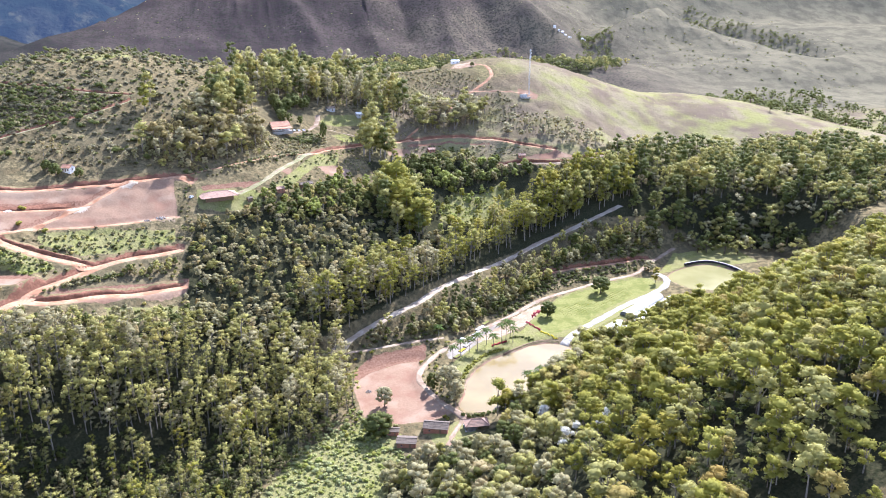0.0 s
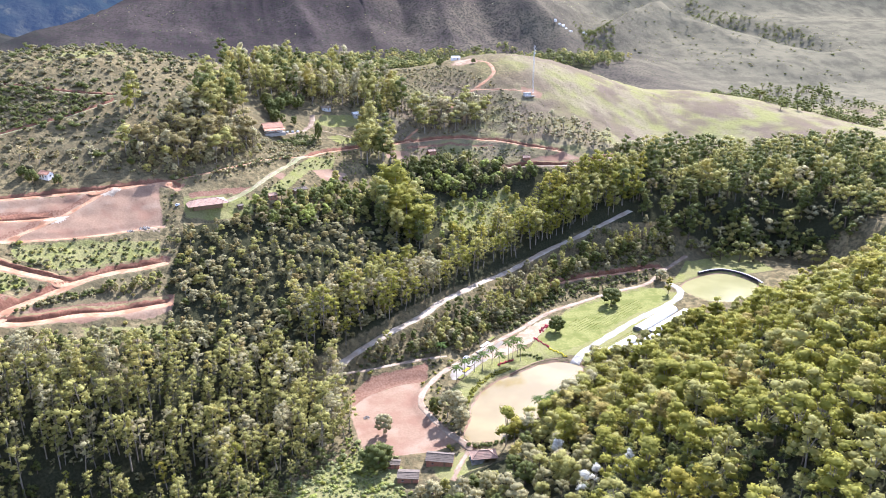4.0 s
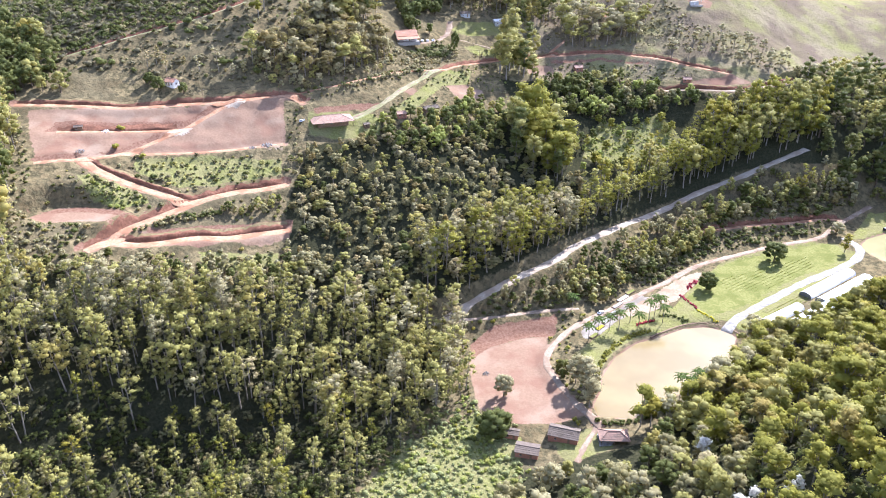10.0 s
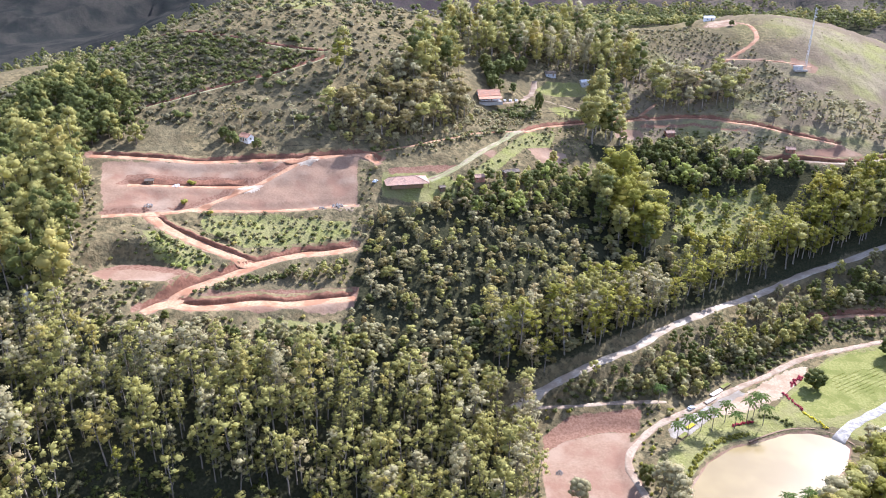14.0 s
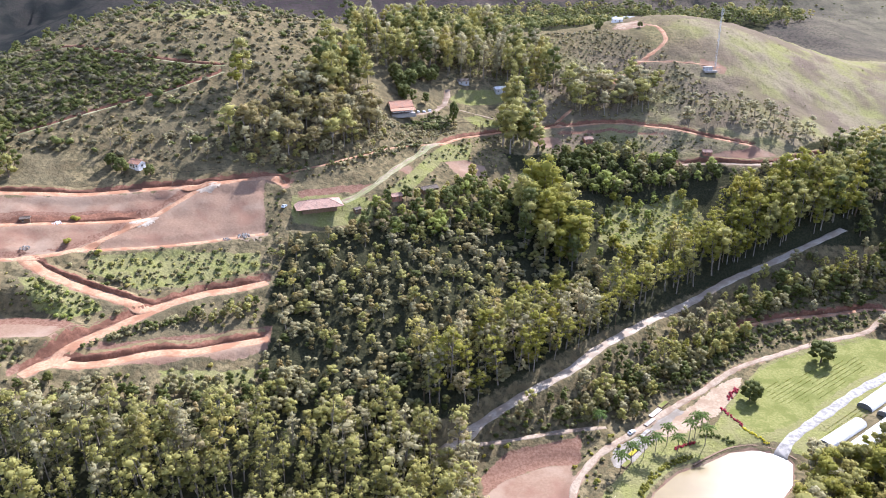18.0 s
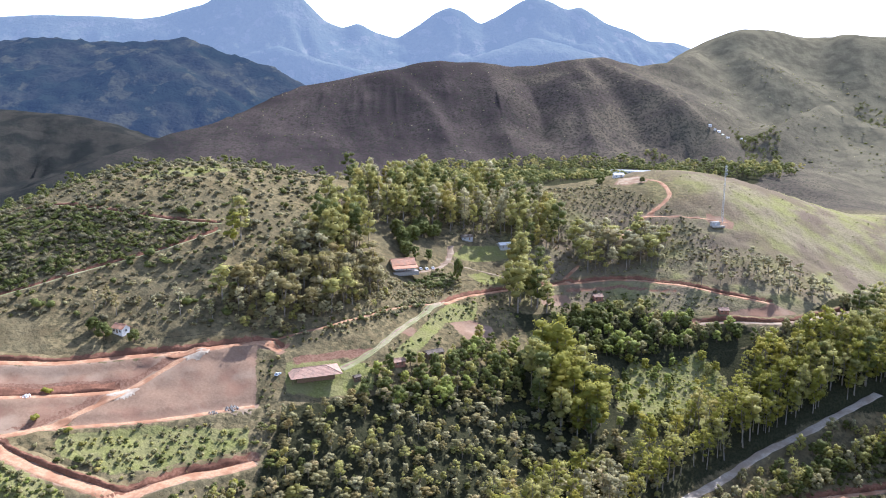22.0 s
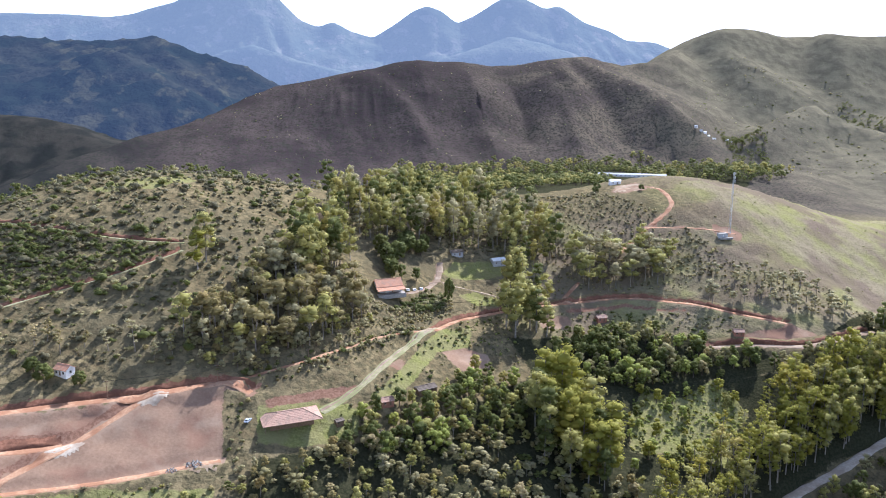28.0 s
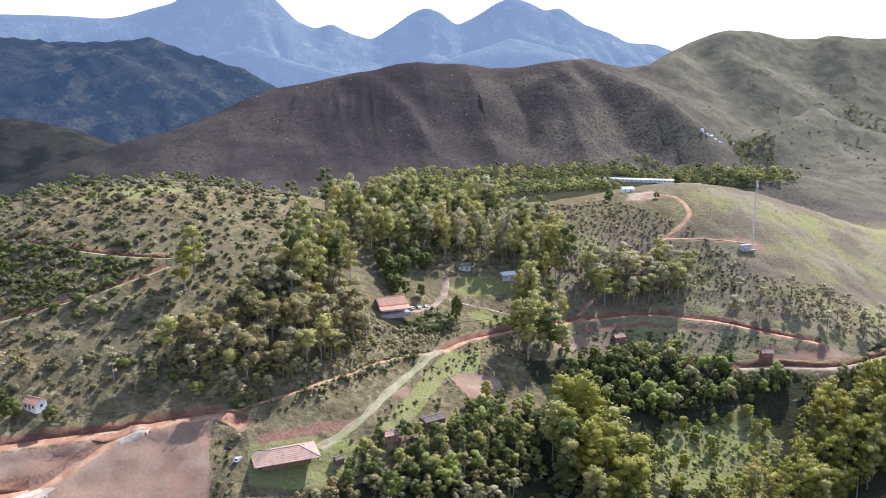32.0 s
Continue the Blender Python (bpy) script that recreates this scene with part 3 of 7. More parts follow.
def rim(poly, x, y):
    # signed distance to an outline, positive inside
    d = np.full(x.shape, 1e9)
    for (ax, ay), (bx, by) in zip(poly, poly[1:] + poly[:1]):
        dx, dy = bx - ax, by - ay
        q = np.clip(((x - ax) * dx + (y - ay) * dy) / (dx * dx + dy * dy), 0, 1)
        d = np.minimum(d, np.hypot(x - ax - q * dx, y - ay - q * dy))
    return np.where(inside(poly, x, y), d, -d)


def curve(points, step):
    # a smooth line through the points
    p = np.array([points[0]] + list(points) + [points[-1]], float)
    out = []
    for k in range(1, len(p) - 2):
        a, b, c, d = p[k - 1:k + 3]
        n = max(2, int(np.hypot(*(c - b)) / step))
        for u in np.arange(n) / n:
            out.append(0.5 * (2 * b + (c - a) * u + (2 * a - 5 * b + 4 * c - d) * u ** 2 + (3 * b - a - 3 * c + d) * u ** 3))
    return np.array(out + [p[-1]])


ROUTES = []
for r_name, r_width, r_mat, r_pts in ROADS:
    mid = curve(r_pts, 3.0)
    h = land(mid[:, 0], mid[:, 1])
    for turn in range(12):
        h[1:-1] = (h[:-2] + 2 * h[1:-1] + h[2:]) / 4
    ROUTES.append((r_name, r_width, r_mat, np.column_stack([mid, h])))


def ground_at(x, y):
    """Height of the finished ground, with benches for roads, level fields and pond beds, and how it is covered."""
    x, y = np.asarray(x, float), np.asarray(y, float)
    z = land(x, y)
    cover = {k: np.zeros(x.shape) for k in ("bare", "lush", "cut", "wood", "far", "pasture")}
    core = (np.abs(x - 60) < 330) & (y > 270) & (y < 850)
    cx, cy, cz = x[core], y[core], z[core]
    cc = {k: np.zeros(cx.shape) for k in ("bare", "lush", "cut", "wood")}
    for kind, level, poly in PATCHES:
        d = rim(poly, cx, cy)
        if level is not None:
            cz = cz + (level - cz) * smooth(-9, -1, d)
        cc[kind] = np.maximum(cc[kind], smooth(-1.5, 1.5, d))
        other = "bare" if kind == "lush" else "lush"
        cc[other] = np.minimum(cc[other], 1 - smooth(-1.5, 1.5, d))
    for name, width, _, line in ROUTES:
        near = (cx > line[:, 0].min() - 14) & (cx < line[:, 0].max() + 14) & (cy > line[:, 1].min() - 14) & (cy < line[:, 1].max() + 14)
        d, h = along(line[::2] if len(line) > 8 else line, cx[near], cy[near])
        w = smooth(width / 2 + 3.4, width / 2 + 0.9, d)
        rise = cz[near] - h
        cz[near] = cz[near] + (h - cz[near]) * w
        earthy = name not in ("grassy_farm_track", "wheel_line", "lawn_path", "concrete_drive", "upper_hill_path", "lower_hill_path", "gravel_road", "pale_link_path")
        if earthy and ("terrace" in name or "zigzag" in name or name in ("red_cut_road", "bank_path", "small_shelf_road")):
            cc["cut"][near] = np.maximum(cc["cut"][near], smooth(width / 2 + 3.8, width / 2 + 2.4, d) * smooth(0.5, 1.5, rise))
        if earthy:
            cc["bare"][near] = np.maximum(cc["bare"][near], smooth(width / 2 + 0.6, width / 2 - 0.6, d))
    for poly, level in ((POND, -1.2), (FAR_POND, 2.2)):
        d = rim(poly, cx, cy)
        cz = cz + (level + 0.9 - cz) * smooth(-7, -0.5, d) - 2.2 * smooth(-0.5, 3.0, d)
        cc["bare"] = np.maximum(cc["bare"], smooth(-0.6, 1, d))
    z[core] = cz
    for k in cc:
        cover[k][core] = cc[k]
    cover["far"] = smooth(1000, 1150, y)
    # dry slope before it is paler too, with haze glare put into its cover
    cover["pasture"] = np.maximum(smooth(215, 330, x + 0.25 * (y - 760)), 0.75 * smooth(70, 130, x) * smooth(800, 740, y)) * smooth(630, 690, y + 0.1 * x) * smooth(1150, 1000, y)
    return z, cover


def height(x, y):
    return float(ground_at(np.array([x]), np.array([y]))[0][0])


def link(name, verts, faces, mats, parent=None, label="", smooth_shade=False, slots=None, normals=None):
    me = bpy.data.meshes.new(name)
    verts = np.asarray(verts, np.float32)
    me.vertices.add(len(verts))
    me.vertices.foreach_set("co", verts.ravel())
    if isinstance(faces, np.ndarray):
        n, k = faces.shape
        me.loops.add(n * k)
        me.polygons.add(n)
        me.loops.foreach_set("vertex_index", faces.astype(np.int32).ravel())
        me.polygons.foreach_set("loop_start", np.arange(0, n * k, k, dtype=np.int32))
    else:
        n = len(faces)
        me.loops.add(sum(len(f) for f in faces))
        me.polygons.add(n)
        me.loops.foreach_set("vertex_index", [i for f in faces for i in f])
        starts, at = [], 0
        for f in faces:
            starts.append(at)
            at += len(f)
        me.polygons.foreach_set("loop_start", starts)
    for m in mats if isinstance(mats, (list, tuple)) else [mats]:
        me.materials.append(m)
    if slots is not None:
        me.polygons.foreach_set("material_index", np.asarray(slots, np.int32))
    me.polygons.foreach_set("use_smooth", [smooth_shade or normals is not None] * n)
    me.update(calc_edges=True)
    if normals is not None:
        me.normals_split_custom_set_from_vertices(np.asarray(normals, np.float32))
    ob = new(name, me)
    if parent:
        ob.parent = parent
    if label:
        ob["label"] = label
    return ob


# ---- the ground, one sheet to the horizon ----
def spread(lo, a, b, hi, fine, growth, most):
    mid = list(np.arange(a, b + fine, fine))
    left, step, v = [], fine, a
    while v > lo:
        step = min(step * growth, most)
        v -= step
        left.append(v)
    right, step, v = [], fine, mid[-1]
    while v < hi:
        step = min(step * growth, most)
        v += step
        right.append(v)
    return np.array(left[::-1] + mid + right)


gx = spread(-3600, -205, 320, 3900, 2.2, 1.045, 27)
gy = spread(-900, 310, 690, 4700, 2.2, 1.035, 30)
GX, GY = np.meshgrid(gx, gy)
GZ, COVER = ground_at(GX.ravel(), GY.ravel())
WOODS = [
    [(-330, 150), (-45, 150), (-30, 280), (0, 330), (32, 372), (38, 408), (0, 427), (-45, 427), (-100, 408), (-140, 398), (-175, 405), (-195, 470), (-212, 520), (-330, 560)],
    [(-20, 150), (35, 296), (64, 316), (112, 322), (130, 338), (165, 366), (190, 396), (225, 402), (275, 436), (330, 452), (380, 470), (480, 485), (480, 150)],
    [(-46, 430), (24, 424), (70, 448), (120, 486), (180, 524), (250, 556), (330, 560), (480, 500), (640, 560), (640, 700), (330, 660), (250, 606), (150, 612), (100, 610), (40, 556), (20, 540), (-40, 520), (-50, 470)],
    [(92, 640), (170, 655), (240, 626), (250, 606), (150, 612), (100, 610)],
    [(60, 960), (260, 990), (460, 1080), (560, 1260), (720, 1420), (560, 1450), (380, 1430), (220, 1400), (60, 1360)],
    # dark floor here also puts in the shade of the far-left valley
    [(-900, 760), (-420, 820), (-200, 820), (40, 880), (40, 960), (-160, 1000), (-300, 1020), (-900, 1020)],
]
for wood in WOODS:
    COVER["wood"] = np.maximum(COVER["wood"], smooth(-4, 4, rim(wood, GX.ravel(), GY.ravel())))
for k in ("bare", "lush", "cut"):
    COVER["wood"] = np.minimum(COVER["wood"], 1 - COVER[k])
nr, nc = GX.shape
idx = np.arange(nr * nc).reshape(nr, nc)
quads = np.stack([idx[:-1, :-1], idx[:-1, 1:], idx[1:, 1:], idx[1:, :-1]], -1).reshape(-1, 4)
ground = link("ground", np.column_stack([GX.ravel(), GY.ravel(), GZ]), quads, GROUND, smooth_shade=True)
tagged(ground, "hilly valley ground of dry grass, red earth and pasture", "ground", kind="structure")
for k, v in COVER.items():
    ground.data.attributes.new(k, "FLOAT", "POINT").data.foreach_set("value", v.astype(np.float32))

# ---- roads ----
for r_name, r_width, r_mat, line in ROUTES:
    fine_line = curve(line[:, :2], 1.5)
    tang = np.gradient(fine_line, axis=0)
    tang /= np.linalg.norm(tang, axis=1)[:, None]
    side = np.column_stack([-tang[:, 1], tang[:, 0]])
    verts, n = [], len(fine_line)
    wob = 0.25 * np.sin(np.arange(n) * 0.7) + 0.2 * np.sin(np.arange(n) * 0.23 + 1)
    lanes = np.array([-0.5, -0.42, -0.2, 0, 0.2, 0.42, 0.5])
    lifts = np.array([-0.25, 0.16, 0.10, 0.20, 0.10, 0.16, -0.25])
    grid = []
    for k in range(n):
        for s, l in zip(lanes, lifts):
            q = fine_line[k] + side[k] * (s * r_width + (wob[k] if abs(s) > 0.4 else 0) * np.sign(s))
            grid.append((q[0], q[1], l))
    grid = np.array(grid)
    z = ground_at(grid[:, 0], grid[:, 1])[0]
    z = z.reshape(n, 7)
    z = 0.35 * z + 0.65 * np.maximum(z.mean(1, keepdims=True), z)
    verts = np.column_stack([grid[:, 0], grid[:, 1], z.ravel() + grid[:, 2] + (0.14 if r_name == "wheel_line" else 0)])
    i7 = np.arange(n * 7).reshape(n, 7)
    f = np.stack([i7[:-1, :-1], i7[:-1, 1:], i7[1:, 1:], i7[1:, :-1]], -1).reshape(-1, 4)
    road = link(r_name, verts, f[:, ::-1], r_mat, smooth_shade=True)
    words = {"RED": "reddish dirt road with worn wheel tracks", "PALE": "pale dirt track with worn wheel tracks", "GRAV": "grey gravel road through the trees",
             "GRASS": "grassy farm track with two pale wheel lines", "CONC": "pale concrete drive beside the lawn"}
    key = {RED_DIRT: "RED", PALE_DIRT: "PALE", GRAVEL: "GRAV", GRASS_TRACK: "GRASS", CONCRETE: "CONC"}[r_mat]
    tagged(road, {"wheel_line": "pale worn wheel line on the grassy track", "lawn_path": "narrow pale path across the lawn"}.get(r_name, words[key]), "road", kind="structure")


BANKED = {"upper_terrace_road": 1.5, "zigzag_road": 1.9, "lower_zigzag_road": 1.0, "lowest_terrace_road": 2.2, "small_shelf_road": 1.2, "red_cut_road": 2.2, "upper_hill_path": 1.2, "lower_hill_path": 0.6, "hill_road": 1.2, "bank_path": 2.2}
for r_name, r_width, r_mat, line in ROUTES:
    if r_name not in BANKED:
        continue
    mid = curve(line[:, :2], 1.5)
    tang = np.gradient(mid, axis=0)
    tang /= np.linalg.norm(tang, axis=1)[:, None]
    side = np.column_stack([-tang[:, 1], tang[:, 0]])
    side *= np.where(side[:, 1:] < 0, -1, 1)
    n = len(mid)
    taper = smooth(0, 9, np.minimum(np.arange(n), n - 1 - np.arange(n)) * 1.5) * np.clip(0.85 + 0.35 * np.sin(np.arange(n) * 0.13 + len(r_name)) + 0.12 * np.sin(np.arange(n) * 0.9), 0.3, 1.3)
    rows = []
    for out, up in ((0.42, -0.4), (0.75, 0.35), (1.25, 0.85), (1.75, 1.0), (2.8, 0.5), (4.6, 0.06), (6.2, -0.4)):
        jag = 0.22 * np.sin(np.arange(n) * 1.7 + out * 9) + 0.15 * np.sin(np.arange(n) * 2.9 + out * 5)
        q = mid + side * (r_width / 2 - 0.4 + out + jag * (0.2 < up))[:, None]
        base = ground_at(mid[:, 0] + side[:, 0] * r_width * 0.5, mid[:, 1] + side[:, 1] * r_width * 0.5)[0]
        here = ground_at(q[:, 0], q[:, 1])[0]
        z = np.where(out < 2, np.maximum(here, base) if up > 0.3 else base, here) + up * BANKED[r_name] * (taper if up > 0 else 1)
        rows.append(np.column_stack([q, z]))
    grid = np.stack(rows, 1)
    ids = np.arange(n * 7).reshape(n, 7)
    f = np.stack([ids[:-1, :-1], ids[1:, :-1], ids[1:, 1:], ids[:-1, 1:]], -1).reshape(-1, 4)
    slots = np.tile([0, 0, 0, 0, 0, 0] if r_name == "small_shelf_road" else [0, 0, 0, 0, 1, 1], n - 1)
    tagged(link("earth_bank", grid.reshape(-1, 3), f, [RAW_BANK, BANK_TOP], slots=slots, smooth_shade=True), "raw red earth bank with grassy top beside the dirt road", "earth bank", kind="structure")


def lying(name, poly, mat, lift, label, category, kind="structure", level=None, step=None):
    """A thin slab of outline poly that lies on the ground, or at a level."""
    ring = curve(list(poly) + [poly[0]], 2.5)[:-1]
    x0, y0 = ring.min(0)
    x1, y1 = ring.max(0)
    s = step or 2.0
    if level is not None:
        verts = [(*p, level) for p in ring] + [(*p, level - 0.5) for p in ring]
        n = len(ring)
        faces = [list(range(n))] + [[i, i + n, (i + 1) % n + n, (i + 1) % n] for i in range(n)]
        return tagged(link(name, verts, faces, mat), label, category, kind=kind)
    ax, ay = np.arange(x0, x1 + s, s), np.arange(y0, y1 + s, s)
    X, Y = np.meshgrid(ax, ay)
    pts = [(float(a), float(b)) for a, b in ring]
    keep = rim(pts, X.ravel(), Y.ravel()) > -s * 0.5
    Z = ground_at(X.ravel(), Y.ravel())[0] + lift - np.where(rim(pts, X.ravel(), Y.ravel()) > s * 0.4, 0, lift + 0.1)
    ids = np.arange(X.size).reshape(X.shape)
    f = np.stack([ids[:-1, :-1], ids[:-1, 1:], ids[1:, 1:], ids[1:, :-1]], -1).reshape(-1, 4)
    f = f[keep[f].all(1)]
    used, inv = np.unique(f, return_inverse=True)
    v = np.column_stack([X.ravel(), Y.ravel(), Z])[used]
    return tagged(link(name, v, inv.reshape(-1, 4), mat, smooth_shade=True), label, category, kind=kind)


lying("water", POND, MUDDY, 0, "muddy ochre pond water", "pond", level=-1.2)
lying("water", FAR_POND, GREENISH, 0, "yellow-green pond water", "pond", level=2.2)

# ---- far range beyond the valley ----
SKYLINE_X = [-2600, -1319, -1071, -925, -839, -762, -664, -573, -462, -375, -269, -184, -113, -49, 19, 110, 204, 274, 332, 390, 461, 544, 626, 685, 757, 831, 891, 940, 1003, 1116, 1192, 1319, 1462, 1684, 3400]
SKYLINE_Z = [430, 505, 501, 492, 503, 527, 552, 612, 667, 658, 574, 488, 460, 482, 445, 419, 475, 525, 548, 531, 478, 517, 569, 592, 575, 540, 554, 527, 487, 453, 414, 408, 357, 326, 330]


FOOTHILLS = [
    (0.42, [(331, 2900, 318), (477, 2950, 362), (588, 3000, 400), (687, 2980, 380), (825, 2950, 335), (960, 2900, 280)]),
    (0.40, [(-520, 2860, 300), (-400, 2880, 345), (-312, 2900, 362), (-163, 2870, 318), (21, 2840, 285), (180, 2830, 240)]),
]


def range_height(x, y):
    wide = sum(np.interp(x + k * 12.0, SKYLINE_X, SKYLINE_Z) for k in (-1, 0, 1)) / 3
    broad = sum(np.interp(x + k * 90.0, SKYLINE_X, SKYLINE_Z) for k in range(-3, 4)) / 7
    q = np.clip((y - 2860) / 590, 0, 1)
    body = broad + (wide - broad) * smooth(0.35, 1.0, q)
    low = 130 + 25 * waves(x, y, 500, 8.0)
    z = low + (body - low) * (0.25 * q + 0.75 * q ** 1.7)
    z = z + (26 * ridged(x + 0.4 * y, 0.55 * y, 330, 7.0, 4) + 12) * np.sin(np.pi * q) * smooth(0, 0.4, q) * smooth(1.0, 0.8, q)
    z = np.where(y > 3450, body * (1 - smooth(3450, 4300, y)), z)
    return raised(z, x, y, FOOTHILLS, 14.0)


def sheet(x0, x1, dx, y0, y1, dy, rise, mat, label, category):
    X, Y = np.meshgrid(np.arange(x0, x1, dx), np.arange(y0, y1, dy))
    ids = np.arange(X.size).reshape(X.shape)
    f = np.stack([ids[:-1, :-1], ids[:-1, 1:], ids[1:, 1:], ids[1:, :-1]], -1).reshape(-1, 4)
    tagged(link("backdrop", np.column_stack([X.ravel(), Y.ravel(), rise(X, Y).ravel()]), f, mat, smooth_shade=True), label, category, kind="structure")


# dark wooded hills beside the broad valley
SIDE_HILLS = [
    (0.34, [(-2600, 2750, 260), (-1900, 2720, 320), (-1304, 2700, 344), (-994, 2700, 374), (-838, 2700, 361), (-678, 2700, 362), (-582, 2700, 374), (-426, 2650, 320), (-306, 2600, 285), (-206, 2550, 229), (-100, 2500, 160)]),
    (0.36, [(-1500, 2300, 230), (-996, 2350, 259), (-798, 2400, 277), (-654, 2450, 324), (-590, 2400, 310), (-496, 2320, 256), (-388, 2250, 205), (-300, 2180, 140)]),
    (0.40, [(-580, 2690, 369), (-477, 2500, 294), (-371, 2400, 232), (-333, 2330, 196), (-300, 2250, 140)]),
]
sheet(-2300, 3200, 16.0, 2740, 3700, 18.0, lambda x, y: range_height(x, y) - 150 * smooth(2900, 2740, y), ROCK, "blue-grey rocky mountain range on the horizon, haze put in as a glow", "mountains")
sheet(-2700, 60, 14.0, 1960, 2800, 14.0, lambda x, y: raised(-40 + 0 * x, x, y, SIDE_HILLS) + 6 * ridged(x, y, 170, 3.0, 3), HAZE_WOOD, "dark wooded hills beyond the broad valley, blue haze put in as a glow", "hills")


# ---- plants ----
rng = np.random.default_rng(7)
OCTA_V = np.array([(1, 0, 0), (0, 1, 0), (-1, 0, 0), (0, -1, 0), (0, 0, 1), (0, 0, -1)], float)
OCTA_F = np.array([(0, 1, 4), (1, 2, 4), (2, 3, 4), (3, 0, 4), (1, 0, 5), (2, 1, 5), (3, 2, 5), (0, 3, 5)])


GOLD = (1 + 5 ** 0.5) / 2
ICO_V = np.array([(-1, GOLD, 0), (1, GOLD, 0), (-1, -GOLD, 0), (1, -GOLD, 0), (0, -1, GOLD), (0, 1, GOLD), (0, -1, -GOLD), (0, 1, -GOLD), (GOLD, 0, -1), (GOLD, 0, 1), (-GOLD, 0, -1), (-GOLD, 0, 1)]) / math.hypot(1, GOLD)
ICO_F = np.array([(0, 11, 5), (0, 5, 1), (0, 1, 7), (0, 7, 10), (0, 10, 11), (1, 5, 9), (5, 11, 4), (11, 10, 2), (10, 7, 6), (7, 1, 8), (3, 9, 4), (3, 4, 2), (3, 2, 6), (3, 6, 8), (3, 8, 9), (4, 9, 5), (2, 4, 11), (6, 2, 10), (8, 6, 7), (9, 8, 1)])


def sprays(lobes, per, size, flat=0.8, up=0.35, body=0.9, plain_core=False, fringe=1.13):
    """Leaf sprays (single triangles) over the skin of lobes (x, y, z, radius), with a rounded leafy core in each lobe.
    The normals lean outwards from lobe and crown, as the leaves of a clump turn to the light together."""
    vs, fs, ns, at = [], [], [], 0
    mid = np.mean([q[:3] for q in lobes], 0)
    mid[2] -= 0.5 * np.std([q[2] for q in lobes]) + 0.3
    reach = max(1.0, max(np.linalg.norm(np.array(q[:3]) - mid) for q in lobes))
    for x, y, z, r in lobes:
        ball, sides = (OCTA_V, OCTA_F) if plain_core else (ICO_V, ICO_F)
        core = ball * (body * r * rng.uniform(0.82, 1.1, (len(ball), 1))) * (1, 1, flat) + (x, y, z)
        vs.append(core)
        fs.append(sides + at)
        ns.append(ball + 0.4 * (core - mid) / reach)
        at += len(ball)
        n = int(per * r * r) + 7
        d = rng.normal(size=(n, 3))
        d[:, 2] += up
        d /= np.linalg.norm(d, axis=1)[:, None]
        c = d * (r * rng.uniform(0.84, fringe, (n, 1))) * (1, 1, flat) + (x, y, z)
        nrm = d + rng.normal(scale=0.4, size=(n, 3))
        nrm /= np.linalg.norm(nrm, axis=1)[:, None]
        t = np.cross(nrm, rng.normal(size=(n, 3)))
        t /= np.linalg.norm(t, axis=1)[:, None] + 1e-9
        b = np.cross(nrm, t)
        s = size * rng.uniform(0.6, 1.3, (n, 1))
        tri = np.stack([c + t * s, c - 0.6 * t * s + 0.7 * b * s, c - 0.6 * t * s - 0.7 * b * s], 1).reshape(-1, 3)
        vs.append(tri)
        fs.append(np.arange(n * 3).reshape(-1, 3) + at)
        ns.append(np.repeat(0.9 * d + 0.18 * nrm + 0.4 * (c - mid) / reach, 3, axis=0))
        at += n * 3
    normal = np.concatenate(ns)
    return np.concatenate(vs), np.concatenate(fs), normal / (np.linalg.norm(normal, axis=1)[:, None] + 1e-9)


def limb(a, b, ra, rb, sides=5):
    a, b = np.array(a, float), np.array(b, float)
    d = (b - a) / np.linalg.norm(b - a)
    u = np.cross(d, (0.3, 0.9, 0.1))
    u /= np.linalg.norm(u)
    w = np.cross(d, u)
    ang = np.arange(sides) * 2 * np.pi / sides
    ring = np.cos(ang)[:, None] * u + np.sin(ang)[:, None] * w
    v = np.concatenate([a + ring * ra, b + ring * rb])
    f = []
    for k in range(sides):
        j = (k + 1) % sides
        f += [(k, j, sides + j), (k, sides + j, sides + k)]
    return v, np.array(f)


def join(pieces):
    vs, fs, at = [], [], 0
    for v, f in pieces:
        vs.append(v)
        fs.append(f + at)
        at += len(v)
    return np.concatenate(vs), np.concatenate(fs)


def skin(v, f):
    """Normals of a mesh, vertex by vertex."""
    a, b, c = (v[f[:, k]] for k in range(3))
    n = np.zeros(v.shape)
    for k in range(3):
        np.add.at(n, f[:, k], np.cross(b - a, c - a))
    return n / (np.linalg.norm(n, axis=1)[:, None] + 1e-9)


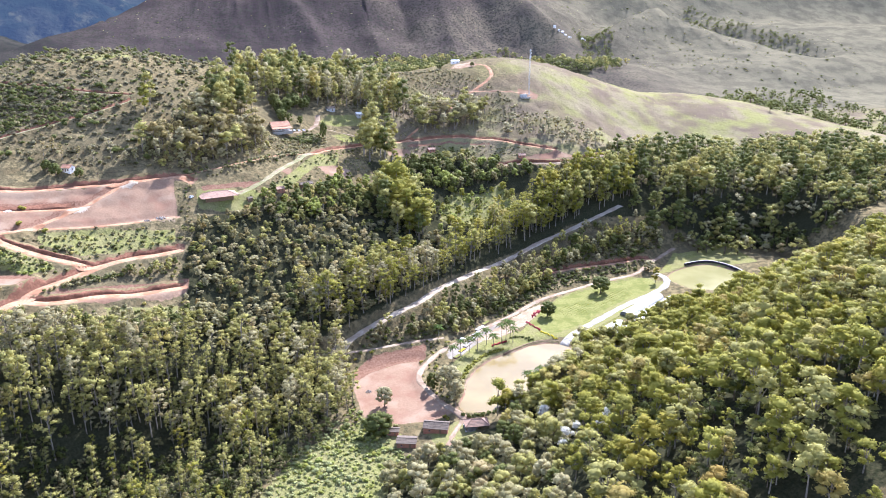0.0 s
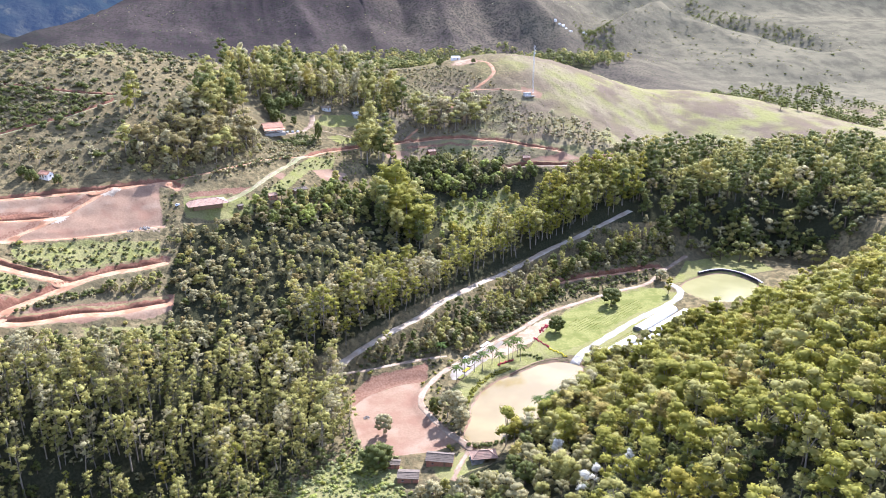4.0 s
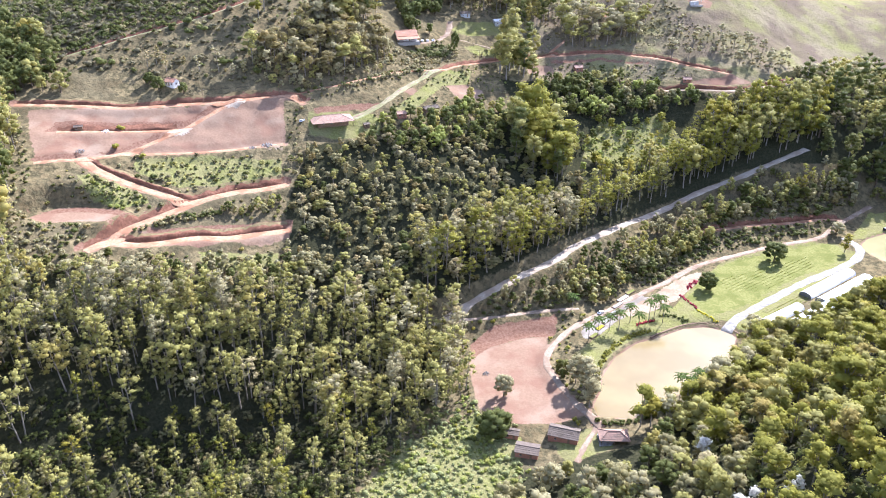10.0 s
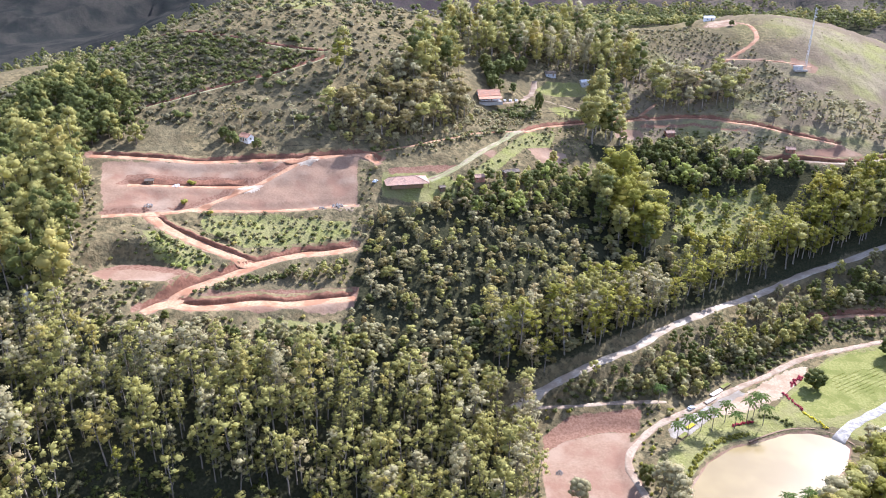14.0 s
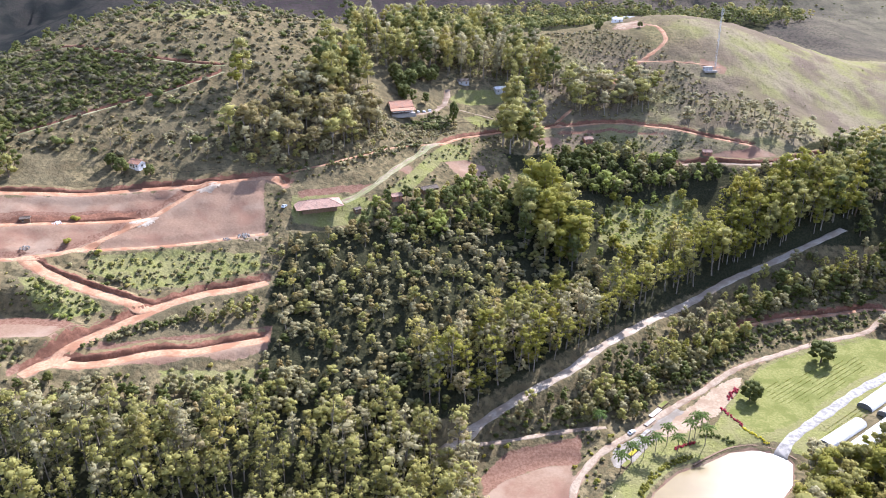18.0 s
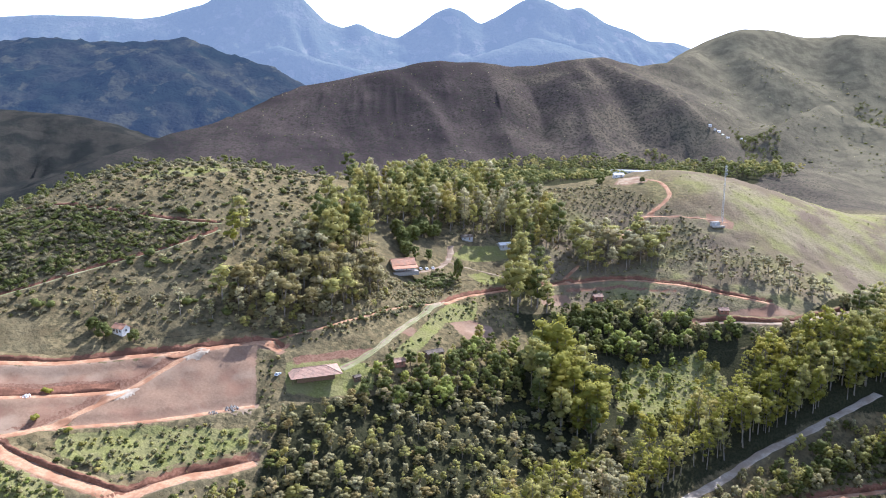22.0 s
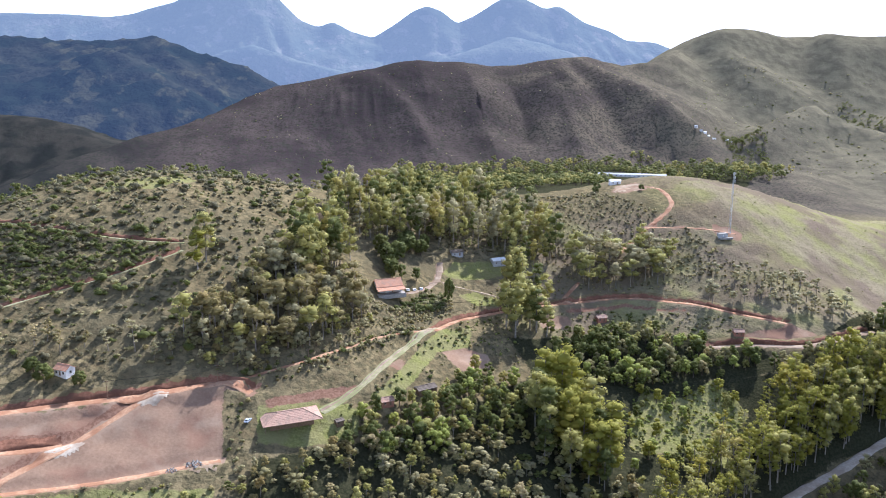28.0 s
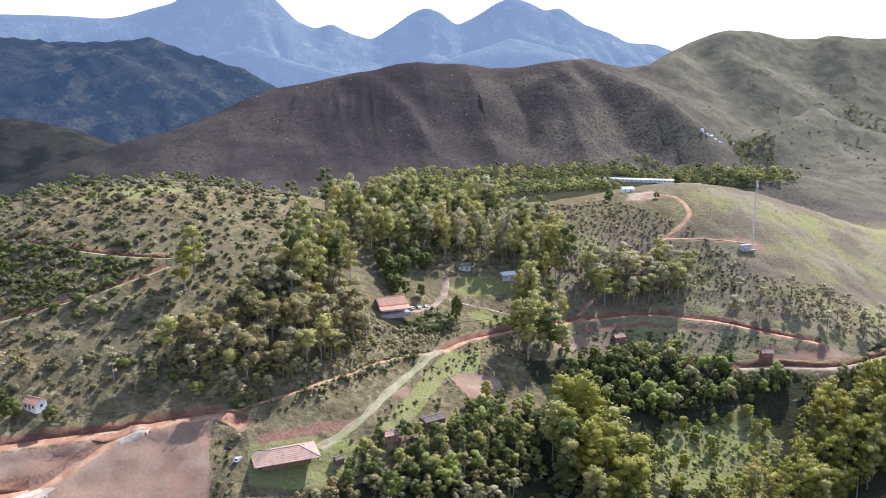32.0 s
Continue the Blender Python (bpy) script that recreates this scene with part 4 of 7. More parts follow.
def tree_shape(kind, detail):
    """Trunk and crown of one tree at its full height in metres: detail 2 near, 1 middle, 0 far."""
    share, coarse = (0.45, 0.72, 1.0)[detail], (1.32, 1.14, 1.0)[detail]
    per, leaf_size = (3.2, 6.0, 9.5)[detail], (0.58, 0.46, 0.37)[detail]
    wood, lobes = [], []

    def dome(x, y, z, r):
        lobes.append((x, y, z, r * coarse))

    if kind == "eucalypt":
        # a slim stem with tufts up its length, thickest near the top
        h, reach = 20.0, rng.uniform(1.6, 2.9)
        lean = rng.normal(scale=0.8, size=2)
        bare = rng.uniform(0.22, 0.42)
        wood += [limb((0, 0, -1), (*lean * 0.5, h * 0.5), 0.24, 0.16), limb((*lean * 0.5, h * 0.5), (*lean, h * 0.92), 0.16, 0.05)]
        n = max(4, int(rng.integers(12, 17) * share))
        for k in range(n):
            q = ((k + rng.uniform(0.2, 0.8)) / n) ** 0.8
            a = k * 2.4 + rng.uniform(-0.8, 0.8)
            zz = h * (bare + (0.95 - bare) * q)
            out = reach * math.sqrt(max(0.03, 1 - ((q - 0.5) / 0.56) ** 2)) * rng.uniform(0.3, 1.1)
            p = (lean[0] * zz / h + out * math.cos(a), lean[1] * zz / h + out * math.sin(a), zz)
            dome(*p, rng.uniform(0.6, 1.3) * (0.85 + 0.25 * q))
            if detail == 2 and k % 2 == 0:
                wood.append(limb((lean[0] * 0.4, lean[1] * 0.4, zz - 2.5), p, 0.09, 0.03, 3))
        crown = sprays(lobes, per * 1.35, leaf_size * 0.95, 0.8, body=0.78, plain_core=detail == 0, fringe=1.42)
    elif kind == "spire":
        h = 22.0
        wood += [limb((0, 0, -1), (0.3, 0, h * 0.55), 0.30, 0.18), limb((0.3, 0, h * 0.55), (0.2, 0.3, h * 0.93), 0.18, 0.05)]
        n = max(5, int(rng.integers(14, 19) * share))
        tall = rng.uniform(0.24, 0.40)
        for k in range(n):
            q = (k + rng.uniform(0.1, 0.9)) / n
            a = k * 2.4 + rng.uniform(-0.9, 0.9)
            out = (0.3 + 2.9 * math.sin(math.pi * min(1, q * 0.78 + 0.16))) * rng.uniform(0.35, 1.15)
            p = (out * math.cos(a), out * math.sin(a), h * (tall + (0.94 - tall) * q) + rng.uniform(-0.8, 0.8))
            dome(*p, rng.uniform(1.1, 2.05))
            if detail == 2 and k % 2 == 0:
                wood.append(limb((0.2, 0, p[2] - 1.8), p, 0.09, 0.03, 3))
        crown = sprays(lobes, per, leaf_size, 0.84, body=0.84, plain_core=detail == 0, fringe=1.3)
    elif kind == "feather":
        # several rising limbs, each under its own soft leafy dome, in two or three tiers
        h = 17.0
        wood += [limb((0, 0, -1), (0.2, 0.1, h * 0.42), 0.24, 0.16)]
        tiers = [(0.90, 0.7, 1)] + [(rng.uniform(0.74, 0.88), rng.uniform(1.3, 2.4), 4), (rng.uniform(0.46, 0.64), rng.uniform(1.5, 2.9), 5)]
        for q, out, count in tiers:
            for j in range(max(1, int(count * share + 0.5))):
                a, o = j * 6.28 / count + rng.uniform(-0.6, 0.6), out * rng.uniform(0.6, 1.2)
                tip = (o * math.cos(a), o * math.sin(a), h * q - rng.uniform(0, 1.6))
                wood.append(limb((0.2, 0.1, h * 0.36), tip, 0.12, 0.04, 3))
                dome(*tip, rng.uniform(1.0, 1.8))
                if detail == 2:
                    b = rng.uniform(0, 6.28)
                    dome(tip[0] + 1.1 * math.cos(b), tip[1] + 1.1 * math.sin(b), tip[2] - rng.uniform(0.5, 1.3), rng.uniform(0.7, 1.2))
        crown = sprays(lobes, per, leaf_size, 0.78, body=0.85, plain_core=detail == 0, fringe=1.25)
    elif kind == "broadleaf":
        h, reach = 12.0, rng.uniform(2.2, 3.1)
        wood += [limb((0, 0, -1), (0.2, 0.1, h * 0.5), 0.30, 0.2)]
        n = max(4, int(rng.integers(12, 17) * share))
        for k in range(n):
            a = k * 2.4 + rng.uniform(-0.4, 0.4)
            tilt = math.acos(1 - 1.6 * (k + 0.4) / n)
            out = reach * rng.uniform(0.7, 1.12)
            p = (out * math.sin(tilt) * math.cos(a), out * math.sin(tilt) * math.sin(a), h * (0.48 + 0.38 * math.cos(tilt) + rng.uniform(-0.06, 0.06)))
            dome(*p, rng.uniform(1.0, 1.7))
            if detail == 2 and k % 3 == 0:
                wood.append(limb((0.2, 0.1, h * 0.4), p, 0.13, 0.04, 3))
        crown = sprays(lobes, per, leaf_size, 0.86, plain_core=detail == 0)
    elif kind == "dense":
        h = 12.0
        wood += [limb((0, 0, -1), (0.2, 0.1, h * 0.45), 0.36, 0.24)]
        n = int(26 * share)
        for k in range(n):
            a = k * 2.4 + rng.uniform(-0.4, 0.4)
            tilt = math.acos(1 - 1.75 * (k + 0.5) / n)
            out = 4.1 * rng.uniform(0.74, 1.06)
            p = (out * math.sin(tilt) * math.cos(a), out * math.sin(tilt) * math.sin(a), h * (0.55 + 0.34 * math.cos(tilt) + rng.uniform(-0.03, 0.05)))
            dome(*p, rng.uniform(1.2, 1.9))
            if k % 6 == 0:
                wood.append(limb((0.2, 0.1, h * 0.4), p, 0.15, 0.04, 3))
        crown = sprays(lobes, per * 1.2, leaf_size * 0.9, 0.9, plain_core=detail == 0)
    else:
        h = 3.0
        wood.append(limb((0, 0, -0.4), (0.1, 0, 1.3), 0.09, 0.05, 3))
        for k in range((2, 3, 4)[detail]):
            dome(0.9 * math.cos(k * 2.4) * rng.uniform(0.3, 1), 0.9 * math.sin(k * 2.4) * rng.uniform(0.3, 1), rng.uniform(0.5, 1.5), rng.uniform(0.7, 1.15))
        crown = sprays(lobes, per * 1.3, leaf_size * 0.62, 0.88, plain_core=detail == 0)
    wood_v, wood_f = join(wood)
    return (wood_v, wood_f, skin(wood_v, wood_f)), crown


SHAPES = {(kind, d): [tree_shape(kind, d) for k in range(count)] for kind, count in (("eucalypt", 8), ("spire", 5), ("feather", 9), ("broadleaf", 8), ("shrub", 6), ("dense", 4)) for d in (0, 1, 2)}
HEIGHT = {"feather": 17.0, "eucalypt": 20.0, "spire": 22.0, "broadleaf": 12.0, "shrub": 3.0, "dense": 12.0}

# places kept clear of plants: x, y, radius
CLEAR = [(100, 326, 15), (94, 314, 10), (68, 330, 13), (80, 332, 8), (22, 652, 15), (-26, 540, 18), (16, 557, 6), (36, 574, 8), (-6, 542, 4), (14, 541, 4), (72, 719, 8), (100, 716, 9), (-124, 552, 6), (276, 735, 8), (45, 690, 14),
         (72, 694, 17), (225, 818, 16), (-40, 536, 8), (300, 487, 8), (60, 712, 6)]


def free(x, y, gap=1.5):
    ok = np.ones(x.shape, bool)
    for name, width, _, line in ROUTES:
        near = (x > line[:, 0].min() - 12) & (x < line[:, 0].max() + 12) & (y > line[:, 1].min() - 12) & (y < line[:, 1].max() + 12)
        if near.any():
            ok[near] &= along(line, x[near], y[near])[0] > width / 2 + gap
    for kind, level, poly in PATCHES:
        if kind in ("bare", "cut") or level is not None:
            ok &= rim(poly, x, y) < -gap
    for poly in (POND, FAR_POND):
        ok &= rim(poly, x, y) < -gap - 1
    for cx, cy, r in CLEAR:
        ok &= np.hypot(x - cx, y - cy) > r
    return ok


def scatter(poly, spacing, gap=1.5, patchy=0.0, patch=40.0, seed=1.0):
    x0, y0 = np.min(poly, 0)
    x1, y1 = np.max(poly, 0)
    X, Y = np.meshgrid(np.arange(x0, x1, spacing), np.arange(y0, y1, spacing))
    x = (X + rng.uniform(-0.48, 0.48, X.shape) * spacing).ravel()
    y = (Y + rng.uniform(-0.48, 0.48, Y.shape) * spacing).ravel()
    ok = inside(list(poly), x, y)
    x, y = x[ok], y[ok]
    if patchy:
        ok = waves(x, y, patch, seed, 3) > rng.uniform(-1.2, 1.2, x.shape) * 0.5 - 1 + 2 * patchy
        x, y = x[ok], y[ok]
    ok = free(x, y, gap)
    x, y = x[ok], y[ok]
    return x, y, ground_at(x, y)[0] if len(x) else x


LOOKS = {  # crown material, bark, label, category
    "eucalypt": (EUCALYPT, BARK, "slender eucalypt with pale trunk and open olive-green crown", "eucalypt tree"),
    "spire": (EUCALYPT, BARK, "tall eucalypt with a high layered green crown", "eucalypt tree"),
    "feather": (BRIGHT, BARK, "feathery yellow-green tree with rising tufted limbs", "tree"),
    "broadleaf": (BRIGHT, DARK_BARK, "bushy broadleaf tree with a rounded green crown", "tree"),
    "dense": (DEEP, DARK_BARK, "dense rounded dark green tree", "tree"),
    "shrub": (SCRUB, DARK_BARK, "low rounded grey-green shrub on dry grass", "shrub"),
}
PROTO = {}


def single(kind, x, y, z, scale, mat=None, wide=1.0, name=None, label=None, group=""):
    """One tree as a thing of its own: trunk and crown."""
    mat = mat or LOOKS[kind][0]
    d = 2 if y < (610 if kind == "spire" else 460) or kind in ("dense", "shrub") or name else 1
    v = int(rng.integers(len(SHAPES[kind, d])))
    key = (kind, d, v, mat.name)
    m = pose(x, y, z, 0, 0, float(rng.uniform(0, 360))) @ Matrix.Diagonal((scale * wide, scale * wide, scale, 1))
    if key not in PROTO:
        (wv, wf, wn), (cv, cf, cn) = SHAPES[kind, d][v]
        PROTO[key] = (link("trunk", wv, wf, LOOKS[kind][1], normals=wn).data, link("crown", cv, cf, mat, normals=cn).data)
        for ob in [o for o in scene.objects if o.data in PROTO[key]]:
            bpy.data.objects.remove(ob)
    root = new(name or {"spire": "eucalypt_tree", "eucalypt": "eucalypt_tree", "broadleaf": "broadleaf_tree", "feather": "feathery_tree", "dense": "broadleaf_tree", "shrub": "shrub"}[kind])
    root.matrix_world = m
    for part_name, me in zip(("trunk", "crown"), PROTO[key]):
        o = new(part_name, me)
        o.parent = root
    return tagged(root, label or LOOKS[kind][2], LOOKS[kind][3], group or LOOKS[kind][3] + "s on the slopes")


def many(name, kind, xs, ys, zs, scales, mats, label, category, wide=(0.9, 1.25), detail=1):
    """Uncountable plants joined into one object."""
    shapes = SHAPES[kind, detail]
    vs, fs, ns, sl, tones, at = [], [], [], [], [], 0
    pick = rng.integers(len(shapes), size=len(xs))
    drift = 0.5 + 0.42 * waves(np.asarray(xs), np.asarray(ys), 55, 1.0 + len(xs) % 7, 3) + rng.uniform(-0.35, 0.35, len(xs))
    tint = np.clip((drift % 1.0) * len(mats), 0, len(mats) - 1).astype(int)
    for k in range(len(xs)):
        (wv, wf, wn), (cv, cf, cn) = shapes[pick[k]]
        a = rng.uniform(0, 6.28)
        o = np.concatenate([wn, cn])
        ns.append(np.column_stack([o[:, 0] * math.cos(a) - o[:, 1] * math.sin(a), o[:, 0] * math.sin(a) + o[:, 1] * math.cos(a), o[:, 2]]))
        c, s = math.cos(a) * scales[k], math.sin(a) * scales[k]
        wd = rng.uniform(*wide)
        v = np.concatenate([wv, cv])
        vs.append(np.column_stack([(v[:, 0] * c - v[:, 1] * s) * wd + xs[k], (v[:, 0] * s + v[:, 1] * c) * wd + ys[k], v[:, 2] * scales[k] + zs[k]]))
        fs.append(np.concatenate([wf, cf + len(wv)]) + at)
        sl.append(np.concatenate([np.zeros(len(wf), int), np.full(len(cf), 1 + tint[k])]))
        tones.append(np.full(len(v), rng.uniform()))
        at += len(v)
    if vs:
        ob = link(name, np.concatenate(vs), np.concatenate(fs), [LOOKS[kind][1], *mats], slots=np.concatenate(sl), normals=np.concatenate(ns))
        ob.data.attributes.new("tone", "FLOAT", "POINT").data.foreach_set("value", np.concatenate(tones).astype(np.float32))
        tagged(ob, label, category, kind="stuff")


def plant(kind, poly, spacing, tall, mats, stuff_name, label, category, singles=0, gap=1.5, detail=1, wide=(0.9, 1.25), patchy=0.0, patch=40.0, seed=1.0, near=None):
    """Fill an outline: the ones nearest to a place are single trees, the rest is one joined wood."""
    x, y, z = scatter(poly, spacing, gap, patchy, patch, seed)
    swell = np.clip(1 + 0.20 * waves(x, y, 46, seed + 2.0, 3), 0.72, 1.3) if len(x) else x
    sc = swell * rng.uniform(*tall, size=len(x)) / HEIGHT[kind]
    order = np.argsort(np.hypot(x - near[0], y - near[1])) if near else np.arange(len(x))
    for k in order[:singles]:
        single(kind, x[k], y[k], z[k] - 0.1, sc[k], mats[int(rng.integers(len(mats)))], float(rng.uniform(*wide)))
    rest = order[singles:]
    many(stuff_name, kind, x[rest], y[rest], z[rest] - 0.1, sc[rest], mats, label, category, wide, detail)


# near slope, eucalypt plantation
OLIVES = [EUCALYPT, EUCALYPT, GREYLEAF, EUCALYPT, EUCALYPT]
plant("eucalypt", [(-205, 340), (-140, 346), (-60, 358), (-10, 352), (20, 342), (41, 366), (43, 404), (36, 415), (6, 424), (-30, 412), (-98, 396), (-140, 388), (-168, 398), (-205, 400)], 5.9, (13, 27),
      OLIVES, "eucalypt_wood", "dense slender eucalypt plantation with olive-green crowns", "woodland", singles=60, near=(-10, 380), wide=(0.85, 1.55), detail=2)
plant("eucalypt", [(-205, 268), (-132, 266), (-136, 330), (-150, 344), (-205, 340)], 8.0, (18, 30), OLIVES, "lower_eucalypts", "tall eucalypts low on the near slope", "woodland", wide=(0.9, 1.6), detail=2)
plant("eucalypt", [(-132, 266), (-32, 262), (-12, 305), (18, 340), (-10, 350), (-60, 356), (-136, 344)], 11.0, (12, 23), [EUCALYPT, EUCALYPT, BRIGHT], "scattered_eucalypts", "scattered young eucalypts over dark undergrowth", "woodland", singles=25, near=(-20, 330), wide=(0.85, 1.4), detail=2)
plant("broadleaf", [(-205, 268), (-32, 262), (-12, 305), (14, 334), (41, 366), (43, 404), (36, 415), (6, 424), (-30, 424), (-98, 408), (-140, 398), (-168, 402), (-205, 402)], 7.0, (3, 7.5),
      [DEEP, DEEP, SCRUB], "plantation_undergrowth", "dark undergrowth among the eucalypts", "undergrowth", detail=0, wide=(1.0, 1.5))
plant("spire", [(-235, 404), (-168, 404), (-178, 445), (-196, 500), (-208, 520), (-235, 540)], 8, (21, 29), [EUCALYPT, EUCALYPT, DEEP], "eucalypt_stand",
      "tall eucalypts beside the earth terraces", "woodland", singles=15, near=(-180, 450))
plant("broadleaf", [(-290, 500), (-212, 524), (-200, 532), (-178, 536), (-215, 600), (-290, 660)], 7.5, (9, 15), [DEEP, DEEP, EUCALYPT], "dark_woodland", "dark broadleaf woodland behind the terraces", "woodland")
# near slope on the other bank
plant("broadleaf", [(16, 214), (60, 180), (90, 168), (112, 240), (140, 290), (134, 338), (112, 320), (66, 312), (40, 292)], 8.0, (7, 14), [GREYLEAF, EUCALYPT, SCRUB, DEEP], "grey_woodland",
      "grey-green low woodland in the gully", "woodland", singles=50, near=(90, 290), wide=(1.0, 1.5), detail=2)
plant("feather", [(90, 168), (150, 140), (195, 150), (250, 225), (340, 325), (450, 440), (450, 478), (400, 470), (332, 450), (278, 432), (226, 398), (194, 394), (168, 366), (134, 338), (140, 290), (112, 240)], 8.7, (8, 21),
      [BRIGHT, EUCALYPT, BRIGHT, BRIGHT, BRIGHT, EUCALYPT, BRIGHT, GOLDLEAF], "mixed_woodland", "dense mixed woodland with feathery yellow-green crowns", "woodland", singles=90, near=(160, 320), wide=(1.05, 1.75), detail=2)
plant("broadleaf", [(112, 240), (140, 290), (140, 330), (200, 370), (300, 420), (440, 460), (340, 330), (250, 230), (190, 155), (120, 170)], 7.4, (4, 10),
      [DEEP, DEEP, EUCALYPT], "woodland_understorey", "dark understorey between the feathery trees", "woodland", detail=0, wide=(1.0, 1.5))
plant("feather", [(106, 335), (124, 338), (142, 350), (164, 366), (182, 382), (190, 396), (204, 398), (194, 376), (168, 352), (146, 338), (126, 328), (112, 330)], 5.4, (14, 21),
      [BRIGHT, EUCALYPT, GREYLEAF], "bank_feather_trees", "light feathery trees on the pond bank", "woodland", singles=25, near=(140, 340), wide=(1.0, 1.5), detail=2, gap=0.2)
plant("spire", [(120, 330), (168, 362), (194, 390), (226, 394), (278, 428), (332, 446), (430, 470), (400, 400), (300, 300), (200, 220), (130, 260)], 21, (16, 22),
      [BRIGHT, EUCALYPT, BRIGHT], "young_eucalypts", "yellow-green young eucalypts rising from the woodland", "woodland", singles=15, near=(190, 380), wide=(1.2, 1.7))
plant("feather", [(190, 374), (232, 394), (280, 424), (276, 431), (228, 402), (196, 390)], 6.5, (17, 23), [BRIGHT, EUCALYPT], "greenhouse_trees", "tall light trees before the greenhouses", "woodland", singles=15, near=(230, 400), wide=(1.0, 1.4), detail=2, gap=0.2)
plant("shrub", [(-30, 262), (6, 336), (42, 366), (46, 350), (60, 342), (66, 316), (40, 292), (16, 240)], 2.3, (0.5, 2.1), [FERN, FERN, MEADOW], "thicket", "low bright green thicket in the gully", "shrubs", singles=20, near=(20, 320), gap=1, detail=0, wide=(1.2, 2.2))
# the slope between the gravel road and the farm
SLOPE = [(-48, 428), (24, 426), (48, 436), (74, 452), (110, 478), (150, 508), (130, 540), (100, 560), (60, 558), (36, 552), (10, 536), (-30, 524), (-50, 512), (-46, 470)]
plant("broadleaf", SLOPE, 5.0, (1.8, 6.4), [SCRUB, GREYLEAF, BROWNLEAF, EUCALYPT, SCRUB, DEEP, GREYLEAF], "scrub_slope", "dense grey-green scrub on the valley slope", "scrub", singles=40, near=(20, 500), wide=(1.0, 2.1))
plant("feather", SLOPE, 11.0, (5, 12), [GREYLEAF, BROWNLEAF, EUCALYPT, SCRUB], "slope_saplings", "thin grey-green saplings rising from the scrub", "woodland", wide=(0.9, 1.5), patchy=0.3, patch=40)
plant("broadleaf", [(-175, 396), (-100, 398), (-30, 416), (-44, 436), (-100, 418), (-150, 408)], 5, (4, 8), [SCRUB, GREYLEAF, DEEP], "terrace_foot_scrub", "dense scrub at the foot of the terraces", "scrub", wide=(0.9, 1.4))
plant("broadleaf", [(-44, 418), (-10, 412), (34, 402), (40, 416), (24, 430), (-48, 436)], 5.4, (4, 10), [EUCALYPT, SCRUB, GREYLEAF], "wood_edge_scrub", "leafy scrub at the upper edge of the plantation", "scrub", wide=(1.0, 1.5), gap=0.6)
plant("eucalypt", [(20, 426), (46, 432), (74, 447), (100, 464), (126, 488), (100, 496), (60, 476), (24, 456)], 6.2, (17, 25), [EUCALYPT, BRIGHT, GREYLEAF], "roadside_eucalypts", "eucalypts lining the gravel road", "woodland", singles=25, near=(60, 450), wide=(1.1, 1.6), detail=2, gap=3.2)
plant("eucalypt", [(112, 474), (150, 502), (212, 539), (250, 552), (310, 574), (300, 600), (240, 596), (180, 560), (130, 520)], 7.2, (15, 26), [EUCALYPT, BRIGHT, BRIGHT], "slope_eucalypts", "eucalypt wood along the valley slope", "woodland", singles=20, near=(150, 520), wide=(1.1, 1.6), detail=2, gap=4.0)
plant("spire", [(205, 538), (240, 550), (310, 572), (330, 610), (300, 612), (230, 590)], 8.5, (20, 27), [EUCALYPT, BRIGHT, BRIGHT], "tall_wood", "tall dark eucalypt wood at the valley bend", "woodland", singles=10, near=(250, 570))
BEND = [(310, 552), (370, 520), (480, 490), (640, 560), (640, 700), (400, 700), (330, 655), (300, 600)]
plant("broadleaf", BEND, 9.5, (8, 17), [DEEP, EUCALYPT, DEEP, GREYLEAF], "bend_woodland", "dark woodland closing the valley", "woodland", wide=(1.0, 1.6), detail=0)
plant("spire", [(250, 566), (330, 562), (400, 530), (480, 520), (600, 570), (600, 650), (420, 660), (330, 640), (280, 606)], 17, (19, 29), [DEEP, EUCALYPT, DEEP], "bend_tall_trees", "tall dark eucalypts rising from the valley woodland", "woodland", singles=12, near=(320, 560), wide=(1.0, 1.5))
plant("eucalypt", [(120, 452), (150, 478), (200, 510), (300, 548), (320, 545), (240, 522), (190, 496), (150, 462)], 7.5, (11, 17), [EUCALYPT, BRIGHT], "bank_eucalypts", "eucalypts on the bank below the gravel road", "woodland", singles=10, near=(150, 470))
plant("broadleaf", [(90, 436), (110, 448), (150, 472), (200, 508), (240, 530), (330, 556), (330, 542), (240, 520), (170, 470), (120, 438)], 5.2, (5, 11), [DEEP, EUCALYPT, SCRUB], "bank_trees", "dark trees on the bank below the gravel road", "woodland", singles=30, near=(120, 450))
plant("broadleaf", [(60, 428), (72, 438), (98, 454), (116, 470), (149, 495), (177, 512), (212, 532), (246, 545), (330, 562), (330, 540), (295, 525), (264, 519), (235, 514), (205, 506), (180, 480), (147, 450), (124, 434), (100, 433)], 6.2, (5, 11),
      [EUCALYPT, SCRUB, DEEP, GREYLEAF], "bank_wood", "trees and bushes filling the bank below the gravel road", "woodland", gap=1.6, patchy=0.28, patch=26)
plant("shrub", [(150, 450), (170, 463), (195, 481), (225, 493), (255, 503), (290, 512), (300, 522), (264, 514), (235, 509), (205, 500), (175, 478), (150, 460)], 2.8, (1.2, 3.4), [DEEP, DEEP, SCRUB], "track_bank_shrubs", "dark shrubs on the bank above the valley track", "shrubs", gap=0.4)
plant("shrub", [(44, 426), (90, 440), (160, 486), (240, 530), (320, 546), (320, 534), (230, 512), (160, 462), (110, 434), (60, 424)], 2.9, (1.0, 3.6), [SCRUB, DEEP, SCRUB], "bank_shrubs", "shrubs on the red bank", "shrubs", singles=20, near=(80, 430), gap=0.8)
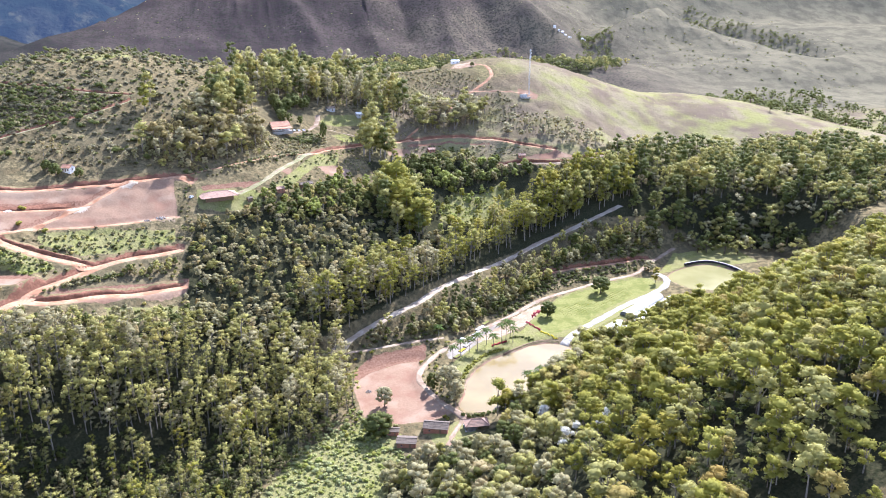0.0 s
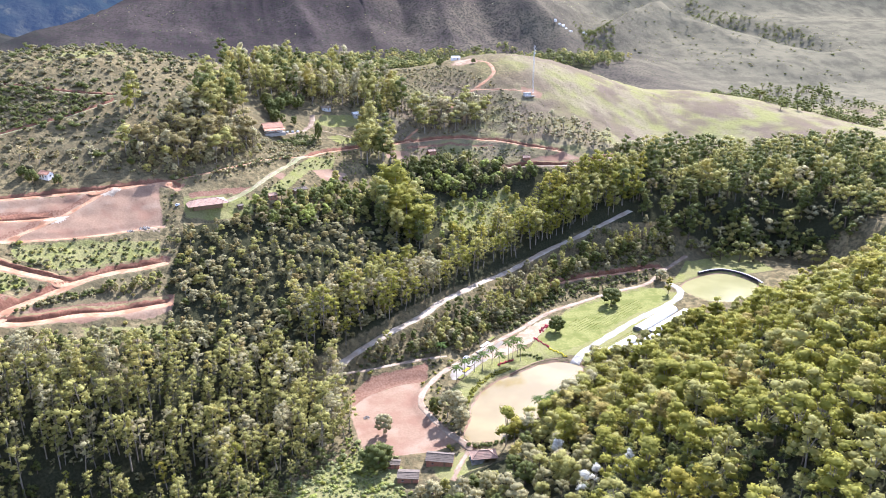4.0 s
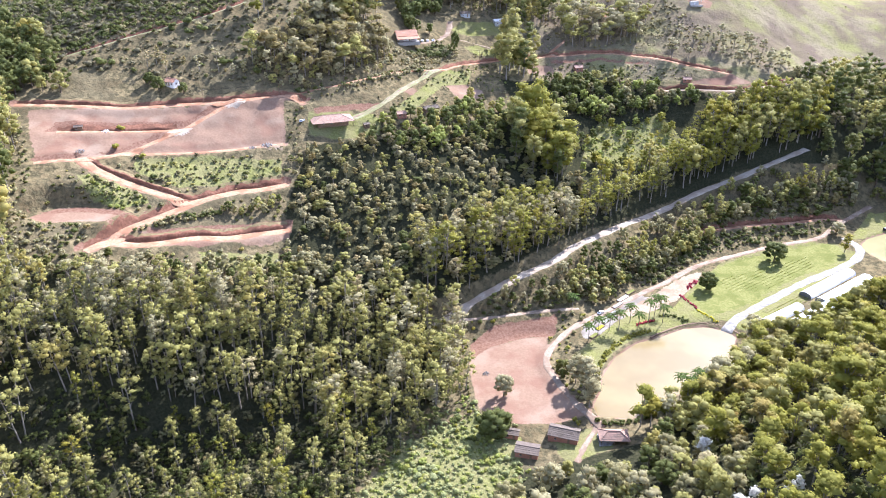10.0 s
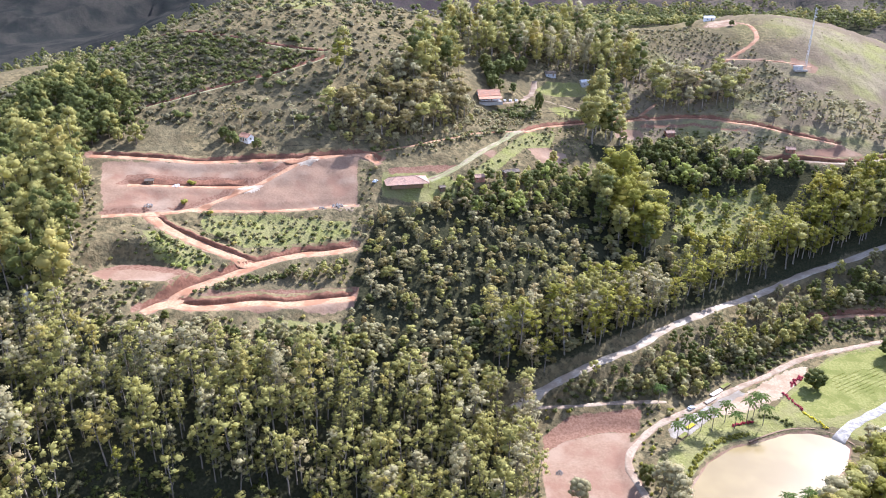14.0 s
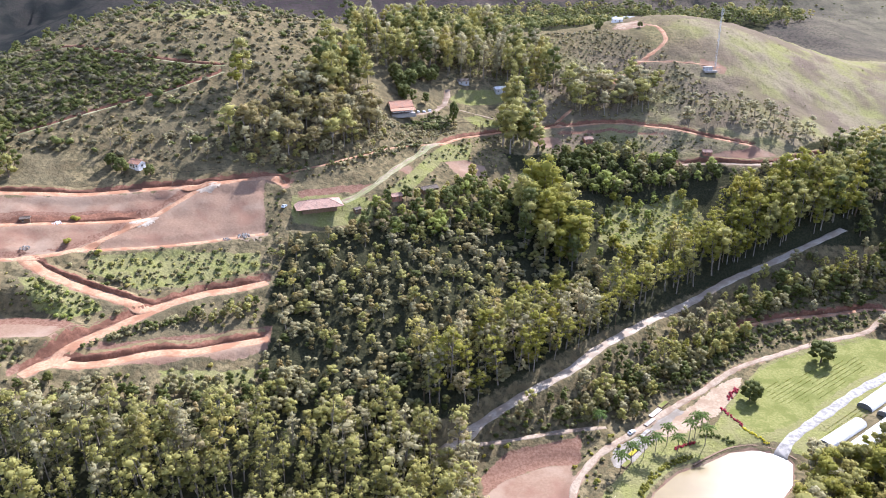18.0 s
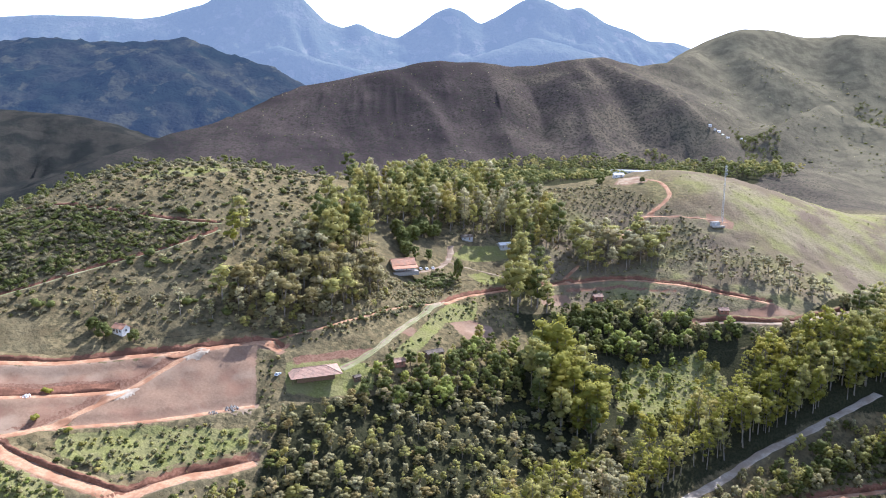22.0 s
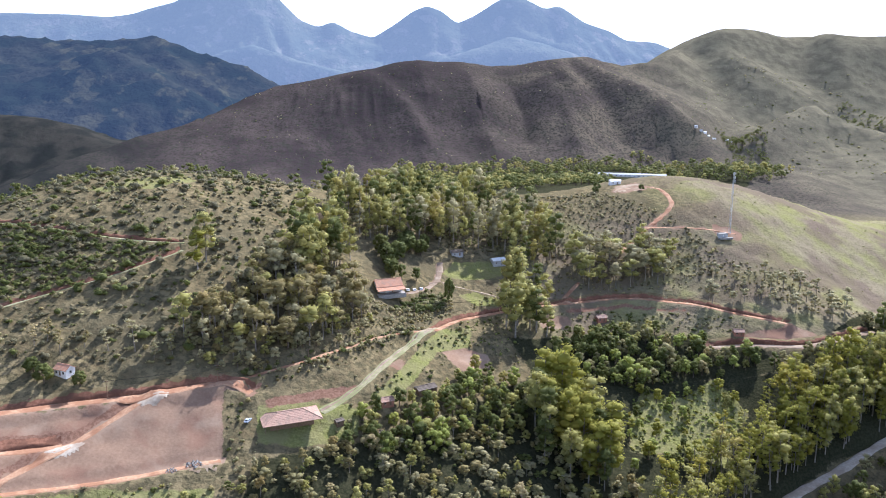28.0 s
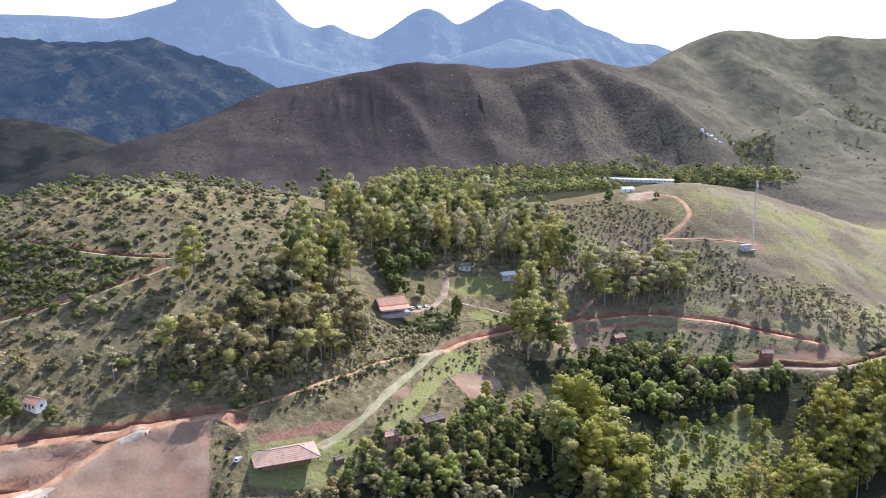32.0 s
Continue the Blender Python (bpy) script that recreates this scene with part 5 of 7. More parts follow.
# tall clump in the middle and the dark trees round the farm
plant("spire", [(88, 532), (114, 530), (132, 552), (130, 575), (116, 598), (98, 604), (90, 578)], 8.4, (23, 34), [BRIGHT, EUCALYPT, BRIGHT, DEEP], "tall_clump", "tall leafy eucalypt clump above the valley", "woodland", singles=24, near=(95, 545), wide=(1.1, 1.5))
plant("broadleaf", [(-8, 530), (2, 546), (14, 555), (24, 564), (36, 572), (50, 588), (66, 604), (92, 600), (84, 556), (50, 544), (20, 526)], 6.2, (6, 12), [DEEP, MEADOW, DEEP, EUCALYPT], "farm_trees", "dark fruit trees below the farm track", "woodland", singles=45, near=(40, 560))
plant("broadleaf", [(92, 574), (118, 562), (140, 540), (200, 554), (250, 600), (240, 620), (150, 612), (96, 606)], 6.0, (4, 9), [MEADOW, BRIGHT, DEEP, EUCALYPT], "meadow_trees", "scattered dark trees on a bright meadow", "woodland", singles=30, near=(150, 590), patchy=0.58)
plant("broadleaf", [(110, 618), (160, 606), (236, 614), (240, 628), (210, 638), (150, 650), (120, 640)], 5.4, (6, 11), [DEEP, MEADOW, DEEP, SCRUB], "track_trees", "dark trees below the hill road", "woodland", singles=30, near=(170, 630))
plant("broadleaf", [(236, 606), (300, 604), (340, 640), (330, 660), (300, 622), (250, 616)], 7, (6, 11), [DEEP, SCRUB], "cutting_trees", "dark trees below the red cutting", "woodland")
# hill groves
plant("feather", [(-78, 566), (-50, 566), (-24, 580), (0, 604), (12, 622), (6, 640), (-14, 664), (-40, 650), (-56, 610), (-80, 580)], 7.4, (12, 22), [EUCALYPT, BROWNLEAF, BROWNLEAF, GREYLEAF], "hill_grove", "eucalypt grove with brownish crowns below the house", "woodland", singles=25, near=(-20, 600), wide=(1.0, 1.5), detail=1)
plant("spire", [(-26, 632), (6, 668), (-4, 690), (-36, 672)], 8, (24, 31), [EUCALYPT, EUCALYPT, DEEP], "grove_tops", "tall eucalypts beside the house", "woodland", singles=12)
plant("spire", [(-10, 716), (30, 704), (50, 726), (108, 722), (120, 706), (146, 724), (140, 770), (90, 800), (20, 800), (-20, 770)], 9, (20, 30), [EUCALYPT, EUCALYPT, DEEP, GREYLEAF], "hilltop_grove", "tall eucalypt grove on the hilltop", "woodland", singles=25, near=(70, 720))
plant("broadleaf", [(24, 668), (46, 674), (50, 700), (36, 712), (14, 694)], 6, (7, 11), [DEEP], "house_trees", "dark leafy trees behind the house", "woodland", singles=14)
plant("feather", [(150, 690), (215, 688), (228, 715), (190, 734), (150, 726)], 6.6, (10, 24), [GREYLEAF, EUCALYPT], "upper_road_grove", "grey-green eucalypts above the hill road", "woodland", singles=10, near=(180, 690), wide=(1.1, 1.6))
plant("spire", [(88, 640), (118, 644), (126, 664), (122, 690), (104, 694), (92, 672)], 7.8, (22, 33), [EUCALYPT, DEEP, EUCALYPT], "lawn_edge_trees", "tall leafy eucalypts at the lawn edge", "woodland", singles=18, wide=(1.1, 1.5))
plant("feather", [(225, 664), (300, 645), (330, 660), (300, 690), (240, 694)], 10, (8, 15), [GREYLEAF], "thin_grove", "thin eucalypts along the hill road", "woodland", singles=8, wide=(1.1, 1.6))
single("spire", -79, 624, height(-79, 624), 1.0, BRIGHT, 1.5, "eucalypt_tree")
single("spire", -76, 632, height(-76, 632), 1.3, EUCALYPT, 1.3, "eucalypt_tree")
single("dense", 59, 659, height(59, 659), 1.35, DEEP, 0.5, label="narrow dark evergreen tree beside the drive")
plant("eucalypt", [(-140, 558), (-80, 564), (-78, 576), (-120, 574), (-145, 568)], 9, (9, 15), [GREYLEAF, BROWNLEAF], "track_edge_trees", "thin grey-green trees above the terrace road", "woodland", singles=12, wide=(1.1, 1.6))
plant("shrub", [(0, 330), (40, 352), (44, 430), (110, 436), (116, 420), (98, 404), (108, 372), (98, 338), (60, 336)], 3.6, (1.0, 2.6), [SCRUB, BRIGHT, DEEP], "field_edge_shrubs", "green shrubs along the field edges", "shrubs", singles=15, near=(100, 380), gap=0.5, patchy=0.3, patch=20)
# scrub over the dry hillsides
plant("shrub", [(-330, 560), (-180, 560), (-60, 562), (-60, 600), (0, 690), (-20, 720), (-40, 830), (-330, 850)], 4.2, (0.5, 3.4), [DRYBUSH, SCRUB, DRYBUSH, DEEP], "hill_shrubs", "grey-green shrubs dotted over a dry hillside", "shrubs", singles=90, near=(-90, 600), detail=0, wide=(0.9, 1.8), patchy=0.24, patch=38)
plant("shrub", [(-330, 560), (-180, 560), (-60, 562), (-60, 600), (-20, 720), (-40, 830), (-330, 850)], 13, (3.0, 5.5), [DRYBUSH, DEEP, DRYBUSH], "hillside_bushes", "big dark bushes over the dry hillside", "shrubs", detail=1, wide=(0.9, 1.5), patchy=0.3, patch=50)
plant("shrub", [(60, 720), (150, 730), (230, 690), (270, 700), (240, 760), (200, 830), (60, 850)], 4.0, (1.0, 3.2), [DRYBUSH, SCRUB, DRYBUSH], "summit_scrub", "low grey-green scrub over the hilltop", "shrubs", singles=30, near=(200, 730), detail=0)
plant("shrub", [(-190, 400), (-120, 405), (-45, 428), (-46, 520), (-100, 498), (-160, 470)], 4.4, (0.8, 3.0), [SCRUB, EUCALYPT, DEEP, SCRUB], "terrace_shrubs", "green shrubs between the earth terraces", "shrubs", singles=50, near=(-90, 450), patchy=0.2, patch=30, gap=2.5)
plant("shrub", [(-60, 545), (-20, 552), (20, 590), (60, 640), (100, 668), (100, 656), (70, 640), (30, 560), (0, 530), (-55, 520)], 3.8, (0.8, 2.6), [SCRUB, DEEP, SCRUB], "farm_shrubs", "shrubs round the farm slope", "shrubs", singles=40, near=(0, 560), patchy=0.25, patch=25)
plant("shrub", [(270, 700), (520, 640), (620, 900), (420, 1000), (240, 900)], 9, (0.4, 1.3), [SCRUB, SCRUB, DEEP], "pasture_shrubs", "few shrubs on a smooth dry pasture hill", "shrubs", detail=0, wide=(0.9, 1.6), patchy=0.6, patch=60)
plant("broadleaf", [(-760, 800), (-420, 820), (-200, 820), (40, 880), (40, 960), (-160, 1000), (-300, 1200), (-640, 1250)], 19, (10, 17), [DEEP, SCRUB], "far_wood", "dark far woodland behind the hill", "woodland", detail=0)
plant("broadleaf", [(40, 1060), (200, 1050), (320, 1110), (360, 1220), (380, 1300), (330, 1350), (420, 1375), (520, 1335), (640, 1290), (720, 1380), (690, 1480), (560, 1500), (520, 1570), (490, 1500), (400, 1470), (220, 1440), (60, 1400)], 14, (9, 16), [DEEP, DEEP, EUCALYPT], "valley_wood", "dark woodland at the foot of the ridge", "woodland", detail=0, wide=(1.1, 1.7))
plant("broadleaf", [(600, 800), (720, 740), (900, 860), (1000, 1060), (1040, 1240), (860, 1220), (720, 1120), (640, 960)], 17, (8, 15), [DEEP], "gully_wood", "dark woodland in the gully behind the pasture hill", "woodland", detail=0, wide=(1.1, 1.8), patchy=0.35, patch=130)
plant("broadleaf", [(650, 1440), (720, 1420), (765, 1540), (775, 1650), (722, 1665), (700, 1560)], 12, (6, 12), [DEEP], "crease_wood", "dark trees in the crease below the far village", "woodland", detail=0, wide=(1.1, 1.7))
plant("broadleaf", [(1130, 1880), (1180, 1960), (1240, 1880), (1300, 1560), (1230, 1480), (1150, 1640)], 15, (6, 13), [DEEP], "crease_wood", "dark trees in a far valley crease", "woodland", detail=0, wide=(1.1, 1.7), patchy=0.25, patch=120)
plant("shrub", [(640, 1420), (900, 1350), (1150, 1250), (1350, 1500), (1350, 2050), (900, 2100), (760, 1800)], 21, (1.2, 4.5), [DEEP, SCRUB], "spur_shrubs", "dark shrubs dotted over the far spurs", "shrubs", detail=0, wide=(1.0, 2.0), patchy=0.45, patch=170)
plant("shrub", [(-400, 1330), (300, 1450), (900, 1420), (1100, 1900), (600, 2000), (150, 1950), (-200, 1850)], 24, (0.8, 2.4), [SCRUB, DEEP], "ridge_shrubs", "shrubs dotted over the bare ridge", "shrubs", detail=0, wide=(0.9, 1.9), patchy=0.55, patch=150)

plant("shrub", [(-330, 560), (-190, 575), (-140, 600), (-105, 622), (-92, 640), (-118, 646), (-153, 655), (-200, 676), (-330, 720)], 3.0, (1.2, 4.2), [DRYBUSH, DEEP, DEEP], "dark_scrub", "dense dark grey-green scrub between the hill paths", "shrubs", detail=0, wide=(0.9, 1.7), patchy=0.12, patch=24, gap=0.8)
plant("broadleaf", [(-330, 700), (-240, 720), (-160, 770), (-60, 812), (-60, 850), (-330, 850)], 8.5, (5, 10), [DEEP, DEEP, SCRUB], "crest_woodland", "dark trees along the crest of the hill", "woodland", detail=0, wide=(1.0, 1.6), patchy=0.2, patch=60)

# hedges and green ground round the farm and terraces
plant("shrub", [(138, 560), (146, 586), (156, 608), (182, 604), (206, 610), (214, 586), (196, 570), (180, 556), (160, 558)], 2.6, (0.5, 2.0), [MEADOW, MEADOW, BRIGHT], "meadow_plants", "bright green meadow plants in the clearing", "shrubs", gap=0.5, detail=0, wide=(1.0, 1.9), patchy=0.3, patch=16)
plant("shrub", [(-50, 563), (-26, 573), (0, 595), (22, 617), (40, 628), (42, 622), (26, 610), (6, 592), (-18, 571), (-46, 558)], 2.0, (0.9, 3.4), [DEEP, SCRUB, GREYLEAF], "track_hedge", "dark hedge and shrubs along the wood track", "hedge", gap=0.3, singles=20, near=(20, 612))
plant("shrub", [(18, 640), (34, 656), (52, 668), (60, 660), (48, 646), (24, 632)], 2.6, (1.6, 4.4), [DEEP, DEEP, SCRUB], "slope_shrubs", "dense dark shrubs on the slope before the house", "shrubs", gap=0.5, singles=15, near=(40, 652))
plant("shrub", [(-44, 553), (-20, 566), (2, 580), (24, 604), (10, 604), (-20, 582), (-46, 566)], 3.2, (0.5, 2.4), [SCRUB, BROWNLEAF, DEEP], "dry_slope_shrubs", "low brownish shrubs on the dry slope", "shrubs", gap=0.8)
plant("dense", [(14, 672), (34, 672), (52, 692), (66, 712), (46, 722), (20, 700)], 9, (10, 14), [DEEP], "round_house_trees", "big dark rounded trees behind the house", "woodland", singles=14, wide=(0.9, 1.2))
plant("broadleaf", [(112, 650), (170, 656), (190, 648), (170, 632), (130, 632)], 6.4, (6, 10), [DEEP, EUCALYPT, DEEP], "hut_trees", "dark rounded trees below the hill road", "woodland", singles=15, near=(150, 645))
plant("shrub", [(-121, 430), (-114, 438), (-105, 447), (-94, 454), (-82, 461), (-82, 457), (-94, 450), (-104, 443), (-112, 434), (-119, 428)], 1.9, (1.6, 3.4), [DEEP, SCRUB], "road_edge_hedge", "dark hedge along the edge of the terrace road", "hedge", gap=0.2)
plant("broadleaf", [(-82, 461), (-70, 466), (-52, 474), (-52, 466), (-66, 459), (-80, 455)], 4.0, (4, 7), [SCRUB, EUCALYPT, DEEP], "terrace_bushes", "leafy green bushes between two terrace roads", "shrubs", gap=0.4, singles=12)
plant("shrub", [(-158, 466), (-142, 467), (-116, 457), (-128, 446), (-145, 452), (-155, 456)], 2.6, (0.8, 2.8), [SCRUB, DEEP, MEADOW], "shelf_plants", "green scrub on the terrace shelf", "shrubs", gap=0.6)
plant("shrub", [(-134, 488), (-95, 501), (-54, 506), (-53, 494), (-82, 478), (-106, 471), (-132, 477)], 2.7, (0.3, 2.3), [SCRUB, DRYBUSH, EUCALYPT], "bank_grass_shrubs", "patchy green shrubs on the grassy terrace bank", "shrubs", gap=0.8, detail=0, wide=(0.9, 1.9), patchy=0.42, patch=16)
plant("shrub", [(66, 656), (100, 676), (150, 690), (220, 682), (300, 650), (335, 660), (320, 700), (240, 706), (150, 735), (112, 726), (104, 700)], 3.5, (0.6, 2.3), [DRYBUSH, SCRUB, BROWNLEAF], "road_slope_shrubs", "low grey-green shrubs on the slope above the hill road", "shrubs", detail=0, wide=(0.9, 1.6), patchy=0.15, patch=30, gap=0.8)
plant("shrub", [(100, 664), (150, 672), (210, 664), (250, 645), (230, 640), (170, 656), (112, 650)], 3.2, (0.7, 2.6), [SCRUB, DEEP, SCRUB], "road_foot_shrubs", "shrubs below the hill road", "shrubs", detail=0, wide=(0.9, 1.6), patchy=0.15, patch=30, gap=0.8)
plant("shrub", [(-12, 598), (14, 612), (40, 630), (62, 652), (60, 664), (30, 648), (10, 640), (2, 620)], 2.0, (0.7, 2.6), [SCRUB, BROWNLEAF, GREYLEAF, SCRUB], "house_slope_brush", "dense grey-brown brush on the slope below the house", "shrubs", gap=0.6, detail=0, wide=(0.9, 1.5), patchy=0.1, patch=16)
plant("shrub", [(50, 626), (70, 646), (96, 662), (100, 640), (92, 612), (70, 622), (60, 606), (46, 600)], 3.4, (0.6, 2.0), [SCRUB, MEADOW, DEEP], "field_shrubs", "low green shrubs round the bare patches", "shrubs", gap=0.6, detail=0, patchy=0.3, patch=18)
for cx, cy, cs in ((-131, 548, 0.75), (-116, 547, 0.6), (-137, 553, 0.7)):
    single("dense", cx, cy, height(cx, cy) - 0.4, cs, DEEP, 1.1, label="dark leafy tree beside the white cottage")
plant("broadleaf", [(-84, 566), (-52, 560), (-22, 576), (4, 600), (16, 620), (6, 644), (-20, 668), (-46, 652), (-62, 612), (-86, 582)], 5.4, (3.5, 8), [BROWNLEAF, GREYLEAF, SCRUB, EUCALYPT], "grove_undergrowth", "brownish leafy undergrowth of the hill grove", "undergrowth", wide=(1.0, 1.5), gap=1.0)
plant("broadleaf", [(-30, 700), (10, 704), (50, 728), (120, 726), (150, 730), (140, 760), (0, 770)], 8.0, (4, 8), [DEEP, SCRUB, EUCALYPT], "hilltop_undergrowth", "leafy undergrowth of the hilltop grove", "undergrowth", wide=(1.0, 1.5), detail=0)


def crop_rows(name, poly, gap, step, size, turn, mats, label):
    """Vegetables planted in straight rows."""
    c, s = math.cos(turn), math.sin(turn)
    mx, my = np.mean(poly, 0)
    U, V = np.meshgrid(np.arange(-60, 60, step), np.arange(-60, 60, gap))
    U = U + rng.uniform(-0.25, 0.25, U.shape) * step
    x, y = (U * c - V * s).ravel() + mx, (U * s + V * c).ravel() + my
    ok = inside(list(poly), x, y) & (waves(x, y, 14, 3.0, 2) > -0.55)
    x, y = x[ok], y[ok]
    many(name, "shrub", x, y, ground_at(x, y)[0], rng.uniform(0.7, 1.3, len(x)) * size / 3.0, mats, label, "vegetables", detail=0)


crop_rows("vegetable_rows", [(198, 457), (230, 469), (262, 481), (262, 467), (217, 441), (197, 442)], 2.3, 0.9, 0.5, 0.55, [MEADOW, BRIGHT], "rows of leafy vegetables across the lawn")
crop_rows("vegetable_rows", [(207, 420), (226, 431), (242, 440), (246, 434), (232, 424), (212, 413)], 1.9, 0.9, 0.55, 0.55, [MEADOW, BRIGHT], "green vegetable rows between drive and greenhouses")
plant("broadleaf", [(-140, 264), (-32, 262), (-12, 305), (10, 338), (-12, 350), (-60, 354), (-138, 344)], 4.0, (2.8, 6), [DEEP, DEEP, SCRUB], "slope_thicket", "dark leafy thicket covering the near slope", "undergrowth", detail=0, wide=(1.0, 1.6), gap=0.5)
plant("shrub", [(-205, 398), (-150, 402), (-138, 412), (-140, 428), (-172, 432), (-178, 470), (-192, 500), (-205, 500)], 3.3, (0.9, 3.4), [SCRUB, SCRUB, DEEP, GREYLEAF], "terrace_side_scrub", "grey-green scrub beside the earth terraces", "shrubs", gap=1.0, detail=0, wide=(0.9, 1.5), patchy=0.1, patch=25)


# ---- built things ----
def part(name, shape, mat, parent, label="", smooth_shade=False):
    """One mesh under a thing or a part; shape is (vertices, faces)."""
    ob = link(name, shape[0], shape[1], mat, parent, label, smooth_shade)
    return ob


def thing(name, m, label, category, group=""):
    root = new(name)
    root.matrix_world = m
    return tagged(root, label, category, group)


def box(x0, y0, z0, x1, y1, z1, cut=0.0):
    """A block with its upper edges cut off."""
    c = min(cut, 0.45 * (x1 - x0), 0.45 * (y1 - y0), 0.45 * (z1 - z0))
    v = [(x0, y0, z0), (x1, y0, z0), (x1, y1, z0), (x0, y1, z0), (x0, y0, z1 - c), (x1, y0, z1 - c), (x1, y1, z1 - c), (x0, y1, z1 - c)]
    f = [(3, 2, 1, 0), (0, 1, 5, 4), (1, 2, 6, 5), (2, 3, 7, 6), (3, 0, 4, 7)]
    if c > 0:
        v += [(x0 + c, y0 + c, z1), (x1 - c, y0 + c, z1), (x1 - c, y1 - c, z1), (x0 + c, y1 - c, z1)]
        f += [(4, 5, 9, 8), (5, 6, 10, 9), (6, 7, 11, 10), (7, 4, 8, 11), (8, 9, 10, 11)]
    else:
        f += [(4, 5, 6, 7)]
    return v, f


def merge(*shapes):
    v, f = [], []
    for sv, sf in shapes:
        at = len(v)
        v += [tuple(p) for p in sv]
        f += [tuple(i + at for i in q) for q in sf]
    return v, f


def slab(a, b, c, d, thick):
    """A sloping plate from four upper corners."""
    v = [a, b, c, d] + [(p[0], p[1], p[2] - thick) for p in (a, b, c, d)]
    return v, [(0, 1, 2, 3), (7, 6, 5, 4), (0, 4, 5, 1), (1, 5, 6, 2), (2, 6, 7, 3), (3, 7, 4, 0)]


def mixp(a, b, u):
    return tuple(a[k] + (b[k] - a[k]) * u for k in range(3))


def courses(a, b, c, d, n, mat, roof, name="tile_course"):
    """Overlapping tile courses on a roof face; a, b the eave, d, c the ridge side. Each course is a part."""
    for k in range(n):
        u0, u1 = k / n, min(1, (k + 1.15) / n)
        p, q, r, s = mixp(a, d, u0), mixp(b, c, u0), mixp(b, c, u1), mixp(a, d, u1)
        lift = lambda w, h: (w[0], w[1], w[2] + h)
        part(name, slab(lift(p, 0.13), lift(q, 0.13), lift(r, 0.05), lift(s, 0.05), 0.09), mat, roof)


def window(parent, x, y, z, w, h, nx, ny):
    """A window set on a wall face whose outward way is (nx, ny)."""
    tx, ty = -ny, nx
    def plate(u0, u1, z0, z1, d0, d1):
        v = []
        for d in (d0, d1):
            for u, zz in ((u0, z0), (u1, z0), (u1, z1), (u0, z1)):
                v.append((x + tx * u + nx * d, y + ty * u + ny * d, z + zz))
        return v, [(0, 1, 2, 3), (7, 6, 5, 4), (0, 4, 5, 1), (1, 5, 6, 2), (2, 6, 7, 3), (3, 7, 4, 0)]
    frame_ob = part("window", merge(plate(-w / 2, w / 2, 0, 0.1, 0, 0.09), plate(-w / 2, w / 2, h - 0.1, h, 0, 0.09), plate(-w / 2, -w / 2 + 0.1, 0.1, h - 0.1, 0, 0.09), plate(w / 2 - 0.1, w / 2, 0.1, h - 0.1, 0, 0.09)), TIMBER, parent, "timber window frame")
    part("pane", plate(-w / 2 + 0.1, w / 2 - 0.1, 0.1, h - 0.1, 0.01, 0.05), GLASS, frame_ob, "dark glass pane")
    part("sill", plate(-w / 2 - 0.1, w / 2 + 0.1, -0.12, 0, 0, 0.16), CONCRETE, frame_ob)


def walls(w, d, h, t=0.2):
    return merge(box(-w / 2, -d / 2, -1.2, w / 2, -d / 2 + t, h), box(-w / 2, d / 2 - t, -1.2, w / 2, d / 2, h),
                 box(-w / 2, -d / 2 + t, -1.2, -w / 2 + t, d / 2 - t, h), box(w / 2 - t, -d / 2 + t, -1.2, w / 2, d / 2 - t, h))


def gable(root, w, d, h, rise, over, mat, n=6):
    """A gable roof with its ridge along x: two slopes of tile courses and a ridge cap."""
    W, D = w / 2 + over, d / 2 + over
    drop = rise * over / (d / 2)
    roof = part("roof", merge(slab((-W, -D, h - drop), (W, -D, h - drop), (W, 0, h + rise), (-W, 0, h + rise), 0.14), slab((W, D, h - drop), (-W, D, h - drop), (-W, 0, h + rise), (W, 0, h + rise), 0.14)), mat, root)
    courses((-W, -D, h - drop), (W, -D, h - drop), (W, 0, h + rise), (-W, 0, h + rise), n, mat, roof)
    courses((W, D, h - drop), (-W, D, h - drop), (-W, 0, h + rise), (W, 0, h + rise), n, mat, roof)
    part("ridge_cap", box(-W, -0.22, h + rise, W, 0.22, h + rise + 0.24, 0.12), mat, roof)
    for s in (-1, 1):
        x = s * (w / 2 - 0.1)
        part("gable_end", ([(x - 0.1, -d / 2, h), (x - 0.1, d / 2, h), (x - 0.1, 0, h + rise - 0.15), (x + 0.1, -d / 2, h), (x + 0.1, d / 2, h), (x + 0.1, 0, h + rise - 0.15)],
                           [(0, 2, 1), (3, 4, 5), (0, 1, 4, 3), (1, 2, 5, 4), (2, 0, 3, 5)]), WHITE_WALL, root)
    return roof


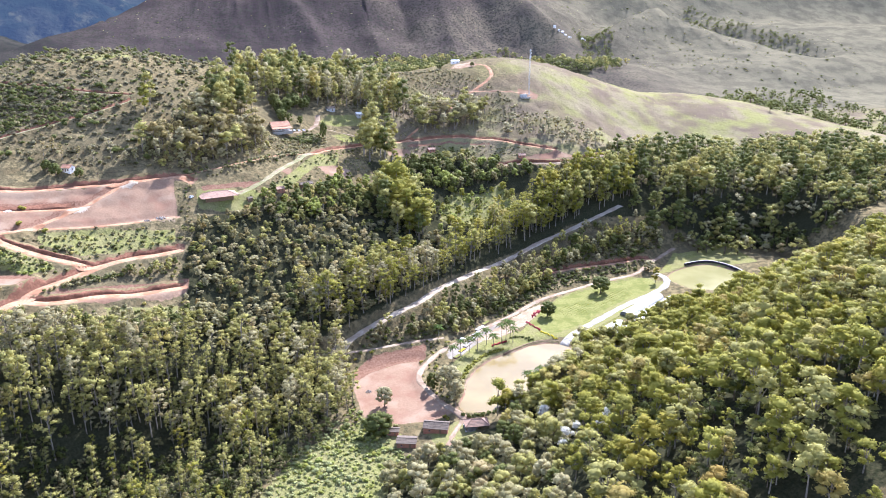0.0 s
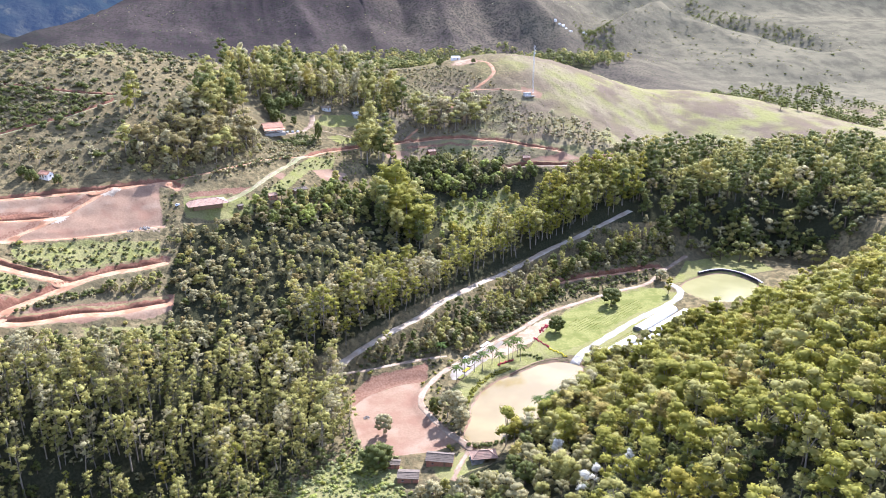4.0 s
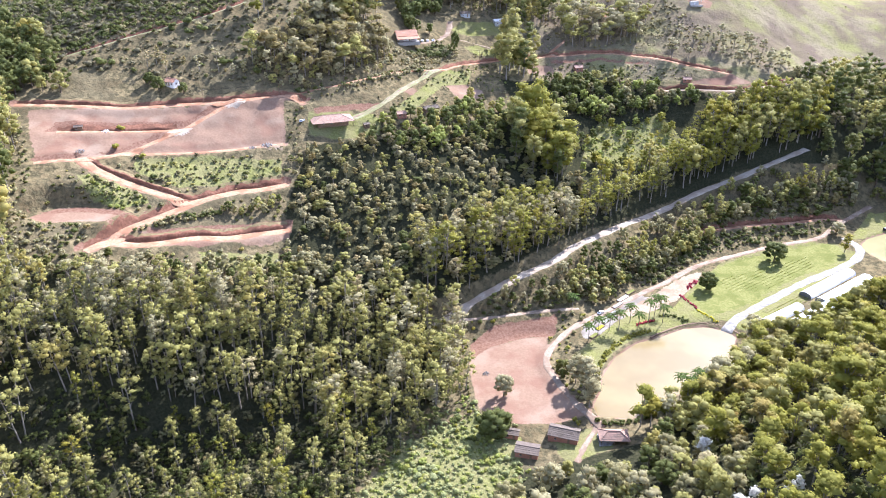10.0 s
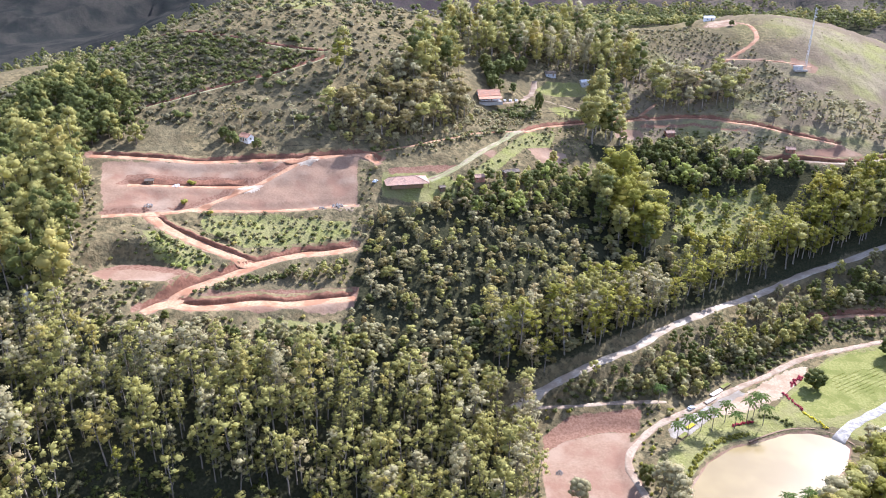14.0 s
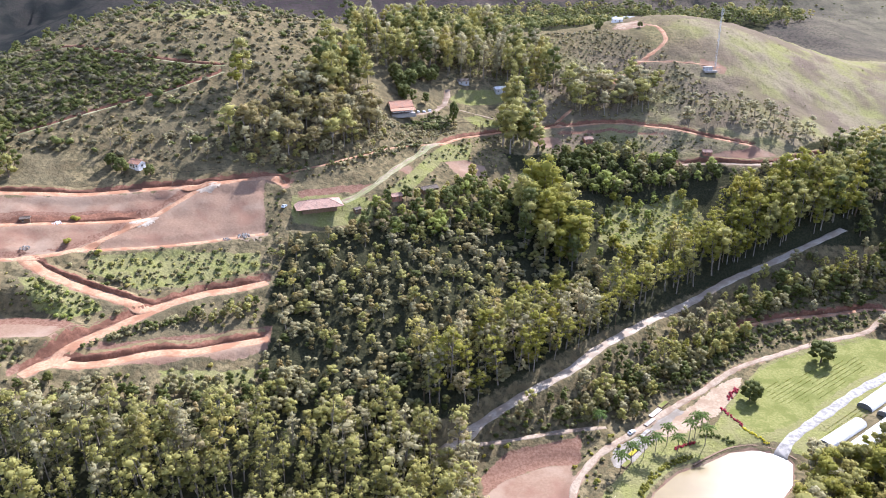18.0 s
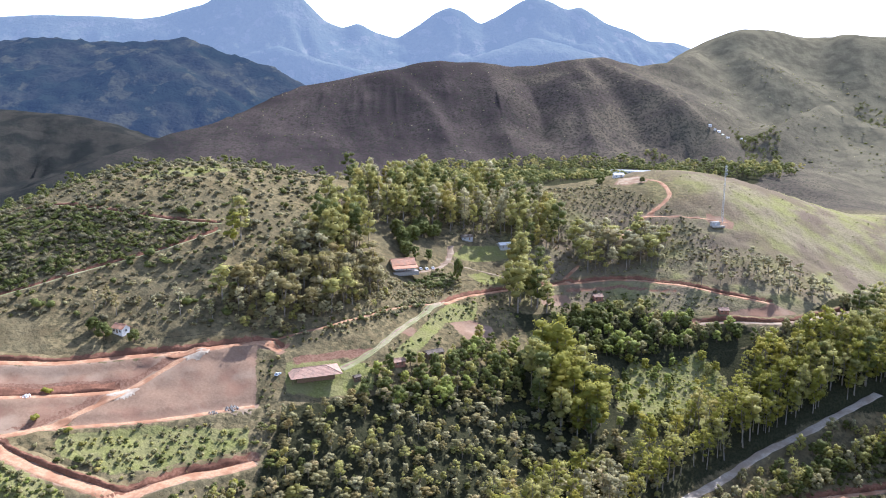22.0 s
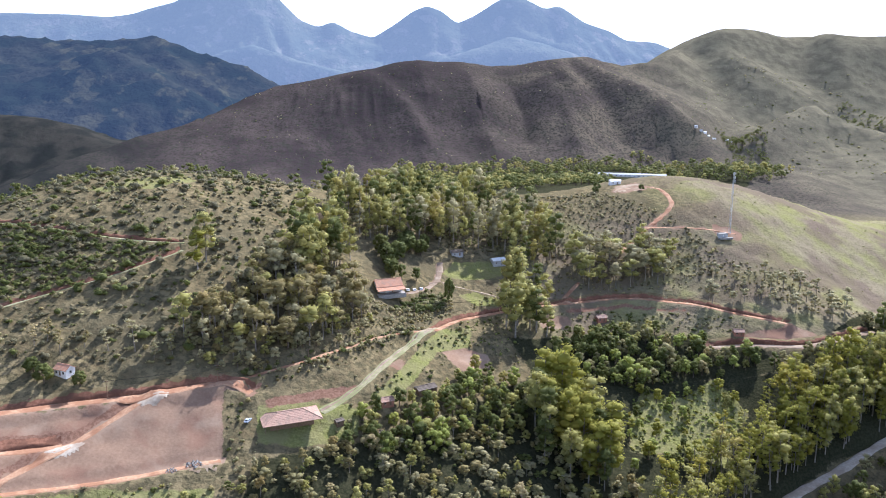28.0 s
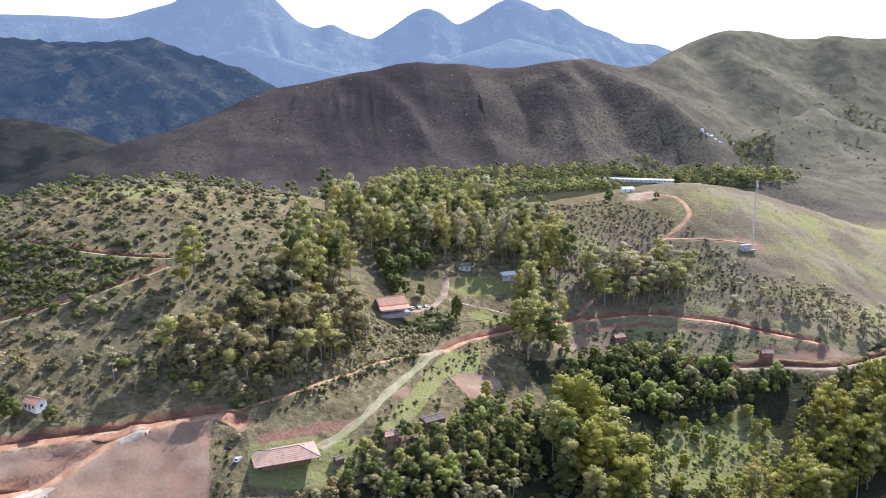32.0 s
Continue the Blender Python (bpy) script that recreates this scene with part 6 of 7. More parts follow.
def hip(root, w, d, h, rise, over, mat, n=6):
    """A hipped roof: four slopes of tile courses with ridge and hip caps."""
    W, D, R = w / 2 + over, d / 2 + over, max(0.3, w / 2 - d / 2)
    e, t = h - 0.25, h + rise
    a, b, c, q, r0, r1 = (-W, -D, e), (W, -D, e), (W, D, e), (-W, D, e), (-R, 0, t), (R, 0, t)
    roof = part("roof", ([a, b, c, q, r0, r1], [(0, 1, 5, 4), (2, 3, 4, 5), (1, 2, 5), (3, 0, 4), (3, 2, 1, 0)]), mat, root)
    courses(a, b, r1, r0, n, mat, roof)
    courses(c, q, r0, r1, n, mat, roof)
    courses(b, c, r1, r1, n, mat, roof)
    courses(q, a, r0, r0, n, mat, roof)
    part("ridge_cap", box(-R, -0.2, t, R, 0.2, t + 0.25, 0.1), mat, roof)
    for p, s in ((a, r0), (b, r1), (c, r1), (q, r0)):
        v, f = limb((p[0], p[1], p[2] + 0.12), (s[0], s[1], s[2] + 0.12), 0.16, 0.16, 5)
        part("hip_cap", (v, f), mat, roof)
    return roof


def posts(root, spots, h, r=0.11, mat=TIMBER):
    for x, y in spots:
        part("post", limb((x, y, -1.0), (x, y, h), r, r, 6), mat, root)


def at(x, y, turn=0.0, drop=0.0):
    return pose(x, y, height(x, y) - drop, 0, 0, turn)


def door(root, x, y, nx, ny, mat=TIMBER):
    tx, ty = -ny, nx
    v = [(x + tx * u + nx * d, y + ty * u + ny * d, z) for d in (0, 0.07) for u, z in ((-0.45, 0), (0.45, 0), (0.45, 2.05), (-0.45, 2.05))]
    part("door", (v, [(0, 1, 2, 3), (7, 6, 5, 4), (0, 4, 5, 1), (1, 5, 6, 2), (2, 6, 7, 3), (3, 7, 4, 0)]), mat, root, "plank door")


# hill house with a red roof and a veranda
house = thing("house", at(22, 653, 14), "house with red clay tile roof and a front veranda", "house")
part("wall", walls(15, 9, 4.0), WHITE_WALL, house, "white plaster wall")
gable(house, 15, 9, 4.0, 3.0, 0.6, RED_TILE, 9)
ver = part("veranda_roof", slab((-8.4, -9.4, 2.3), (8.4, -9.4, 2.3), (8.4, -4.6, 3.4), (-8.4, -4.6, 3.4), 0.12), RED_TILE, house)
courses((-8.4, -9.4, 2.3), (8.4, -9.4, 2.3), (8.4, -4.6, 3.4), (-8.4, -4.6, 3.4), 6, RED_TILE, ver)
posts(house, [(x, -9.0) for x in (-8, -4.8, -1.6, 1.6, 4.8, 8)], 2.25)
part("veranda_floor", box(-8.4, -9.5, -2.4, 8.4, -4.51, 0.05), STONE, house)
for wx in (-5, -1.5, 4.5):
    window(house, wx, -4.5, 0.9, 1.3, 1.2, 0, -1)
door(house, 1.6, -4.5, 0, -1)
for wy in (-1.5, 1.5):
    window(house, 7.5, wy, 0.9, 1.1, 1.1, 1, 0)

# farm building with the broad hipped roof
farm = thing("farm_building", at(-27, 540, 14), "low farm building with broad weathered brown tile roof", "farmhouse")
# shaded open sides under the roof are put in as dark walls
part("wall", walls(19, 8.5, 2.3), TIMBER, farm, "timber wall, dark for the shade of the open sides")
hip(farm, 25, 14, 2.5, 2.6, 0.5, BROWN_TILE, 8)
posts(farm, [(x, -6.9) for x in (-12, -7, -2.4, 2.4, 7, 12)], 2.3)
for wx in (-6, -1, 5):
    window(farm, wx, -4.25, 0.9, 1.2, 1.1, 0, -1)
door(farm, 2.2, -4.25, 0, -1)

# white cottage above the terraces
cottage = thing("cottage", at(-124, 553, -30), "small white cottage with an orange tile roof", "house")
part("wall", walls(7, 5, 2.8), WHITE_WALL, cottage, "white plaster wall")
gable(cottage, 7, 5, 2.8, 1.5, 0.4, RED_TILE, 5)
for wx in (-2, 2):
    window(cottage, wx, -2.5, 0.9, 1.0, 1.0, 0, -1)
window(cottage, 3.5, 0, 0.9, 1.0, 1.0, 1, 0)
door(cottage, 0, -2.5, 0, -1)


def shed(x, y, turn, w, d, h, mat, label, wall_mat=GREY_WALL, rise=1.1, n=4):
    root = thing("shed", at(x, y, turn), label, "shed", "sheds of the valley")
    part("wall", walls(w, d, h), wall_mat, root)
    gable(root, w, d, h, rise, 0.4, mat, n)
    door(root, w * 0.2, -d / 2, 0, -1)
    window(root, -w * 0.25, -d / 2, 0.9, 0.9, 0.8, 0, -1)
    return root


shed(72, 719, 10, 8, 5, 2.6, GREY_ROOF, "grey-roofed shed behind the hill house")
shed(100, 716, 12, 9, 6, 3.0, WHITE_FILM, "pale shed with a whitish sheet roof at the lawn", GREY_WALL)
shed(16, 558, 20, 6, 4.5, 2.3, BROWN_TILE, "little hut with brown tile roof below the track", BRICK_WALL)
shed(36, 574, 24, 10, 5.5, 2.2, GREY_ROOF, "dark grey-roofed shed among trees", TIMBER)
shed(-6, 542, 30, 3.5, 2.6, 2.0, GREY_ROOF, "tiny grey garden shed on grass", TIMBER, 0.5, 2)
shed(14, 541, -20, 3.2, 2.6, 2.0, GREY_ROOF, "tiny grey hut among fruit trees", TIMBER, 0.5, 2)
shed(156, 664, 8, 6, 4.5, 2.6, BROWN_TILE, "red-roofed hut below the hill road", BRICK_WALL)
shed(234, 638, -10, 6, 4, 2.3, BROWN_TILE, "reddish hut at the earth cutting", BRICK_WALL)
shed(228, 850, 0, 9, 5, 2.8, WHITE_FILM, "pale-roofed building on the bare hilltop yard", WHITE_WALL)
shed(80, 332, -22, 12.5, 7.5, 2.8, GREY_ROOF, "brick shed with mossy grey-brown roof", BRICK_WALL, 1.6, 5)
shed(63, 325, -18, 9.5, 6.5, 2.6, GREY_ROOF, "low shed with a grey sheet roof", BRICK_WALL, 0.9, 4)
shed(58, 336, -18, 6, 4, 2.3, GREY_ROOF, "small lean grey-roofed shed by a dark tree", BRICK_WALL, 0.6, 3)

# open kiosk by the pond
kiosk = thing("kiosk", at(100, 327, -6), "open kiosk with brown hipped tile roof on posts", "kiosk")
hip(kiosk, 12, 7, 2.9, 2.1, 0.4, BROWN_TILE, 6)
posts(kiosk, [(x, y) for x in (-5.6, 0, 5.6) for y in (-3.2, 3.2)], 2.8, 0.14)
part("floor_slab", box(-6.2, -3.8, -1.0, 6.2, 3.8, 0.12), CONCRETE, kiosk)
part("counter", box(-4.5, 0.6, 0.12, 4.5, 1.3, 1.05, 0.04), TIMBER, kiosk)
part("back_wall", box(-5.6, 2.9, 0.12, 5.6, 3.1, 2.6), BRICK_WALL, kiosk)


def tunnel(x, y, x2, y2, w, h):
    """A greenhouse: arched film cover, end arches and hoops."""
    length = math.hypot(x2 - x, y2 - y)
    z = (height(x, y) + height(x2, y2)) / 2
    root = thing("greenhouse", pose(x, y, z, 0, 0, math.degrees(math.atan2(y2 - y, x2 - x))), "white film-covered arched greenhouse tunnel on the lawn", "greenhouse", "greenhouses by the drive")
    n, m = 14, 12
    arc = [(w / 2 * math.cos(math.pi * k / n), h * 0.35 * 0 + h * math.sin(math.pi * k / n) ** 0.75) for k in range(n + 1)]
    v, f = [], []
    for j in range(m + 1):
        sag = 0.10 * (1 if j % 2 else 0)
        for py, pz in arc:
            v.append((length * j / m, py * (1 - sag / w), max(-0.5, pz - sag if pz > 0.2 else -0.5)))
    for j in range(m):
        for k in range(n):
            a = j * (n + 1) + k
            f.append((a, a + 1, a + n + 2, a + n + 1))
    part("film_cover", (v, f), WHITE_FILM, root, "white translucent film", True)
    for j in range(0, m + 1, 2):
        hoop = merge(*[limb((length * j / m, *p), (length * j / m, *q), 0.05, 0.05, 4) for p, q in zip(arc[:-1], arc[1:])])
        part("hoop", hoop, GALVANISED, root)
    # backlit shade of the tunnel ends is put in as dark sheets
    for ex in (0.06, length - 0.06):
        ring = [(ex, py * 0.97, pz * 0.97) for py, pz in arc]
        part("end_sheet", (ring + [(p[0] + 0.05, p[1], p[2]) for p in ring], [tuple(range(n + 1)), tuple(range(2 * n + 1, n, -1))]), END_SHADE, root, "end sheet, its backlit shade put in as dark grey")


tunnel(238, 434, 278, 459, 7.4, 3.0)
tunnel(243, 426, 284, 451, 7.4, 3.0)
tunnel(203, 408, 229, 423, 6.6, 2.8)
tunnel(213, 403, 246, 423, 7.4, 3.0)

# radio mast on the pasture hill
mast = thing("radio_mast", at(275, 735), "tall pale lattice radio mast on the hilltop", "mast")
MAST_H = 45.0
legs = [(0.85 * math.cos(a), 0.85 * math.sin(a)) for a in (0.3, 2.394, 4.488)]
for lx, ly in legs:
    part("leg", limb((lx, ly, -1), (lx * 0.55, ly * 0.55, MAST_H), 0.11, 0.08, 4), GALVANISED, mast)
for k in range(22):
    z0, z1 = MAST_H * k / 22, MAST_H * (k + 1) / 22
    s0, s1 = 1 - 0.45 * k / 22, 1 - 0.45 * (k + 1) / 22
    bits = [limb((legs[i][0] * s0, legs[i][1] * s0, z0), (legs[(i + 1) % 3][0] * s1, legs[(i + 1) % 3][1] * s1, z1), 0.05, 0.05, 3) for i in range(3)]
    bits += [limb((legs[i][0] * s1, legs[i][1] * s1, z1), (legs[(i + 1) % 3][0] * s1, legs[(i + 1) % 3][1] * s1, z1), 0.04, 0.04, 3) for i in range(3)]
    part("brace_section", merge(*bits), GALVANISED, mast)
for z in (38, 41, 43.5):
    part("antenna", merge(limb((0.6, 0, z), (1.2, 0, z), 0.05, 0.05, 4), limb((1.2, 0, z - 0.9), (1.2, 0, z + 0.9), 0.16, 0.16, 6)), WHITE_WALL, mast)
cabin = thing("equipment_cabin", at(268, 732, 5), "flat-roofed grey equipment cabin at the mast foot", "cabin")
part("wall", walls(7, 3, 2.6), GREY_WALL, cabin)
part("roof", box(-3.8, -1.8, 2.6, 3.8, 1.8, 2.85, 0.05), CONCRETE, cabin)
door(cabin, 0, -1.5, 0, -1, GALVANISED)
part("yard_slab", box(-4, -4.5, -1.2, 6, -1.9, 0.1), CONCRETE, cabin)

# long pale building in the valley behind and far houses
hall = thing("long_hall", pose(420, 1345, 84.0, 0, 0, -22), "very long low white hall far behind the hill", "hall")
part("wall", walls(126, 10, 4.0), WHITE_WALL, hall)
part("base", box(-63, -5, -14, 63, 5, 0), GREY_WALL, hall)
part("roof", merge(slab((-64, -6, 3.8), (64, -6, 3.8), (64, 0, 5.6), (-64, 0, 5.6), 0.2), slab((64, 6, 3.8), (-64, 6, 3.8), (-64, 0, 5.6), (64, 0, 5.6), 0.2)), PALE_SHEET, hall)
for k in range(18):
    window(hall, -57 + k * 6.7, -5, 1.4, 2.0, 1.0, 0, -1)
for k, (hx, hy, hw) in enumerate(((652, 1598, 11), (658, 1589, 9), (667, 1591, 12), (671, 1583, 10), (678, 1579, 9), (684, 1586, 11), (735, 1636, 12), (741, 1630, 9), (-296, 2521, 16), (-280, 2543, 14), (-268, 2555, 15), (-613, 2434, 12), (-650, 2440, 12), (-200, 900, 10), (-186, 912, 9), (-262, 690, 9))):
    hw *= 0.46
    far_house = thing("far_house", pose(hx, hy, height(hx, hy), 0, 0, 20.0 * (k % 5) - 40), "white far-off village house with pale roof" if hy > 1000 else "far house with a red roof among trees", "house", "far houses")
    part("wall", walls(hw, hw * 0.6, 3.0), WHITE_WALL, far_house)
    far_mat = WHITE_FILM if hy > 1000 else RED_TILE
    part("roof", merge(slab((-hw / 2 - 0.3, -hw * 0.34, 2.9), (hw / 2 + 0.3, -hw * 0.34, 2.9), (hw / 2 + 0.3, 0, 4.1), (-hw / 2 - 0.3, 0, 4.1), 0.15), slab((hw / 2 + 0.3, hw * 0.34, 2.9), (-hw / 2 - 0.3, hw * 0.34, 2.9), (-hw / 2 - 0.3, 0, 4.1), (hw / 2 + 0.3, 0, 4.1), 0.15)), far_mat, far_house)
    for wx in (-0.25, 0.25):
        window(far_house, wx * hw, -hw * 0.3, 1.0, 0.9, 1.0, 0, -1)


def car(x, y, turn, mat, label):
    root = thing("car", at(x, y, turn), label, "car", "parked cars")
    side = [(-2.1, 0.45), (2.1, 0.45), (2.15, 0.8), (1.3, 0.95), (0.6, 1.42), (-1.1, 1.45), (-1.9, 1.0), (-2.15, 0.9)]
    n = len(side)
    v = [(px, -0.85, pz) for px, pz in side] + [(px, 0.85, pz) for px, pz in side]
    part("body", (v, [tuple(range(n)), tuple(range(2 * n - 1, n - 1, -1))] + [(i, i + n, (i + 1) % n + n, (i + 1) % n) for i in range(n)]), mat, root)
    part("windscreen", slab((1.28, -0.7, 0.99), (1.28, 0.7, 0.99), (0.66, 0.66, 1.43), (0.66, -0.66, 1.43), -0.03), GLASS, root)
    part("rear_window", slab((-1.82, 0.7, 1.06), (-1.82, -0.7, 1.06), (-1.16, -0.66, 1.45), (-1.16, 0.66, 1.45), -0.03), GLASS, root)
    for sy in (-1, 1):
        part("side_window", box(-0.95, 0.84 * sy - 0.03, 1.0, 0.55, 0.84 * sy + 0.03, 1.34), GLASS, root)
        for wx in (-1.35, 1.35):
            ty = part("wheel", limb((wx, 0.66 * sy, 0.32), (wx, 0.88 * sy, 0.32), 0.33, 0.33, 12), RUBBER, root)
            part("rim", limb((wx, 0.70 * sy, 0.32), (wx, 0.90 * sy, 0.32), 0.2, 0.18, 10), GALVANISED, ty)


car(120, 426, 35, CAR_WHITE, "white car parked on the dirt track")
car(-45, 537, 70, CAR_BLUE, "pale blue car parked beside the farm building")
for k in range(3):
    car(34.5 + 4.2 * k, 663 + 2.0 * k, 95, CAR_WHITE, "white car parked beside the hill house")


def palm(x, y, h):
    """A palm: slim ringed trunk, crown shaft and drooping feathered fronds, each a part."""
    root = thing("palm_tree", pose(x, y, height(x, y), 0, 0, float(rng.uniform(0, 360))), "slender palm with drooping feathery fronds near the pond", "palm", "palms round the pond")
    part("trunk", join([limb((0, 0, -0.6), (0.12, 0, h * 0.5), 0.2, 0.16, 6), limb((0.12, 0, h * 0.5), (0.1, 0.1, h), 0.16, 0.12, 6)]), BARK, root)
    part("crown_shaft", limb((0.1, 0.1, h - 0.2), (0.1, 0.1, h + 0.9), 0.17, 0.08, 6), PALMLEAF, root)
    for k in range(13):
        a = k * 2.4
        lift = 0.95 - 0.13 * (k % 6)
        v, f = [], []
        for j in range(8):
            q = j / 7
            r, zz = 4.3 * q, h + 0.8 + lift * 2.8 * q - 3.6 * q * q
            half = 0.85 * math.sin(math.pi * (0.12 + 0.86 * q))
            cx, cy = 0.1 + r * math.cos(a), 0.1 + r * math.sin(a)
            v += [(cx - half * math.sin(a), cy + half * math.cos(a), zz - half * 0.5), (cx, cy, zz), (cx + half * math.sin(a), cy - half * math.cos(a), zz - half * 0.5)]
        for j in range(7):
            b = 3 * j
            f += [(b, b + 1, b + 4), (b + 3, b + 4, b + 1), (b + 1, b + 2, b + 5), (b + 4, b + 5, b + 1)] if j % 2 else [(b, b + 1, b + 3), (b + 1, b + 2, b + 5)]
        part("frond", (v, f), PALMLEAF, root)


for px, py, ph in ((107, 401, 9), (113, 405, 10), (120, 409, 9), (125, 409, 11), (133, 416, 10), (136, 411, 8), (143, 416, 12), (147, 419, 13), (150, 414, 10), (152, 424, 9), (105, 430, 8), (140, 345, 15), (136, 349, 14), (144, 350, 15)):
    palm(px, py, ph)

# trees that stand alone
single("dense", 240, 477, height(240, 477) - 0.6, 1.1, DEEP, 1.35, "round_tree", "round dark green tree alone on the lawn", "lone trees")
single("dense", 186, 446, height(186, 446) - 0.4, 0.95, DEEP, 1.25, "lawn_tree", "dark spreading tree at the edge of the lawn", "lone trees")
single("dense", 58, 362, height(58, 362), 0.98, GREYLEAF, 0.98, "field_tree", "small grey-green tree alone on red earth", "lone trees")
single("dense", 51, 338, height(51, 338) - 1.5, 1.1, DEEP, 1.5, "dark_bush_tree", "big dark rounded tree beside the sheds", "lone trees")
for tx, ty, ts in ((95, 349, 0.8), (97, 355, 0.9), (96, 362, 0.85), (93, 368, 0.8), (98, 368, 0.72)):
    single("spire", tx, ty, height(tx, ty) - 1, ts, GREYLEAF, 1.45, "pond_tree", "grey-green feathery tree on the pond bank", "pond trees")
single("dense", 88, 374, height(88, 374) - 1, 0.9, DEEP, 0.85, "pond_tree", "dark leafy tree on the pond bank", "pond trees")
single("dense", 120, 343, height(120, 343) - 1.5, 0.62, DEEP, 1.5, "bank_bush", "dark bush at the pond edge", "lone trees")
single("broadleaf", 296, 508, height(296, 508) - 1, 0.9, GREYLEAF, 1.4, "track_tree", "grey-green tree beside the far pond track", "lone trees")
single("spire", 290, 486, height(290, 486), 0.6, BRIGHT, 1.5, "drive_tree", "light green tree beside the drive", "lone trees")
for sx, sy, sh in ((-57, 474, 1.6), (-145, 512, 1.3), (-143, 493, 1.3), (-128, 489, 1.0)):
    single("shrub", sx, sy, height(sx, sy), sh, BRIGHT, 1.2, label="round green bush alone on red earth")
for sx, sy, ss in ((123, 294, 0.95), (114, 249, 0.85), (120, 252, 0.75), (132, 250, 0.85), (-178, 398, 1.1)):
    single("feather", sx, sy, height(sx, sy) - 0.3, ss * 0.85, SILVER, 1.1, "silver_tree", "silvery white-leaved tree standing in dark woodland", "silver trees")


# pond walls, beds and flowers
def band(name, pts, w, h, mat, label, category, base=None, kind=""):
    """A low wall or bed along a line."""
    line = curve(pts, 1.2)
    tang = np.gradient(line, axis=0)
    tang /= np.linalg.norm(tang, axis=1)[:, None]
    side = np.column_stack([-tang[:, 1], tang[:, 0]]) * w / 2
    z = np.full(len(line), base) if base is not None else ground_at(line[:, 0], line[:, 1])[0]
    wob = 1 + 0.12 * np.sin(np.arange(len(line)) * 1.9)
    v, f = [], []
    for k in range(len(line)):
        a, b = line[k] + side[k] * wob[k], line[k] - side[k] * wob[k]
        v += [(*a, z[k] - 1.5), (*(a * 0.9 + b * 0.1), z[k] + h), (*(b * 0.9 + a * 0.1), z[k] + h), (*b, z[k] - 1.5)]
    for k in range(len(line) - 1):
        q = 4 * k
        f += [(q, q + 1, q + 5, q + 4), (q + 1, q + 2, q + 6, q + 5), (q + 2, q + 3, q + 7, q + 6)]
    q = 4 * (len(line) - 1)
    f += [(3, 2, 1, 0), (q, q + 1, q + 2, q + 3)]
    return tagged(link(name, v, f, mat), label, category, kind=kind)


band("pond_wall", [(140, 402), (147, 406), (160, 412), (172, 413.5), (182, 409), (187, 402)], 1.0, 0.9, TIMBER, "dark curved retaining edge of the pond", "wall", -1.0, "structure")
band("pond_wall", [(330, 511), (342, 513.5), (353, 512.5), (361, 503), (364.5, 490), (364, 480)], 1.6, 2.6, DARK_LINER, "dark lined embankment of the far pond", "wall", 2.4, "structure")


def bushes(name, pts, step, size, mat, label, category, spread_by=0.7):
    """A planted bed: low leafy clumps along a line, joined because nobody could count them."""
    line = curve(pts, step)
    lobes = []
    for x, y in line:
        for k in range(3):
            px, py = x + rng.uniform(-1, 1) * spread_by, y + rng.uniform(-1, 1) * spread_by
            lobes.append((px, py, height(px, py) + size * 0.4, size * rng.uniform(0.6, 1.1)))
    v, f, n = sprays(lobes, 14, 0.28, 0.8)
    tagged(link(name, v, f, mat, normals=n), label, category, kind="stuff")


bushes("flower_bed", [(173, 424), (176, 418), (179, 413)], 1.2, 0.55, YELLOW_BLOOM, "yellow flower bed along the pond edge", "flowers")
bushes("flower_bed", [(169, 440), (171, 434), (173, 426)], 1.2, 0.6, RED_BLOOM, "dark red foliage bed on the lawn", "flowers")
bushes("flower_bed", [(136, 413), (141, 415), (146, 416)], 1.2, 0.7, RED_BLOOM, "red foliage bed below the palms", "flowers")
bushes("hedge", [(152, 420), (158, 419), (163, 415)], 1.4, 0.8, DEEP, "low clipped hedge on the lawn", "hedge", 1.4)
bushes("pond_reeds", [(102, 369), (108, 380), (116, 392), (128, 402), (140, 407)], 1.6, 0.9, BRIGHT, "green reeds and shrubs along the pond bank", "reeds", 1.2)
bushes("pond_reeds", [(97, 339), (104, 337), (114, 338), (126, 343)], 1.6, 0.9, DEEP, "dark shrubs along the pond bank", "reeds", 1.0)
bushes("red_shrubs", [(176, 448), (180, 452), (184, 456)], 1.6, 0.9, RED_BLOOM, "dark reddish shrubs beside the sandy yard", "shrubs", 1.2)
bushes("drive_hedge", [(30, 645), (38, 646), (46, 650), (52, 656)], 1.8, 1.5, DEEP, "dense dark shrubs in front of the house", "hedge", 2.2)

